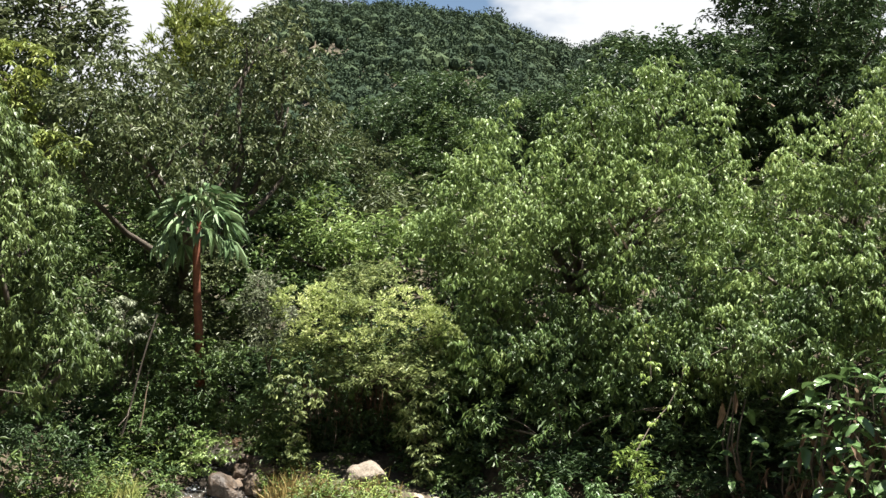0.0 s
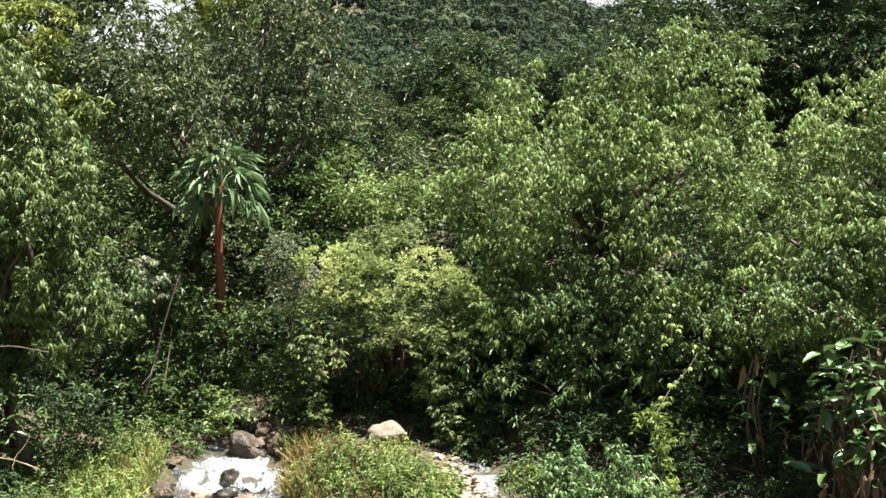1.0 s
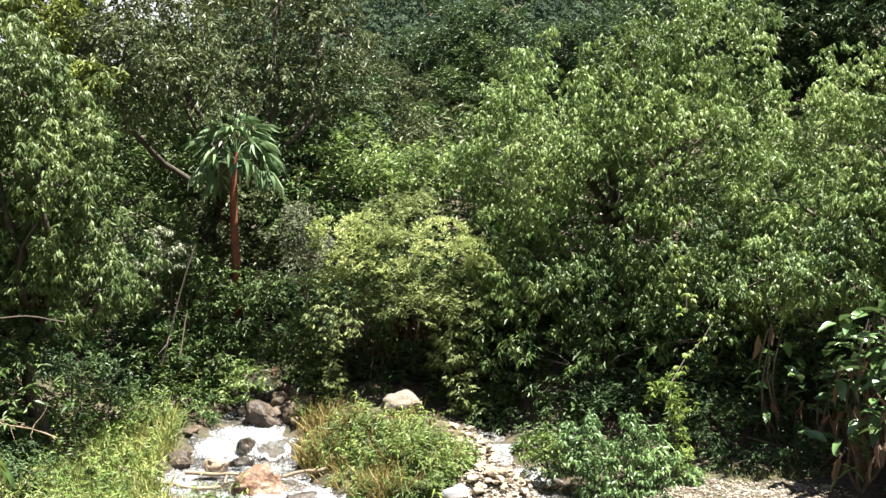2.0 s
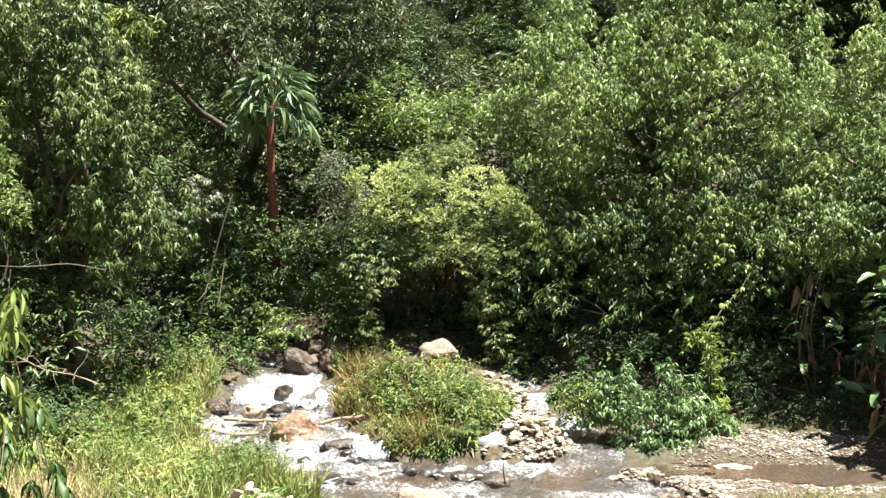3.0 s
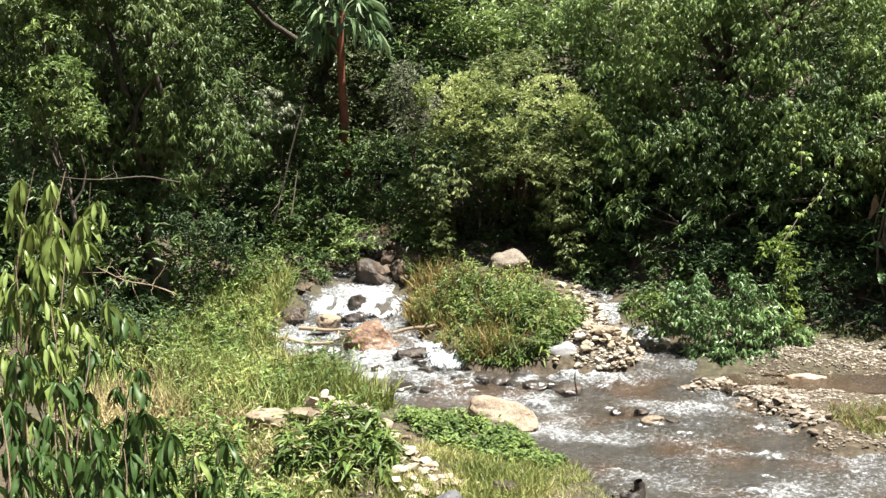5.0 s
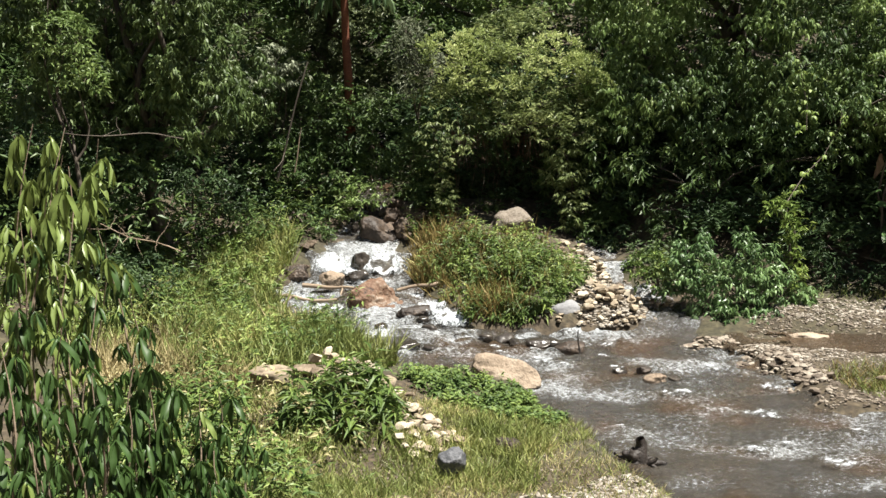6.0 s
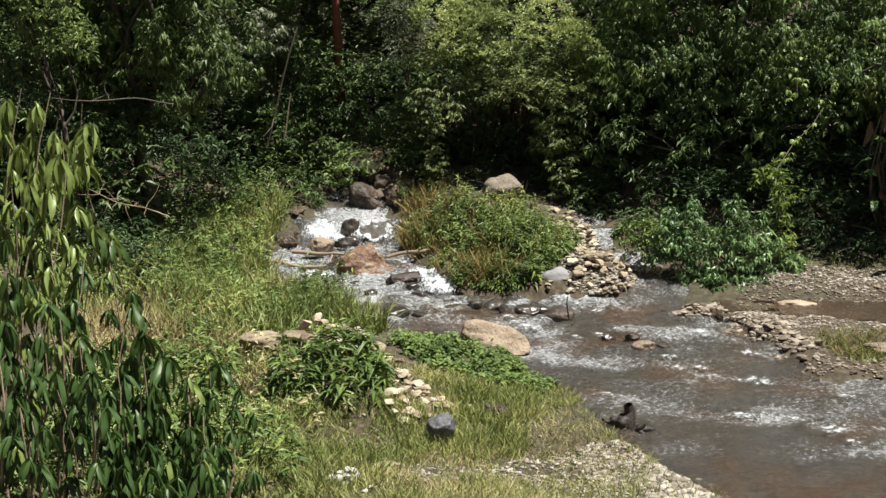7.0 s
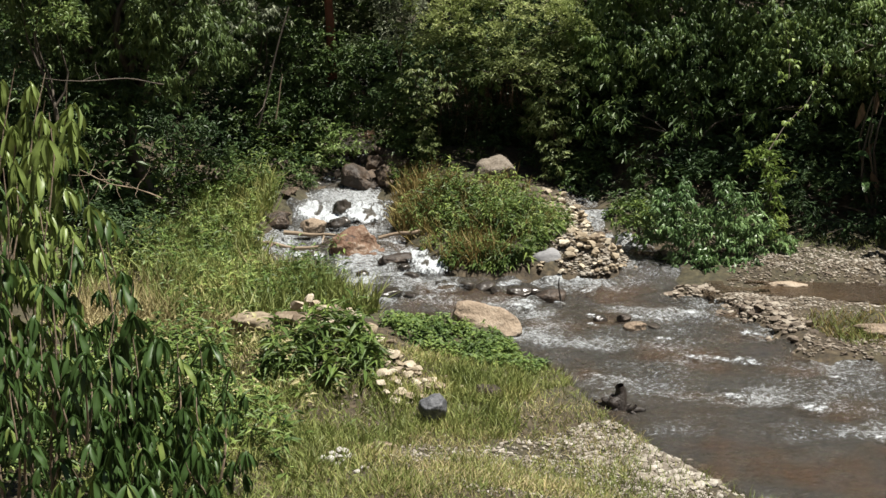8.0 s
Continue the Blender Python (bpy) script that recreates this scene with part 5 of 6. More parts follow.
def big_herb(name, label, x, y, height, count, seed, mats, length=0.75, width=0.26):
    rng = np.random.RandomState(seed)
    bz = ground_z(x, y) - 0.03
    top = empty_at(name, x, y, bz, label, "plant", "big-leaved herbs")
    kinds = [big_leaf_mesh(rng, length, width, mats[0]), big_leaf_mesh(rng, length * 0.8, width, mats[0], 0.3), big_leaf_mesh(rng, length * 0.85, width * 0.8, mats[1], 0.5)]
    v, f = join([tube(bent(rng, (0, 0, 0), (rng.uniform(-0.5, 0.5), rng.uniform(-0.6, 0.1), height * rng.uniform(0.75, 1.0)), 6, 0.1), np.linspace(0.035, 0.012, 6), 6) for _ in range(4)])
    put("stem", mesh_of("stem", v, f, BARK, True), top)
    for i in range(count):
        old = rng.random() < (0.15 if i > count * 0.4 else 0.5)
        h = height * (0.35 + 0.65 * i / count)
        ob = put("leaf", kinds[2] if old else kinds[i % 2], top, "withered brown leaf" if old else "")
        ob.matrix_basis = pose(rng.uniform(-0.55, 0.55), rng.uniform(-0.6, 0.3), h, 0, 0, rng.uniform(0, 360)) @ pose(0, 0, 0, -55 if old else rng.uniform(-25, 40), rng.uniform(-30, 30), 0) @ Matrix.Scale(rng.uniform(0.7, 1.15), 4)


for k, (x, y, h, c) in enumerate([(6.8, 21.7, 3.0, 34), (7.3, 21.1, 3.4, 36), (7.0, 20.5, 2.4, 30), (8.0, 21.6, 3.4, 30), (8.3, 20.7, 2.8, 28), (6.4, 22.6, 1.8, 18), (6.9, 22.2, 2.6, 26), (7.6, 20.3, 2.0, 24), (6.6, 21.1, 1.5, 20), (7.7, 22.4, 3.2, 26), (5.6, 23.0, 2.6, 9)]):
    big_herb("broad_leaved_herb", "tall clump of broad glossy leaves with withered brown ones", x, y, h, int(c * 2.0), 80 + k, (LEAF_BIG, LEAF_DEAD), 0.50, 0.18)


# ---- plants close to the lookout, long hanging leaves on thin stems ----
def near_leaf_mesh(q):
    rng = np.random.RandomState(200 + q)
    v, f = LONG
    v = v * np.array((1, 1, 1.0))
    v[:, 2] += rng.uniform(-0.04, 0.04, len(v))
    return mesh_of("leaf", v * np.array((0.044 + 0.007 * q, 0.22 + 0.02 * q, 0.22)), f, LEAF_NEAR, True)


# base leaf colour darkened to hold the shade among the stems
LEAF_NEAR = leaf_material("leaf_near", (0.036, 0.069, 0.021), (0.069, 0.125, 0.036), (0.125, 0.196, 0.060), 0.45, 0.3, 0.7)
# lighter, yellower copy: sunlight painted into the upper leaves
LEAF_NEAR_SUNLIT = leaf_material("leaf_near_sunlit", (0.130, 0.180, 0.050), (0.270, 0.330, 0.105), (0.460, 0.490, 0.190), 0.42, 0.42, 0.7)
NEAR_LEAVES = [near_leaf_mesh(q) for q in range(3)]
NEAR_SUNLIT = [m.copy() for m in NEAR_LEAVES]
for _m in NEAR_SUNLIT:
    _m.materials[0] = LEAF_NEAR_SUNLIT
SWAYING = []


def hanging_plant(x, y, topz, whorls, seed, pale=0.2, lean=0.2, size=1.0):
    rng = np.random.RandomState(seed)
    bz = ground_z(x, y) - 0.04
    H = topz - bz
    top = empty_at("leafy_stem", x, y, bz, "tall thin-stemmed plant with long hanging green leaves", "plant", "plants close to the lookout")
    path = bent(rng, (0, 0, 0), (rng.uniform(-lean, lean), rng.uniform(-lean, lean), H), 9, 0.07)
    v, f = tube(path, np.linspace(0.014, 0.004, 9), 6)
    put("stem", mesh_of("stem", v, f, DEADWOOD, True), top)
    path = np.array(path)
    for w in range(whorls):
        t = 0.30 + 0.70 * (w + rng.random() * 0.6) / whorls
        t = min(t, 1.0)
        k = min(int(t * 8), 7)
        p = path[k] + (path[k + 1] - path[k]) * (t * 8 - k)
        a0 = rng.uniform(0, 360)
        arm = rng.uniform(0.05, 0.34) * (1.15 - t * 0.6)
        tilt, many = rng.uniform(-72, -48), rng.randint(5, 9)
        for i in range(many):
            a = a0 + (i + rng.uniform(-0.25, 0.25)) * 360 / many
            # higher whorls draw more of the leaves coloured as sunlit
            ob = put("leaf", (NEAR_SUNLIT if rng.random() < pale * (0.4 + t) else NEAR_LEAVES)[rng.randint(3)], top)
            ob.matrix_basis = pose(p[0] + math.cos(radians(a0)) * arm + rng.uniform(-0.015, 0.015), p[1] + math.sin(radians(a0)) * arm + rng.uniform(-0.015, 0.015), p[2] + rng.uniform(-0.02, 0.02), 0, 0, a) @ pose(0, 0, 0, tilt + rng.uniform(-14, 14), rng.uniform(-20, 20), 0) @ Matrix.Scale(rng.uniform(0.7, 1.2) * size, 4)
    SWAYING.append((top, seed))


# last value: share of leaves coloured as sunlit, full on the tallest stems
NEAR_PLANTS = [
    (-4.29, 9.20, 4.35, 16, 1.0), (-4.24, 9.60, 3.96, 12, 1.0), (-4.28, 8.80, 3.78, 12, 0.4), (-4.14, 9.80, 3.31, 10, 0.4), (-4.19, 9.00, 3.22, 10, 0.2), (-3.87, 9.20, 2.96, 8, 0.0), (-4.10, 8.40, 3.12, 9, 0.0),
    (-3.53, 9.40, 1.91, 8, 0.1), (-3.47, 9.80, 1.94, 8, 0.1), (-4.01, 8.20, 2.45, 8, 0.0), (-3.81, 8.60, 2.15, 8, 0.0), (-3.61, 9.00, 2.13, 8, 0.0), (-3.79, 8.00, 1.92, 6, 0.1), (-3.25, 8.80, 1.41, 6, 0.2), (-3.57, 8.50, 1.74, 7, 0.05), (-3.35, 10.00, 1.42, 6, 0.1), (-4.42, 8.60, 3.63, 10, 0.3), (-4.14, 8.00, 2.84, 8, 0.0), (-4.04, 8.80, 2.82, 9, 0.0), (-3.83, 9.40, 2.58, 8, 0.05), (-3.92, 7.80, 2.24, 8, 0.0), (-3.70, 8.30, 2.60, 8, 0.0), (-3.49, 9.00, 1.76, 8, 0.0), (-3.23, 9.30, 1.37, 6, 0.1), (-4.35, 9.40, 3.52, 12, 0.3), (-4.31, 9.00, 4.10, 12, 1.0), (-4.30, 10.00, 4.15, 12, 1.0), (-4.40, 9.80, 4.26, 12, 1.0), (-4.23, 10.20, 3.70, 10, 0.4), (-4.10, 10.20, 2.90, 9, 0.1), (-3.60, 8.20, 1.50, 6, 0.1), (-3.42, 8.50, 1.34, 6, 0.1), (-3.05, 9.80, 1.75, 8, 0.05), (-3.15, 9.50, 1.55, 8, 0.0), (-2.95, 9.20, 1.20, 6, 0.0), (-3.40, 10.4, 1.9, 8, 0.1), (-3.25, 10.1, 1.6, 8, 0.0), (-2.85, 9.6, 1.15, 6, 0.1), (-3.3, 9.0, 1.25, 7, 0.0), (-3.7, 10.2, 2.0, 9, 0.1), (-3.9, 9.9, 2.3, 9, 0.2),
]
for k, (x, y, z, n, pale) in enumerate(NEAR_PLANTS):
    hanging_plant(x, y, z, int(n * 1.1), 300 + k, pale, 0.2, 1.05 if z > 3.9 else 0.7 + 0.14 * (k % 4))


# ---- grass and weeds ----
def scatter(rng, n, cx, cy, rx, ry, soft=0.3, margin=0.05):
    a, r = rng.uniform(0, 2 * math.pi, n), np.sqrt(rng.random(n))
    x, y = cx + rx * r * np.cos(a), cy + ry * r * np.sin(a)
    d, wet = shore_distance(x, y)
    ok = ~wet & (d > margin) & (vnoise(x * 2.1 + 7, y * 2.1) + 0.5 > rng.random(n) * soft)
    x, y = x[ok], y[ok]
    return np.stack([x, y, land(x, y)], 1)


def grass(name, label, seed, patches, mat, tall=0.25, wide=0.012, lean=0.45, soft=0.6):
    rng = np.random.RandomState(seed)
    P = np.concatenate([scatter(rng, n, *p, soft=soft) for n, *p in patches])
    way = rng.normal(0, lean, P.shape)
    way[:, 2] = 1
    s = rng.uniform(0.45, 1.25, len(P)) * (0.75 + 0.6 * (vnoise(P[:, 0] * 1.3, P[:, 1] * 1.3) + 0.5))
    v, f = leaves(rng, P - np.array((0, 0, 0.02)), way, tall * s, wide * rng.uniform(0.7, 1.4, len(P)), BLADE, 2.0)
    tagged(put(name, mesh_of(name, v, f, mat)), label, "grass", kind="stuff")


def weeds(name, label, seed, patches, mat, tall=0.3, length=0.15, width=0.04, count=14, droop=0.25):
    """Leafy herbs: each a short stem ringed with leaves, smaller towards the top."""
    rng = np.random.RandomState(seed)
    P = np.concatenate([scatter(rng, n, *p, soft=1.0) for n, *p in patches])
    h = tall * rng.uniform(0.25, 1.25, len(P)) * (0.6 + 0.9 * (vnoise(P[:, 0] * 1.7 + 3, P[:, 1] * 1.7) + 0.5))
    lean = rng.normal(0, 0.22, (len(P), 2))
    idx = np.repeat(np.arange(len(P)), count)
    t = rng.uniform(0.08, 1.0, len(idx))
    pos = P[idx].copy()
    pos[:, :2] += lean[idx] * (t * h[idx])[:, None]
    pos[:, 2] += t * h[idx]
    a = rng.uniform(0, 2 * math.pi, len(idx))
    way = np.stack([np.cos(a), np.sin(a), 0.15 + 0.9 * (t - 0.4) - droop + rng.normal(0, 0.25, len(idx))], 1)
    s = rng.uniform(0.6, 1.2, len(idx)) * (1.15 - 0.45 * t) * np.repeat(rng.uniform(0.7, 1.25, len(P)), count)
    v, f = leaves(rng, pos, way, length * s, width * s, FOLD, 0.35)
    tagged(put(name, mesh_of(name, v, f, mat)), label, "weeds", kind="stuff")


grass("tall_grass", "tall fresh green and yellow grass on the stream bank", 401, [(5200, -4.9, 17.8, 1.5, 2.0), (2000, -6.6, 18.6, 1.6, 2.4), (2500, -3.6, 18.2, 0.8, 1.2), (2500, -6.6, 21.2, 1.2, 1.4), (1500, -6.6, 23.2, 0.8, 1.0)], GRASS_GREEN, 0.50, 0.024, 0.5)
grass("short_grass", "short patchy green grass with dry blades near the water", 402, [(5000, -2.8, 10.0, 1.6, 0.9), (9000, -4.6, 12.8, 1.8, 2.6), (8000, -1.4, 12.6, 2.4, 2.3), (9000, -2.6, 10.6, 3.4, 1.7), (5000, 0.6, 10.8, 2.2, 1.3), (5000, -1.0, 15.0, 1.1, 1.2)], GRASS_GREEN, 0.14, 0.011, 0.7)
grass("dry_grass", "straw-coloured dry grass on the open bank", 403, [(2500, -1.6, 12.5, 1.0, 0.7), (4200, -0.8, 12.4, 1.7, 1.9), (5000, -1.6, 10.6, 2.4, 0.9), (3500, -6.3, 16.6, 0.9, 1.4), (2500, -4.2, 13.4, 1.2, 1.0), (2000, -7.2, 19.0, 0.8, 1.2)], GRASS_DRY, 0.14, 0.010, 0.8)
grass("bar_grass", "green grass tufts on the gravel bar", 404, [(600, 3.95, 17.9, 0.42, 0.7), (350, 5.3, 18.2, 0.9, 0.5), (1200, 4.8, 22.2, 1.8, 0.5), (300, 4.2, 17.1, 0.4, 0.3)], GRASS_GREEN, 0.22, 0.012, 0.8, 1.4)
grass("bar_straw", "dry brown grass tufts on the gravel bar", 421, [(600, 3.95, 17.9, 0.45, 0.75), (350, 5.2, 18.2, 0.9, 0.5), (200, 4.3, 17.1, 0.4, 0.3)], REED_BROWN, 0.22, 0.013, 0.9, 1.4)
grass("island_reeds", "brown and olive reedy grass on the stone mound", 405, [(750, -2.75, 23.0, 0.75, 1.2), (330, -3.2, 23.2, 0.35, 0.9), (380, -2.0, 21.5, 0.8, 0.7), (250, -3.0, 22.2, 0.4, 0.5), (450, -3.3, 24.7, 0.6, 0.8), (450, -1.2, 22.6, 1.0, 1.3), (200, -1.8, 20.95, 0.8, 0.2)], REED_BROWN, 0.42, 0.026, 0.5)
grass("island_grass", "broad green grass blades on the stone mound", 406, [(500, -1.3, 22.3, 1.1, 1.4), (500, -2.6, 22.7, 0.8, 1.2)], GRASS_GREEN, 0.36, 0.028, 0.6)
weeds("island_weeds", "leafy yellow-green herbs covering the stone mound", 411, [(230, -1.1, 22.4, 1.05, 1.4), (210, -2.5, 22.8, 0.9, 1.2)], LEAF_BANK, 0.42, 0.16, 0.036, 18, 0.3)
weeds("island_undergrowth", "darker leafy herbs at the foot of the stone mound", 419, [(150, -3.3, 24.9, 0.7, 0.8), (60, -2.6, 25.4, 0.8, 0.5), (230, -1.3, 21.6, 0.9, 0.8), (120, -0.8, 22.2, 0.8, 0.9), (110, -1.5, 20.95, 0.9, 0.22), (120, -2.3, 22.5, 0.9, 1.2)], LEAF_COVER, 0.36, 0.18, 0.036, 18, 0.45)
weeds("bank_weeds", "fresh leafy weeds among the bank grass", 412, [(330, -4.9, 18.0, 1.4, 1.7), (300, -6.6, 19.4, 1.4, 1.8), (200, -6.6, 21.6, 1.0, 1.6), (200, -7.2, 24.2, 1.3, 1.6), (160, -6.4, 26.2, 0.9, 1.6), (160, -8.3, 21.5, 0.9, 1.5), (220, -8.6, 18.6, 1.2, 1.6), (180, -5.2, 26.6, 1.0, 1.2), (160, -3.4, 27.0, 0.9, 0.7)], LEAF_BANK, 0.6, 0.19, 0.044, 15, 0.2)
weeds("hump_weeds", "dense dark green leafy weeds over a stony hump", 413, [(120, -2.9, 13.7, 0.7, 0.7)], LEAF_COVER, 0.40, 0.32, 0.055, 18, 0.5)
weeds("ground_cover", "low carpet of bright green leaves beside the water", 414, [(620, -1.5, 16.1, 0.85, 0.85), (220, -0.8, 15.4, 0.6, 0.7), (140, -2.2, 16.6, 0.5, 0.6)], LEAF_COVER, 0.16, 0.10, 0.052, 14, 0.15)
weeds("slope_weeds", "mixed leafy weeds on the near bank", 415, [(260, -4.9, 12.6, 1.3, 2.0), (170, -4.6, 10.6, 1.5, 1.3), (50, -5.6, 14.2, 1.0, 1.0), (40, -3.6, 11.6, 0.8, 0.9), (12, -2.4, 12.6, 0.6, 0.5)], LEAF_COVER, 0.5, 0.2, 0.05, 16, 0.35)
weeds("withered_weeds", "tan withered leaves among the bank weeds", 422, [(60, -4.2, 13.4, 1.2, 1.5), (35, -3.2, 12.7, 0.8, 0.7), (50, -5.4, 15.3, 1.0, 1.2), (25, -4.0, 11.4, 1.2, 0.9)], LEAF_STRAW, 0.36, 0.14, 0.05, 9, 0.5)
grass("lawn_grass", "soft green grass at the foot of the hump", 423, [(3500, -2.7, 12.1, 1.1, 1.0), (2500, -3.8, 11.3, 1.2, 1.0), (2500, -4.6, 13.6, 1.4, 1.4), (2600, -1.9, 12.8, 0.8, 0.7), (1500, -2.4, 10.6, 1.0, 0.7), (2600, -1.3, 12.9, 0.8, 0.8), (1800, -1.0, 14.0, 0.6, 0.6)], GRASS_GREEN, 0.22, 0.014, 0.6)
grass("straw_grass", "patch of tall straw-coloured grass on the bank", 418, [(3200, -6.3, 16.2, 0.75, 1.4), (700, -5.2, 15.2, 0.8, 0.8), (500, -4.9, 19.6, 0.7, 0.7), (600, -7.4, 20.4, 0.8, 1.0)], GRASS_DRY, 0.42, 0.026, 0.6)
weeds("bank_edge_weeds", "shaded leafy weeds behind the waterside shrub", 420, [(110, 1.3, 23.7, 0.8, 0.7), (170, 2.3, 22.7, 1.3, 0.6), (60, 3.6, 22.4, 0.7, 0.4)], LEAF_SHRUB, 0.55, 0.17, 0.045, 18, 0.3)
weeds("pale_weeds", "yellowing leafy weeds on the near bank", 416, [(200, -4.4, 13.2, 1.5, 1.8), (90, -4.9, 17.2, 1.0, 1.8), (110, -3.8, 11.0, 1.8, 1.2)], LEAF_BANK, 0.46, 0.18, 0.042, 13, 0.2)
grass("litter", "dry stalks and litter between the weeds", 417, [(2200, -4.4, 12.4, 1.8, 2.0), (1500, -5.6, 16.2, 1.8, 2.0), (900, -3.0, 14.2, 1.2, 1.2)], GRASS_DRY, 0.2, 0.012, 1.0)


# ---- stones ----
def stone_mesh(seed, sub=3, facets=9, rough=0.12, k0=0.33, k1=0.46):
    """An irregular broken stone about one metre across, worn at the edges."""
    rng = np.random.RandomState(seed)
    bm = bmesh.new()
    bmesh.ops.create_icosphere(bm, subdivisions=sub, radius=0.5)
    planes = [(ball_points(rng, 1)[0], rng.uniform(k0, k1)) for _ in range(facets)]
    off = Vector(rng.uniform(-50, 50, 3))
    for v in bm.verts:
        p = np.array(v.co)
        p = np.sign(p) * np.abs(p * 2) ** 0.72 * 0.5
        for nrm, k in planes:
            over = p @ nrm - k
            if over > 0:
                p = p - nrm * over * 0.95
        q = Vector(p)
        q += q.normalized() * (noise.noise(q * 3 + off) * rough + noise.noise(q * 9 + off) * rough * 0.5 + noise.noise(q * 21 + off) * rough * 0.22)
        v.co = q
    V = np.array([tuple(v.co) for v in bm.verts])
    F = np.array([[v.index for v in f.verts] for f in bm.faces])
    bm.free()
    return V, F


def rock_at(label, x, y, z, sx, sy, sz, mat, seed, turn=0, tilt=0, group="", **kw):
    """A rock by its middle; its foot reaches below the water or soil."""
    return rock(label, x, y, sx, sy, sz, mat, seed, turn, tilt, 0.5, z, group, **kw)


def rock(label, x, y, sx, sy, sz, mat, seed, turn=0, tilt=0, sink=0.25, rest=None, group="", sub=4, facets=11, rough=0.10):
    V, F = stone_mesh(seed, sub, facets, rough, 0.30, 0.46)
    V = V * np.array((sx, sy, sz)) * 1.15
    bz = (max(ground_z(x, y), -0.3) if rest is None else rest) + sz * (0.5 - sink)
    ob = new("boulder" if max(sx, sy) > 0.7 else "rock", mesh_of("rock", V, F, mat, True))
    ob.matrix_basis = pose(x, y, bz, tilt, 0, turn)
    return tagged(ob, label, "rock", group)


def wl_at(y):
    return float(water_level(y)) - 0.06


rock_at("large smooth tan boulder lying at the water's edge", -1.29, 17.40, 0.06, 1.12, 0.62, 0.56, STONE_TAN, 1001, -10, 0, rough=0.06, facets=13)
rock_at("large rust-brown boulder in the middle of the rapids", -3.99, 21.60, 0.18, 0.98, 0.74, 0.92, STONE_RUST, 1002, 10, 0, rough=0.13, facets=22)
rock_at("rounded tan rock among the rapids", -4.91, 22.50, 0.38, 0.46, 0.38, 0.34, STONE_TAN, 1003, 20, 0, "rocks of the rapids")
rock_at("brown rock at the edge of the rapids", -5.65, 22.80, 0.47, 0.51, 0.35, 0.30, STONE_BROWN, 1004, -8, 0, "rocks of the rapids")
rock_at("wet black rock among the rapids", -4.49, 22.80, 0.43, 0.42, 0.34, 0.30, STONE_WET, 1005, 30, 0, "rocks of the rapids")
rock_at("flat brown rock below the rapids", -3.10, 21.10, 0.13, 0.59, 0.36, 0.30, STONE_BROWN, 1006, 10, 0, "rocks of the rapids")
rock_at("big dark brown rock above the rapids", -4.44, 25.00, 0.89, 0.74, 0.62, 0.70, STONE_BROWN, 1007, 15, 0, "rocks of the rapids", rough=0.15, facets=15)
rock_at("dark brown rock above the rapids", -4.11, 25.70, 1.08, 0.52, 0.50, 0.75, STONE_BROWN, 1008, 50, 0, "rocks of the rapids")
rock_at("wet dark rock above the rapids", -3.76, 25.50, 1.00, 0.52, 0.42, 0.46, STONE_WET, 1009, 10, 0, "rocks of the rapids")
rock_at("pale rock at the head of the rapids", -4.48, 26.30, 1.13, 0.42, 0.40, 0.40, STONE_TAN, 1010, 10, 0, "rocks of the rapids")
rock_at("brown rock at the head of the rapids", -4.78, 26.20, 1.06, 0.36, 0.40, 0.37, STONE_BROWN, 1011, 70, 0, "rocks of the rapids")
rock_at("wet black rock splitting the small fall", -4.52, 23.45, 0.62, 0.34, 0.30, 0.34, STONE_WET, 1012, 10, 0, "rocks of the rapids")
rock_at("small wet rock in the upper rapids", -5.07, 25.40, 0.97, 0.33, 0.30, 0.30, STONE_WET, 1013, 10, 0, "rocks of the rapids")
rock_at("large pale boulder on top of the mound", -1.60, 24.30, 1.21, 0.80, 0.72, 0.80, STONE_DULL, 1014, 5, 14, rough=0.09, facets=13)
rock_at("flat-faced grey boulder half hidden by grass", -0.42, 21.20, 0.12, 0.75, 0.40, 0.46, STONE_GREY, 1015, 4, 0)
rock_at("flat tan slab on the stone heap", 0.43, 21.60, 0.21, 0.56, 0.40, 0.30, STONE_TAN, 1016, 15, 8)
rock_at("rust-brown rock beside the boulder in the rapids", -3.56, 21.50, 0.09, 0.44, 0.40, 0.34, STONE_RUST, 1060, 40, 0, "rocks of the rapids")
rock("brown rock in the shallow water", -0.28, 19.45, 0.5, 0.34, 0.24, STONE_BROWN, 1017, 5, 0, 0.25, -0.1, "stones in the stream")
rock("dark wet rock in the shallow water", -0.82, 19.65, 0.4, 0.3, 0.24, STONE_WET, 1018, 5, 0, 0.25, -0.1, "stones in the stream")
rock("dark wet rock below the rapids", -2.95, 19.15, 0.42, 0.32, 0.30, STONE_WET, 1019, 25, 0, 0.25, -0.1, "stones in the stream")
rock("small flat tan stone in the stream", 1.02, 17.8, 0.30, 0.2, 0.16, STONE_TAN, 1020, 5, 0, 0.2, -0.06, "stones in the stream")
rock("small brown stone in the stream", 0.85, 18.2, 0.22, 0.2, 0.14, STONE_BROWN, 1021, 5, 0, 0.2, -0.06, "stones in the stream")
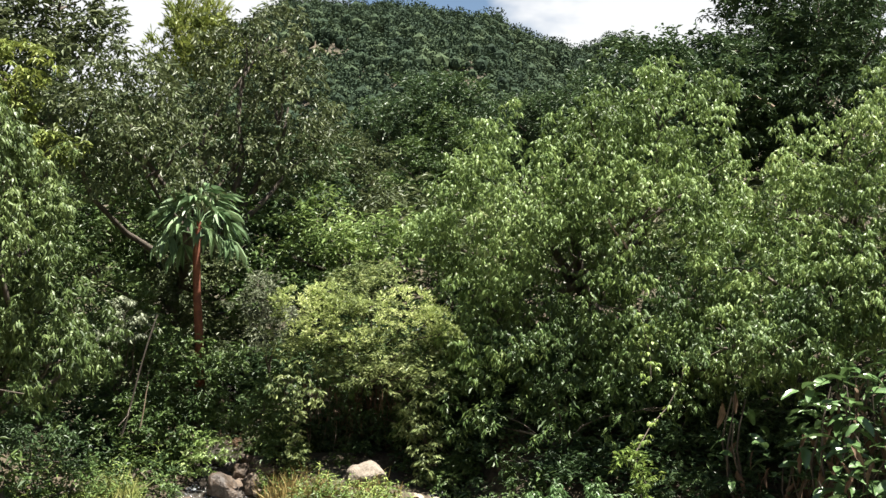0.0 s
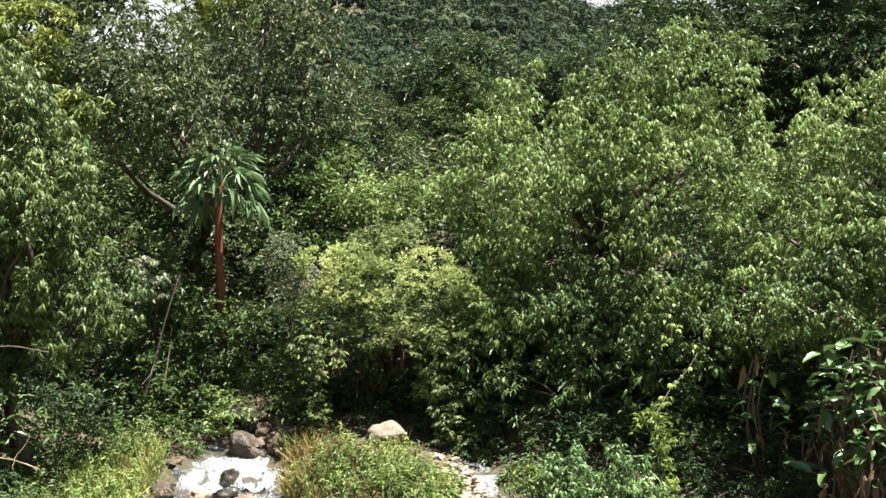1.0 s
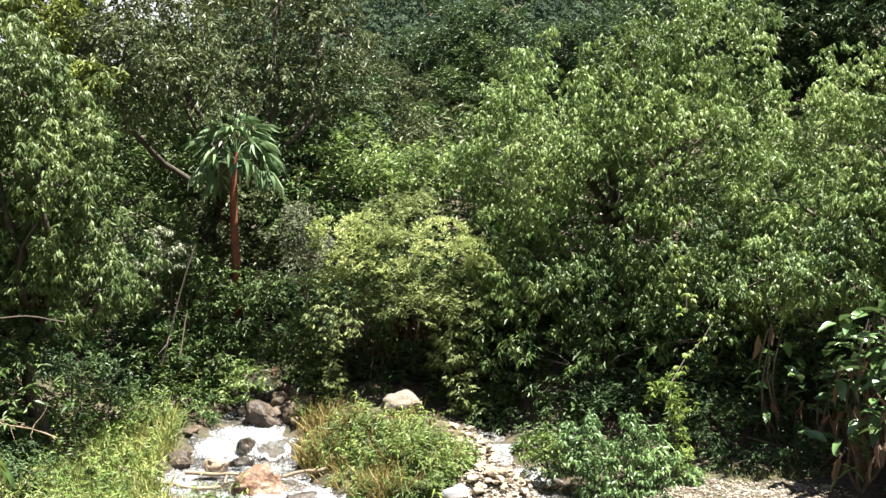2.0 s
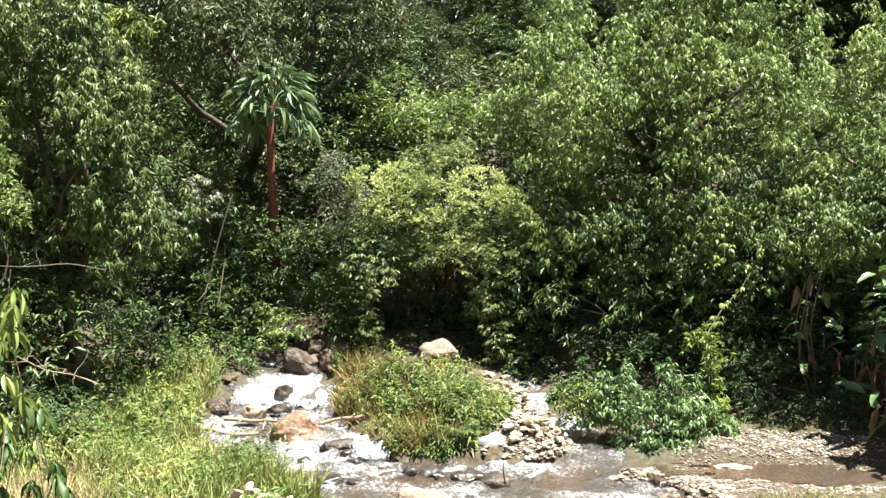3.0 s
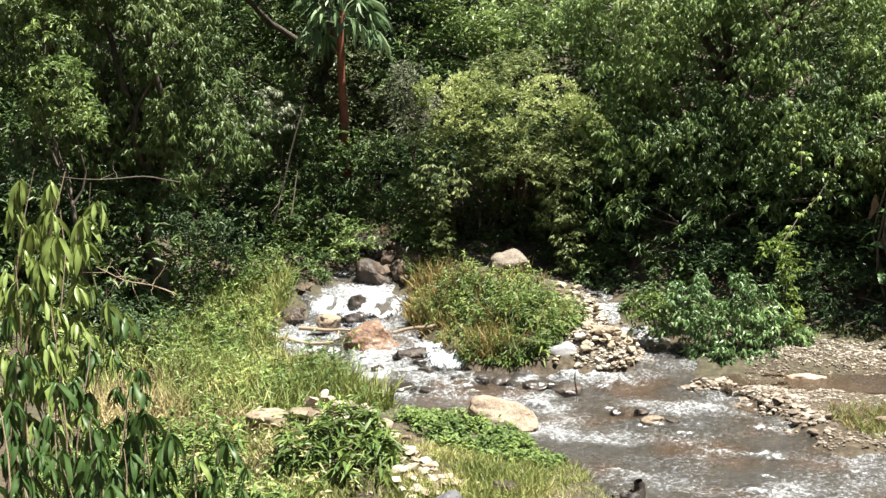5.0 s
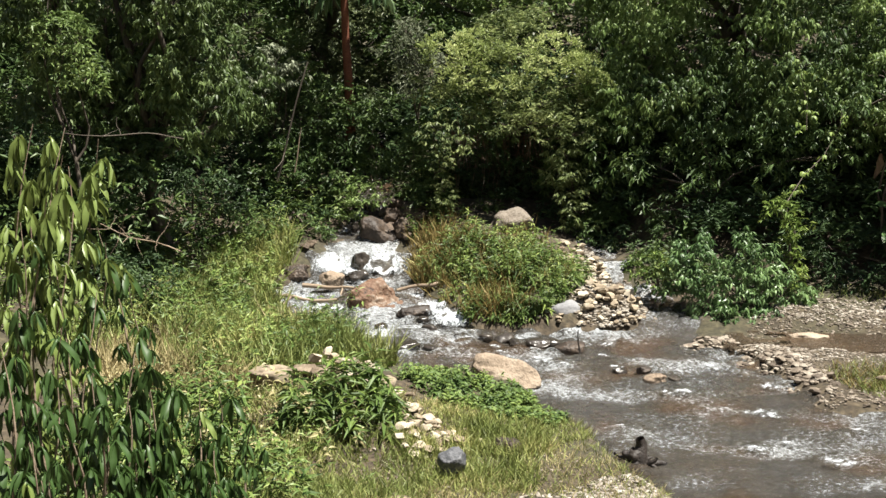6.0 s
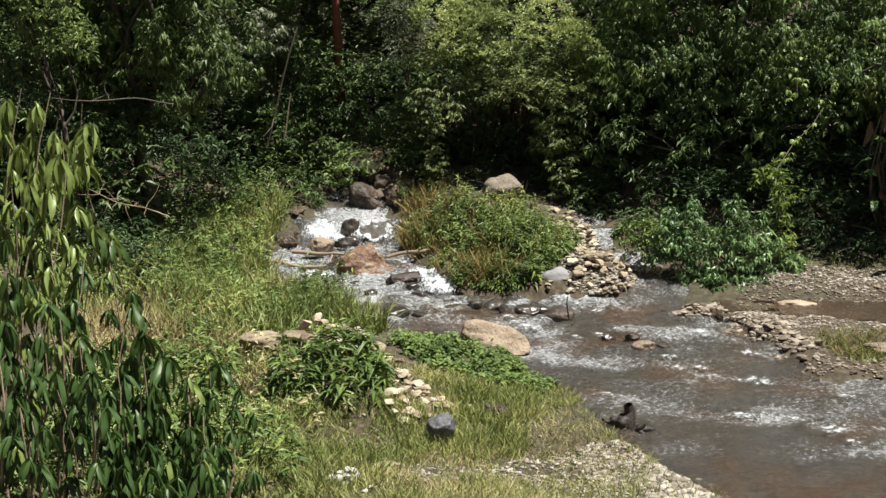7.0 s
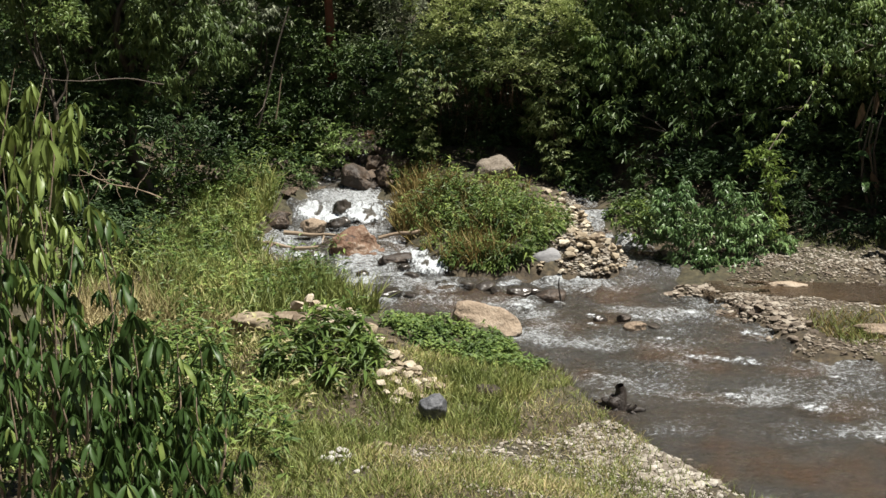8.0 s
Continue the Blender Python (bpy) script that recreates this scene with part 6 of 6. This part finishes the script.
for k, (x, y, s) in enumerate([(-1.75, 20.05, 0.24), (-1.4, 19.95, 0.28), (-1.2, 19.75, 0.2), (-2.75, 20.5, 0.26), (-2.6, 19.3, 0.2), (-0.55, 19.75, 0.22), (-3.6, 20.6, 0.2), (0.5, 18.3, 0.18), (1.3, 17.9, 0.16), (-2.2, 20.2, 0.16), (-2.9, 20.9, 0.2), (-4.7, 21.2, 0.2)]):
    rock("small wet dark stone breaking the water", x, y, s * 1.2, s, s * 0.8, STONE_WET, 1030 + k, 40 * k, 0, 0.3, wl_at(y) - 0.01, "stones in the stream", 3)
rock("blue-grey angular stone standing in the grass", -1.43, 12.66, 0.30, 0.28, 0.40, STONE_SLATE, 1057, 20, 10, 0.12, rough=0.06, facets=16)
rock("dark brown stone in the grass", -0.94, 13.77, 0.32, 0.24, 0.2, STONE_BROWN, 1051, 0, 0, 0.2)
rock("flat pale stone in the short grass", -1.86, 11.73, 0.22, 0.16, 0.07, STONE_TAN, 1052, 10, 0, 0.2)
rock("long flat pale stone on the gravel bar", 3.69, 20.37, 0.58, 0.32, 0.14, STONE_TAN, 1053, 0, 0, 0.2)
rock("pale slab of stone on the hump", -4.15, 15.4, 0.75, 0.42, 0.24, STONE_PALE, 1054, 22, 6, 0.0)
rock("pale stone at the foot of the bank", -6.54, 21.92, 0.4, 0.3, 0.16, STONE_TAN, 1055, 0, 0, 0.2)
rock("pale flat stone at the end of the gravel bar", 4.41, 17.40, 0.6, 0.3, 0.16, STONE_TAN, 1056, 0, 0, 0.2)

for k, (x, y, z, w, h) in enumerate([(-3.86, 25.0, 1.07, 0.46, 0.42), (-3.48, 24.9, 0.98, 0.40, 0.36), (-4.2, 25.45, 1.22, 0.44, 0.44), (-3.28, 24.7, 0.84, 0.36, 0.3), (-3.83, 25.5, 1.3, 0.40, 0.40), (-3.6, 25.3, 1.25, 0.34, 0.3)]):
    rock_at("brown broken rock jumbled above the rapids", x, y, z, w, w * 0.85, h, STONE_JUMBLE, 1070 + k, 47 * k, 8, "rocks at the head of the rapids", rough=0.14, facets=16)
for k, (x, y, w, h, turn) in enumerate([(-3.42, 15.25, 0.36, 0.16, 10), (-3.12, 15.2, 0.32, 0.15, -20), (-2.95, 15.05, 0.34, 0.18, 35), (-2.7, 14.85, 0.26, 0.18, 0), (-2.5, 14.6, 0.28, 0.2, 60), (-3.7, 15.35, 0.34, 0.14, -8)]):
    rock("flat pale stone lying along the grassy rise", x, y, w, w * 0.7, h, STONE_PALE, 1080 + k, turn, 8, 0.0, None, "stones of the bank pile", rough=0.05, facets=16)

LOOSE = []
for q in range(10):
    V, F = stone_mesh(1100 + q, 3, 15, 0.035, 0.17, 0.40)
    LOOSE.append((V, F))


def loose_stones(label, group, seed, spots, mat):
    """Single loose stones, each its own thing."""
    rng = np.random.RandomState(seed)
    kinds = []
    for q in range(6):
        V, F = LOOSE[(seed + q) % 10]
        kinds.append(mesh_of("stone", V * np.array((1, rng.uniform(0.6, 0.9), rng.uniform(0.32, 0.6))), F, mat, False))
    for n, cx, cy, rx, ry, s0, s1, lift in spots:
        for _ in range(n):
            a, r = rng.uniform(0, 6.28), math.sqrt(rng.random())
            x, y, s = cx + rx * r * math.cos(a), cy + ry * r * math.sin(a), rng.uniform(s0, s1)
            ob = tagged(new("stone", kinds[rng.randint(6)]), label, "stone", group)
            z = max(ground_z(x, y), wl_at(y) - 0.03)
            ob.matrix_basis = pose(x, y, z + s * 0.14 + lift * rng.random(), rng.uniform(-14, 14), rng.uniform(-14, 14), rng.uniform(0, 360)) @ Matrix.Scale(s, 4)


loose_stones("loose pale tan stone in a heap beside the grassy mound", "stones of the mound heap", 501, [(64, 0.38, 21.5, 0.58, 0.62, 0.12, 0.34, 0.12), (44, 0.10, 22.7, 0.34, 0.9, 0.12, 0.30, 0.08), (22, 0.1, 20.85, 1.0, 0.14, 0.10, 0.24, 0.0), (26, -0.35, 23.6, 0.22, 0.75, 0.14, 0.30, 0.05), (10, 0.95, 21.0, 0.25, 0.3, 0.10, 0.22, 0.0)], STONE_PALE)
loose_stones("loose weathered stone on the gravel bar", "stones of the gravel bar", 502, [(20, 2.0, 19.9, 0.45, 0.35, 0.08, 0.24, 0.02), (26, 2.75, 18.9, 0.5, 0.45, 0.08, 0.26, 0.03), (20, 3.25, 17.7, 0.35, 0.7, 0.08, 0.24, 0.02), (8, 4.4, 20.6, 1.4, 0.6, 0.06, 0.18, 0.0), (4, 4.2, 16.6, 0.9, 0.25, 0.06, 0.18, 0.0)], PEBBLE)
loose_stones("pale stone of a loose pile on the hump", "stones of the bank pile", 503, [(22, -1.90, 13.50, 0.30, 0.50, 0.14, 0.30, 0.10), (9, -1.68, 13.85, 0.24, 0.25, 0.16, 0.26, 0.04), (5, -2.0, 13.9, 0.25, 0.3, 0.20, 0.32, 0.06), (5, -2.15, 14.1, 0.2, 0.3, 0.14, 0.26, 0.08), (5, -2.55, 14.9, 0.2, 0.5, 0.14, 0.26, 0.12), (9, -3.0, 15.55, 0.28, 0.16, 0.2, 0.36, 0.10), (9, -3.55, 15.75, 0.35, 0.16, 0.2, 0.38, 0.12), (5, -2.6, 15.2, 0.2, 0.3, 0.16, 0.28, 0.06), (6, -1.35, 13.94, 0.45, 0.25, 0.08, 0.18, 0.0), (4, -3.99, 13.23, 0.3, 0.4, 0.12, 0.22, 0.03), (5, -1.95, 11.9, 0.3, 0.25, 0.07, 0.16, 0.0)], STONE_PALE)
loose_stones("dark brown broken rock at the head of the rapids", "rocks at the head of the rapids", 505, [(15, -4.0, 25.6, 0.5, 0.6, 0.35, 0.65, 0.2), (7, -4.9, 26.6, 0.6, 0.4, 0.25, 0.5, 0.05), (6, -5.7, 23.6, 0.15, 0.6, 0.2, 0.4, 0.0), (8, -3.9, 25.0, 0.35, 0.3, 0.25, 0.5, 0.15)], STONE_JUMBLE)
loose_stones("white stone fragment lying in the grass", "white fragments", 504, [(12, -2.18, 10.85, 0.16, 0.12, 0.11, 0.20, 0.08), (3, -2.05, 10.7, 0.2, 0.2, 0.06, 0.1, 0.0)], WHITE_RUBBLE)


def gravel(name, label, seed, patches, mat):
    rng = np.random.RandomState(seed)
    P, S = [], []
    for n, cx, cy, rx, ry, s0, s1 in patches:
        a, r = rng.uniform(0, 6.28, n), np.sqrt(rng.random(n))
        x, y = cx + rx * r * np.cos(a), cy + ry * r * np.sin(a)
        P.append(np.stack([x, y, land(x, y)], 1))
        S.append(rng.uniform(s0, s1, n) * rng.uniform(0.6, 1, n))
    P, S = np.concatenate(P), np.concatenate(S)
    bm = bmesh.new()
    bmesh.ops.create_icosphere(bm, subdivisions=1, radius=0.5)
    V0 = np.array([tuple(v.co) for v in bm.verts])
    F0 = np.array([[v.index for v in f.verts] for f in bm.faces])
    bm.free()
    n = len(P)
    ang = rng.uniform(0, 6.28, n)
    V = V0[None] * rng.uniform(0.7, 1.25, (n, len(V0), 1)) * np.stack([S * 1.2, S * 0.85, S * 0.55], 1)[:, None]
    x = V[..., 0] * np.cos(ang)[:, None] - V[..., 1] * np.sin(ang)[:, None]
    y = V[..., 0] * np.sin(ang)[:, None] + V[..., 1] * np.cos(ang)[:, None]
    V = np.stack([x, y, V[..., 2]], -1) + P[:, None] + np.array((0, 0, 0.12)) * S[:, None, None]
    F = F0[None] + (np.arange(n) * len(V0))[:, None, None]
    tagged(put(name, mesh_of(name, V.reshape(-1, 3), F.reshape(-1, 3), mat)), label, "gravel", kind="stuff")


gravel("gravel", "grey and tan gravel along the stream bed and banks", 510, [(60, 2.0, 19.9, 0.45, 0.35, 0.08, 0.2), (70, 2.75, 18.9, 0.5, 0.45, 0.08, 0.22), (60, 3.25, 17.7, 0.35, 0.7, 0.08, 0.2), (1100, 2.7, 18.9, 0.8, 1.4, 0.03, 0.07), (1300, 4.6, 21.0, 1.9, 0.9, 0.025, 0.07), (500, 4.2, 18.9, 1.4, 0.6, 0.025, 0.06), (700, 2.6, 19.0, 0.9, 1.5, 0.03, 0.09), (700, 4.4, 20.6, 1.7, 0.9, 0.03, 0.08), (600, 4.4, 16.8, 1.6, 0.4, 0.03, 0.08), (900, 0.3, 22.0, 0.8, 1.5, 0.04, 0.1), (500, -1.4, 13.2, 1.4, 1.0, 0.02, 0.06), (600, 0.6, 18.5, 2.2, 2.2, 0.05, 0.14), (600, -4.6, 22.6, 0.8, 1.6, 0.06, 0.16)], PEBBLE)
gravel("shingle", "pale dry shingle beside the near water", 511, [(1800, -0.5, 11.2, 1.7, 0.8, 0.02, 0.055), (700, 0.5, 12.6, 0.5, 0.7, 0.03, 0.09), (900, 0.4, 21.5, 0.7, 0.75, 0.04, 0.11), (700, 0.0, 22.9, 0.45, 1.3, 0.04, 0.11), (1500, 0.5, 11.8, 1.3, 1.1, 0.025, 0.08), (500, 1.15, 12.1, 0.5, 0.7, 0.06, 0.14), (1000, 2.6, 10.3, 1.6, 0.9, 0.03, 0.1), (900, -0.2, 11.2, 1.6, 1.0, 0.02, 0.06), (700, 4.6, 21.3, 1.6, 0.5, 0.03, 0.09), (400, 3.3, 19.4, 0.8, 0.7, 0.03, 0.09), (250, 5.0, 18.9, 1.2, 0.4, 0.03, 0.08)], PEBBLE_DRY)


# ---- driftwood and dead branches ----
def branch(name, label, a, b, r0, r1, mat, seed, twigs=0, wobble=0.05, category="branch"):
    rng = np.random.RandomState(seed)
    o = np.array(a)
    path = bent(rng, (0, 0, 0), np.array(b) - o, 9, wobble)
    v, f = tube(path, np.linspace(r0, r1, 9) * rng.uniform(0.85, 1.15, 9), 8)
    ob = new(name, mesh_of(name, v, f, mat, True))
    ob.location = a
    for _ in range(twigs):
        k = rng.randint(2, 8)
        q = np.array(path[k])
        e = q + ball_points(rng, 1)[0] * np.linalg.norm(np.array(b) - o) * rng.uniform(0.15, 0.4)
        v, f = tube(bent(rng, q, e, 5, 0.1), np.linspace(r1 * 0.8, r1 * 0.3, 5), 8)
        put("twig", mesh_of("twig", v, f, mat, True), ob)
    return tagged(ob, label, category)


branch("driftwood_log", "pale driftwood log lodged among the rapids", (-5.35, 22.0, 0.42), (-4.35, 21.95, 0.40), 0.045, 0.025, DEADWOOD, 601, 1, 0.10, category="log")
branch("driftwood_log", "brown driftwood log caught at the stream's edge", (-5.85, 21.55, 0.26), (-4.55, 21.35, 0.30), 0.04, 0.03, DEADWOOD, 602, 1, 0.12, category="log")
branch("driftwood_log", "bleached driftwood log at the foot of the mound", (-3.55, 22.0, 0.36), (-2.75, 22.1, 0.50), 0.03, 0.04, DEADWOOD, 603, 0, 0.10, category="log")
branch("upright_twig", "thin dark twig standing in the water", (-0.12, 19.0, -0.1), (-0.15, 19.0, 0.42), 0.018, 0.008, WETWOOD, 604, 0, category="twig")
branch("leaning_stem", "pale bare stem leaning against the shrubs", (-6.58, 25.0, 2.02), (-5.93, 25.3, 4.52), 0.024, 0.014, BARK, 605, 1, 0.012)
branch("leaning_stem", "thin pale dead stem in the shade", (-6.20, 25.0, 2.20), (-6.05, 25.1, 3.15), 0.016, 0.010, DEADWOOD, 606, 0, 0.02)
branch("dead_branch", "bare grey branch sticking out of the thicket", (-6.52, 19.00, 3.41), (-7.87, 17.50, 3.61), 0.012, 0.006, BARK, 607, 2, 0.08)
branch("dead_branch", "tangle of bare grey twigs over the bank", (-6.48, 18.50, 1.66), (-7.59, 18.00, 2.17), 0.012, 0.006, DEADWOOD, 608, 12, 0.10)
branch("dead_branch", "bare dead limb in the tall dark tree", (-6.14, 31.50, 7.58), (-5.65, 31.20, 8.50), 0.07, 0.03, DEADWOOD, 609, 3, 0.05)
branch("dead_branch", "thin pale branch in the large crown", (3.73, 24.60, 5.87), (3.36, 24.80, 6.51), 0.03, 0.015, DEADWOOD, 610, 2, 0.05)
branch("dead_branch", "pale bare twigs in the tall crown", (9.70, 35.50, 10.40), (9.07, 35.60, 10.83), 0.05, 0.02, DEADWOOD, 611, 4, 0.05)


def snag():
    rng = np.random.RandomState(620)
    top = tagged(new("driftwood_stump"), "dark wet driftwood stump stranded in the stream", "stump")
    top.location = (0.64, 14.1, -0.12)
    V, F = stone_mesh(621, 4, 12, 0.5, 0.2, 0.45)
    put("body", mesh_of("body", V * np.array((0.42, 0.28, 0.34)) + np.array((0, 0, 0.1)), F, WETWOOD, True), top)
    for a, b, r in (((0.02, 0, 0.10), (0.0, 0.02, 0.40), 0.11), ((-0.1, 0, 0.12), (-0.3, -0.02, 0.22), 0.03), ((0.12, 0, 0.1), (0.32, 0, 0.1), 0.05), ((0.0, 0.02, 0.14), (-0.08, 0.05, 0.28), 0.04), ((0.1, -0.05, 0.1), (0.2, -0.1, 0.2), 0.035)):
        v, f = tube(bent(rng, a, b, 6, 0.12), np.linspace(r, r * 0.5, 6), 8)
        put("root", mesh_of("root", v, f, WETWOOD, True), top)


snag()


# ---- white water ----
FOAMS = []


def foam_piece(label, x, y, w, l, seed, height=0.03, group="foam on the stream", turn=0.0):
    """A lumpy oval sheet of broken white water; its own y axis lies along the flow."""
    z0 = float(water_level(y)) - 0.02
    n = 26
    u, v = np.meshgrid(np.linspace(-0.5, 0.5, n) * w, np.linspace(-0.5, 0.5, n) * l)
    u, v = u.ravel(), v.ravel()
    ca, sa = math.cos(radians(turn)), math.sin(radians(turn))
    wy = y + u * sa + v * ca
    z = water_level(wy) - 0.02 - z0 + 0.045 + height * (vnoise(u * 9 + seed, v * 6) * 1.6 + vnoise(u * 22, v * 17 + seed) * 1.1)
    f = grid_faces(n, n)
    f = f[(np.hypot(u / w, v / l)[f] < 0.5).all(1)]
    used = np.unique(f)
    remap = np.zeros(len(u), np.int32)
    remap[used] = np.arange(len(used))
    ob = new("foam_patch", mesh_of("foam_patch", np.stack([u, v, z], 1)[used], remap[f], FOAM if height > 0.055 else FOAM_MID if height > 0.035 else FOAM_THIN, True))
    ob.matrix_basis = pose(x, y, z0, 0, 0, turn)
    return tagged(ob, label, "foam", group)


FALLS = [  # white water that stands in one place: x, y, width, length, height
    (-5.1, 23.42, 0.90, 0.62, 0.07), (-4.05, 23.42, 1.05, 0.62, 0.07), (-4.6, 23.3, 0.6, 0.5, 0.06), (-5.05, 24.3, 0.4, 1.0, 0.05), (-5.15, 25.2, 0.38, 0.9, 0.05), (-4.75, 26.75, 0.9, 0.6, 0.05),
    (-5.2, 22.45, 0.9, 0.7, 0.04), (-4.0, 22.55, 1.0, 0.7, 0.05), (-5.25, 21.75, 0.9, 0.55, 0.04), (-4.75, 21.05, 0.9, 0.6, 0.06), (-3.95, 20.85, 0.7, 0.6, 0.04),
    (-2.85, 21.4, 0.6, 0.7, 0.07), (-2.4, 20.95, 0.95, 0.75, 0.07), (-3.3, 21.9, 0.7, 0.5, 0.04), (0.95, 22.7, 0.34, 0.9, 0.04), (1.3, 21.9, 0.6, 0.6, 0.03),
    (-3.6, 20.05, 1.2, 1.0, 0.045), (-3.1, 18.95, 1.1, 1.1, 0.04), (-2.1, 19.7, 1.2, 0.9, 0.04), (-1.0, 20.1, 1.0, 0.6, 0.038), (-4.6, 21.9, 0.6, 0.7, 0.05), (-4.4, 22.75, 1.4, 0.7, 0.05), (-3.0, 20.5, 0.9, 0.7, 0.045), (-5.0, 20.95, 0.8, 0.6, 0.045), (0.3, 19.75, 1.3, 0.7, 0.025), (-2.0, 18.55, 1.0, 0.8, 0.02), (-0.8, 18.6, 1.1, 1.0, 0.02),
    (1.35, 19.2, 1.0, 0.8, 0.025), (0.4, 18.3, 1.0, 0.9, 0.02), (2.6, 17.5, 0.8, 1.3, 0.03), (1.9, 18.5, 0.9, 0.8, 0.025), (-0.1, 17.0, 1.0, 0.9, 0.02), (1.4, 17.1, 1.1, 0.9, 0.02), (0.9, 16.1, 1.1, 0.8, 0.025), (2.4, 16.1, 0.9, 1.0, 0.025),
    (2.1, 14.65, 0.55, 0.4, 0.03), (3.5, 15.5, 1.0, 0.8, 0.025), (1.4, 15.1, 0.9, 0.8, 0.02), (3.0, 14.3, 1.0, 0.7, 0.02), (1.15, 13.9, 0.8, 0.6, 0.015), (0.4, 15.3, 0.7, 0.7, 0.015), (2.3, 13.2, 0.9, 0.7, 0.015), (4.2, 14.2, 1.0, 0.8, 0.02), (3.4, 12.7, 0.9, 0.7, 0.015),
]
for k, (x, y, w, l, h) in enumerate(FALLS):
    if h < 0.03 and k % 2:
        continue
    turn = 0.0 if y > 20.7 else 20.0 + 37.0 * ((k * 7) % 5) / 4
    grow = 1.1 if h > 0.035 else 0.6 + 0.2 * (k % 4)
    FOAMS.append((foam_piece("bright white water breaking over stones" if h > 0.035 else "thin white foam on rippled water", x, y, w * grow, l * grow, 700 + k, h, turn=turn), 0.03 + 0.015 * (k % 3), k, turn))

# stream line that drifting foam follows
COURSE = np.array([(-4.0, 20.7), (-3.2, 19.9), (-1.8, 19.3), (-0.2, 18.6), (1.0, 17.5), (2.0, 16.2), (2.9, 14.8), (4.0, 13.2), (5.4, 11.6), (7.5, 9.8)])
COURSE_AT = np.concatenate([[0], np.cumsum(np.hypot(*np.diff(COURSE, axis=0).T))])
DRIFT = []
for k in range(9):
    rng = np.random.RandomState(800 + k)
    s0, side = rng.uniform(0, 7.0), rng.uniform(-0.55, 0.55)
    DRIFT.append((foam_piece("small drifting fleck of white foam", 0, 18, 0.4, 0.45, 820 + k, 0.012, "drifting foam"), s0, side, rng.uniform(0.35, 0.6), rng.uniform(-20, 20)))


# ---- what moves: standing waves pulse, foam drifts downstream, near stems sway ----
def motions():
    for ob, reach, k, turn in FOAMS:
        x, y, z = ob.location
        rows = []
        for i in range(33):
            t = i * 0.25
            a = 2 * math.pi * t * (0.9 + 0.13 * (k % 5)) + k * 1.7
            rows.append((t, pose(x + reach * math.sin(a), y + reach * 0.8 * math.sin(a * 1.37 + 1), z + 0.012 * math.sin(a * 0.8 + k), 0, 0, turn + 5 * math.sin(a * 0.6))))
        walk(ob, rows)
    for ob, s0, side, speed, spin in DRIFT:
        rows = []
        for i in range(17):
            t = i * 0.5
            s = s0 + speed * t
            x, y = np.interp(s, COURSE_AT, COURSE[:, 0]) + side * 0.6, np.interp(s, COURSE_AT, COURSE[:, 1]) + side * 0.8
            rows.append((t, pose(x, y, float(water_level(y)) - 0.01, 0, 0, 38 + spin * 0.4 * math.sin(t))))
        walk(ob, rows)
    for ob, k in SWAYING:
        x, y, z = ob.location
        walk(ob, [(i * 0.5, pose(x, y, z, 0.5 * math.sin(i * 0.9 + k), 0.6 * math.sin(i * 0.7 + k * 2.1), 0)) for i in range(17)])


motions()
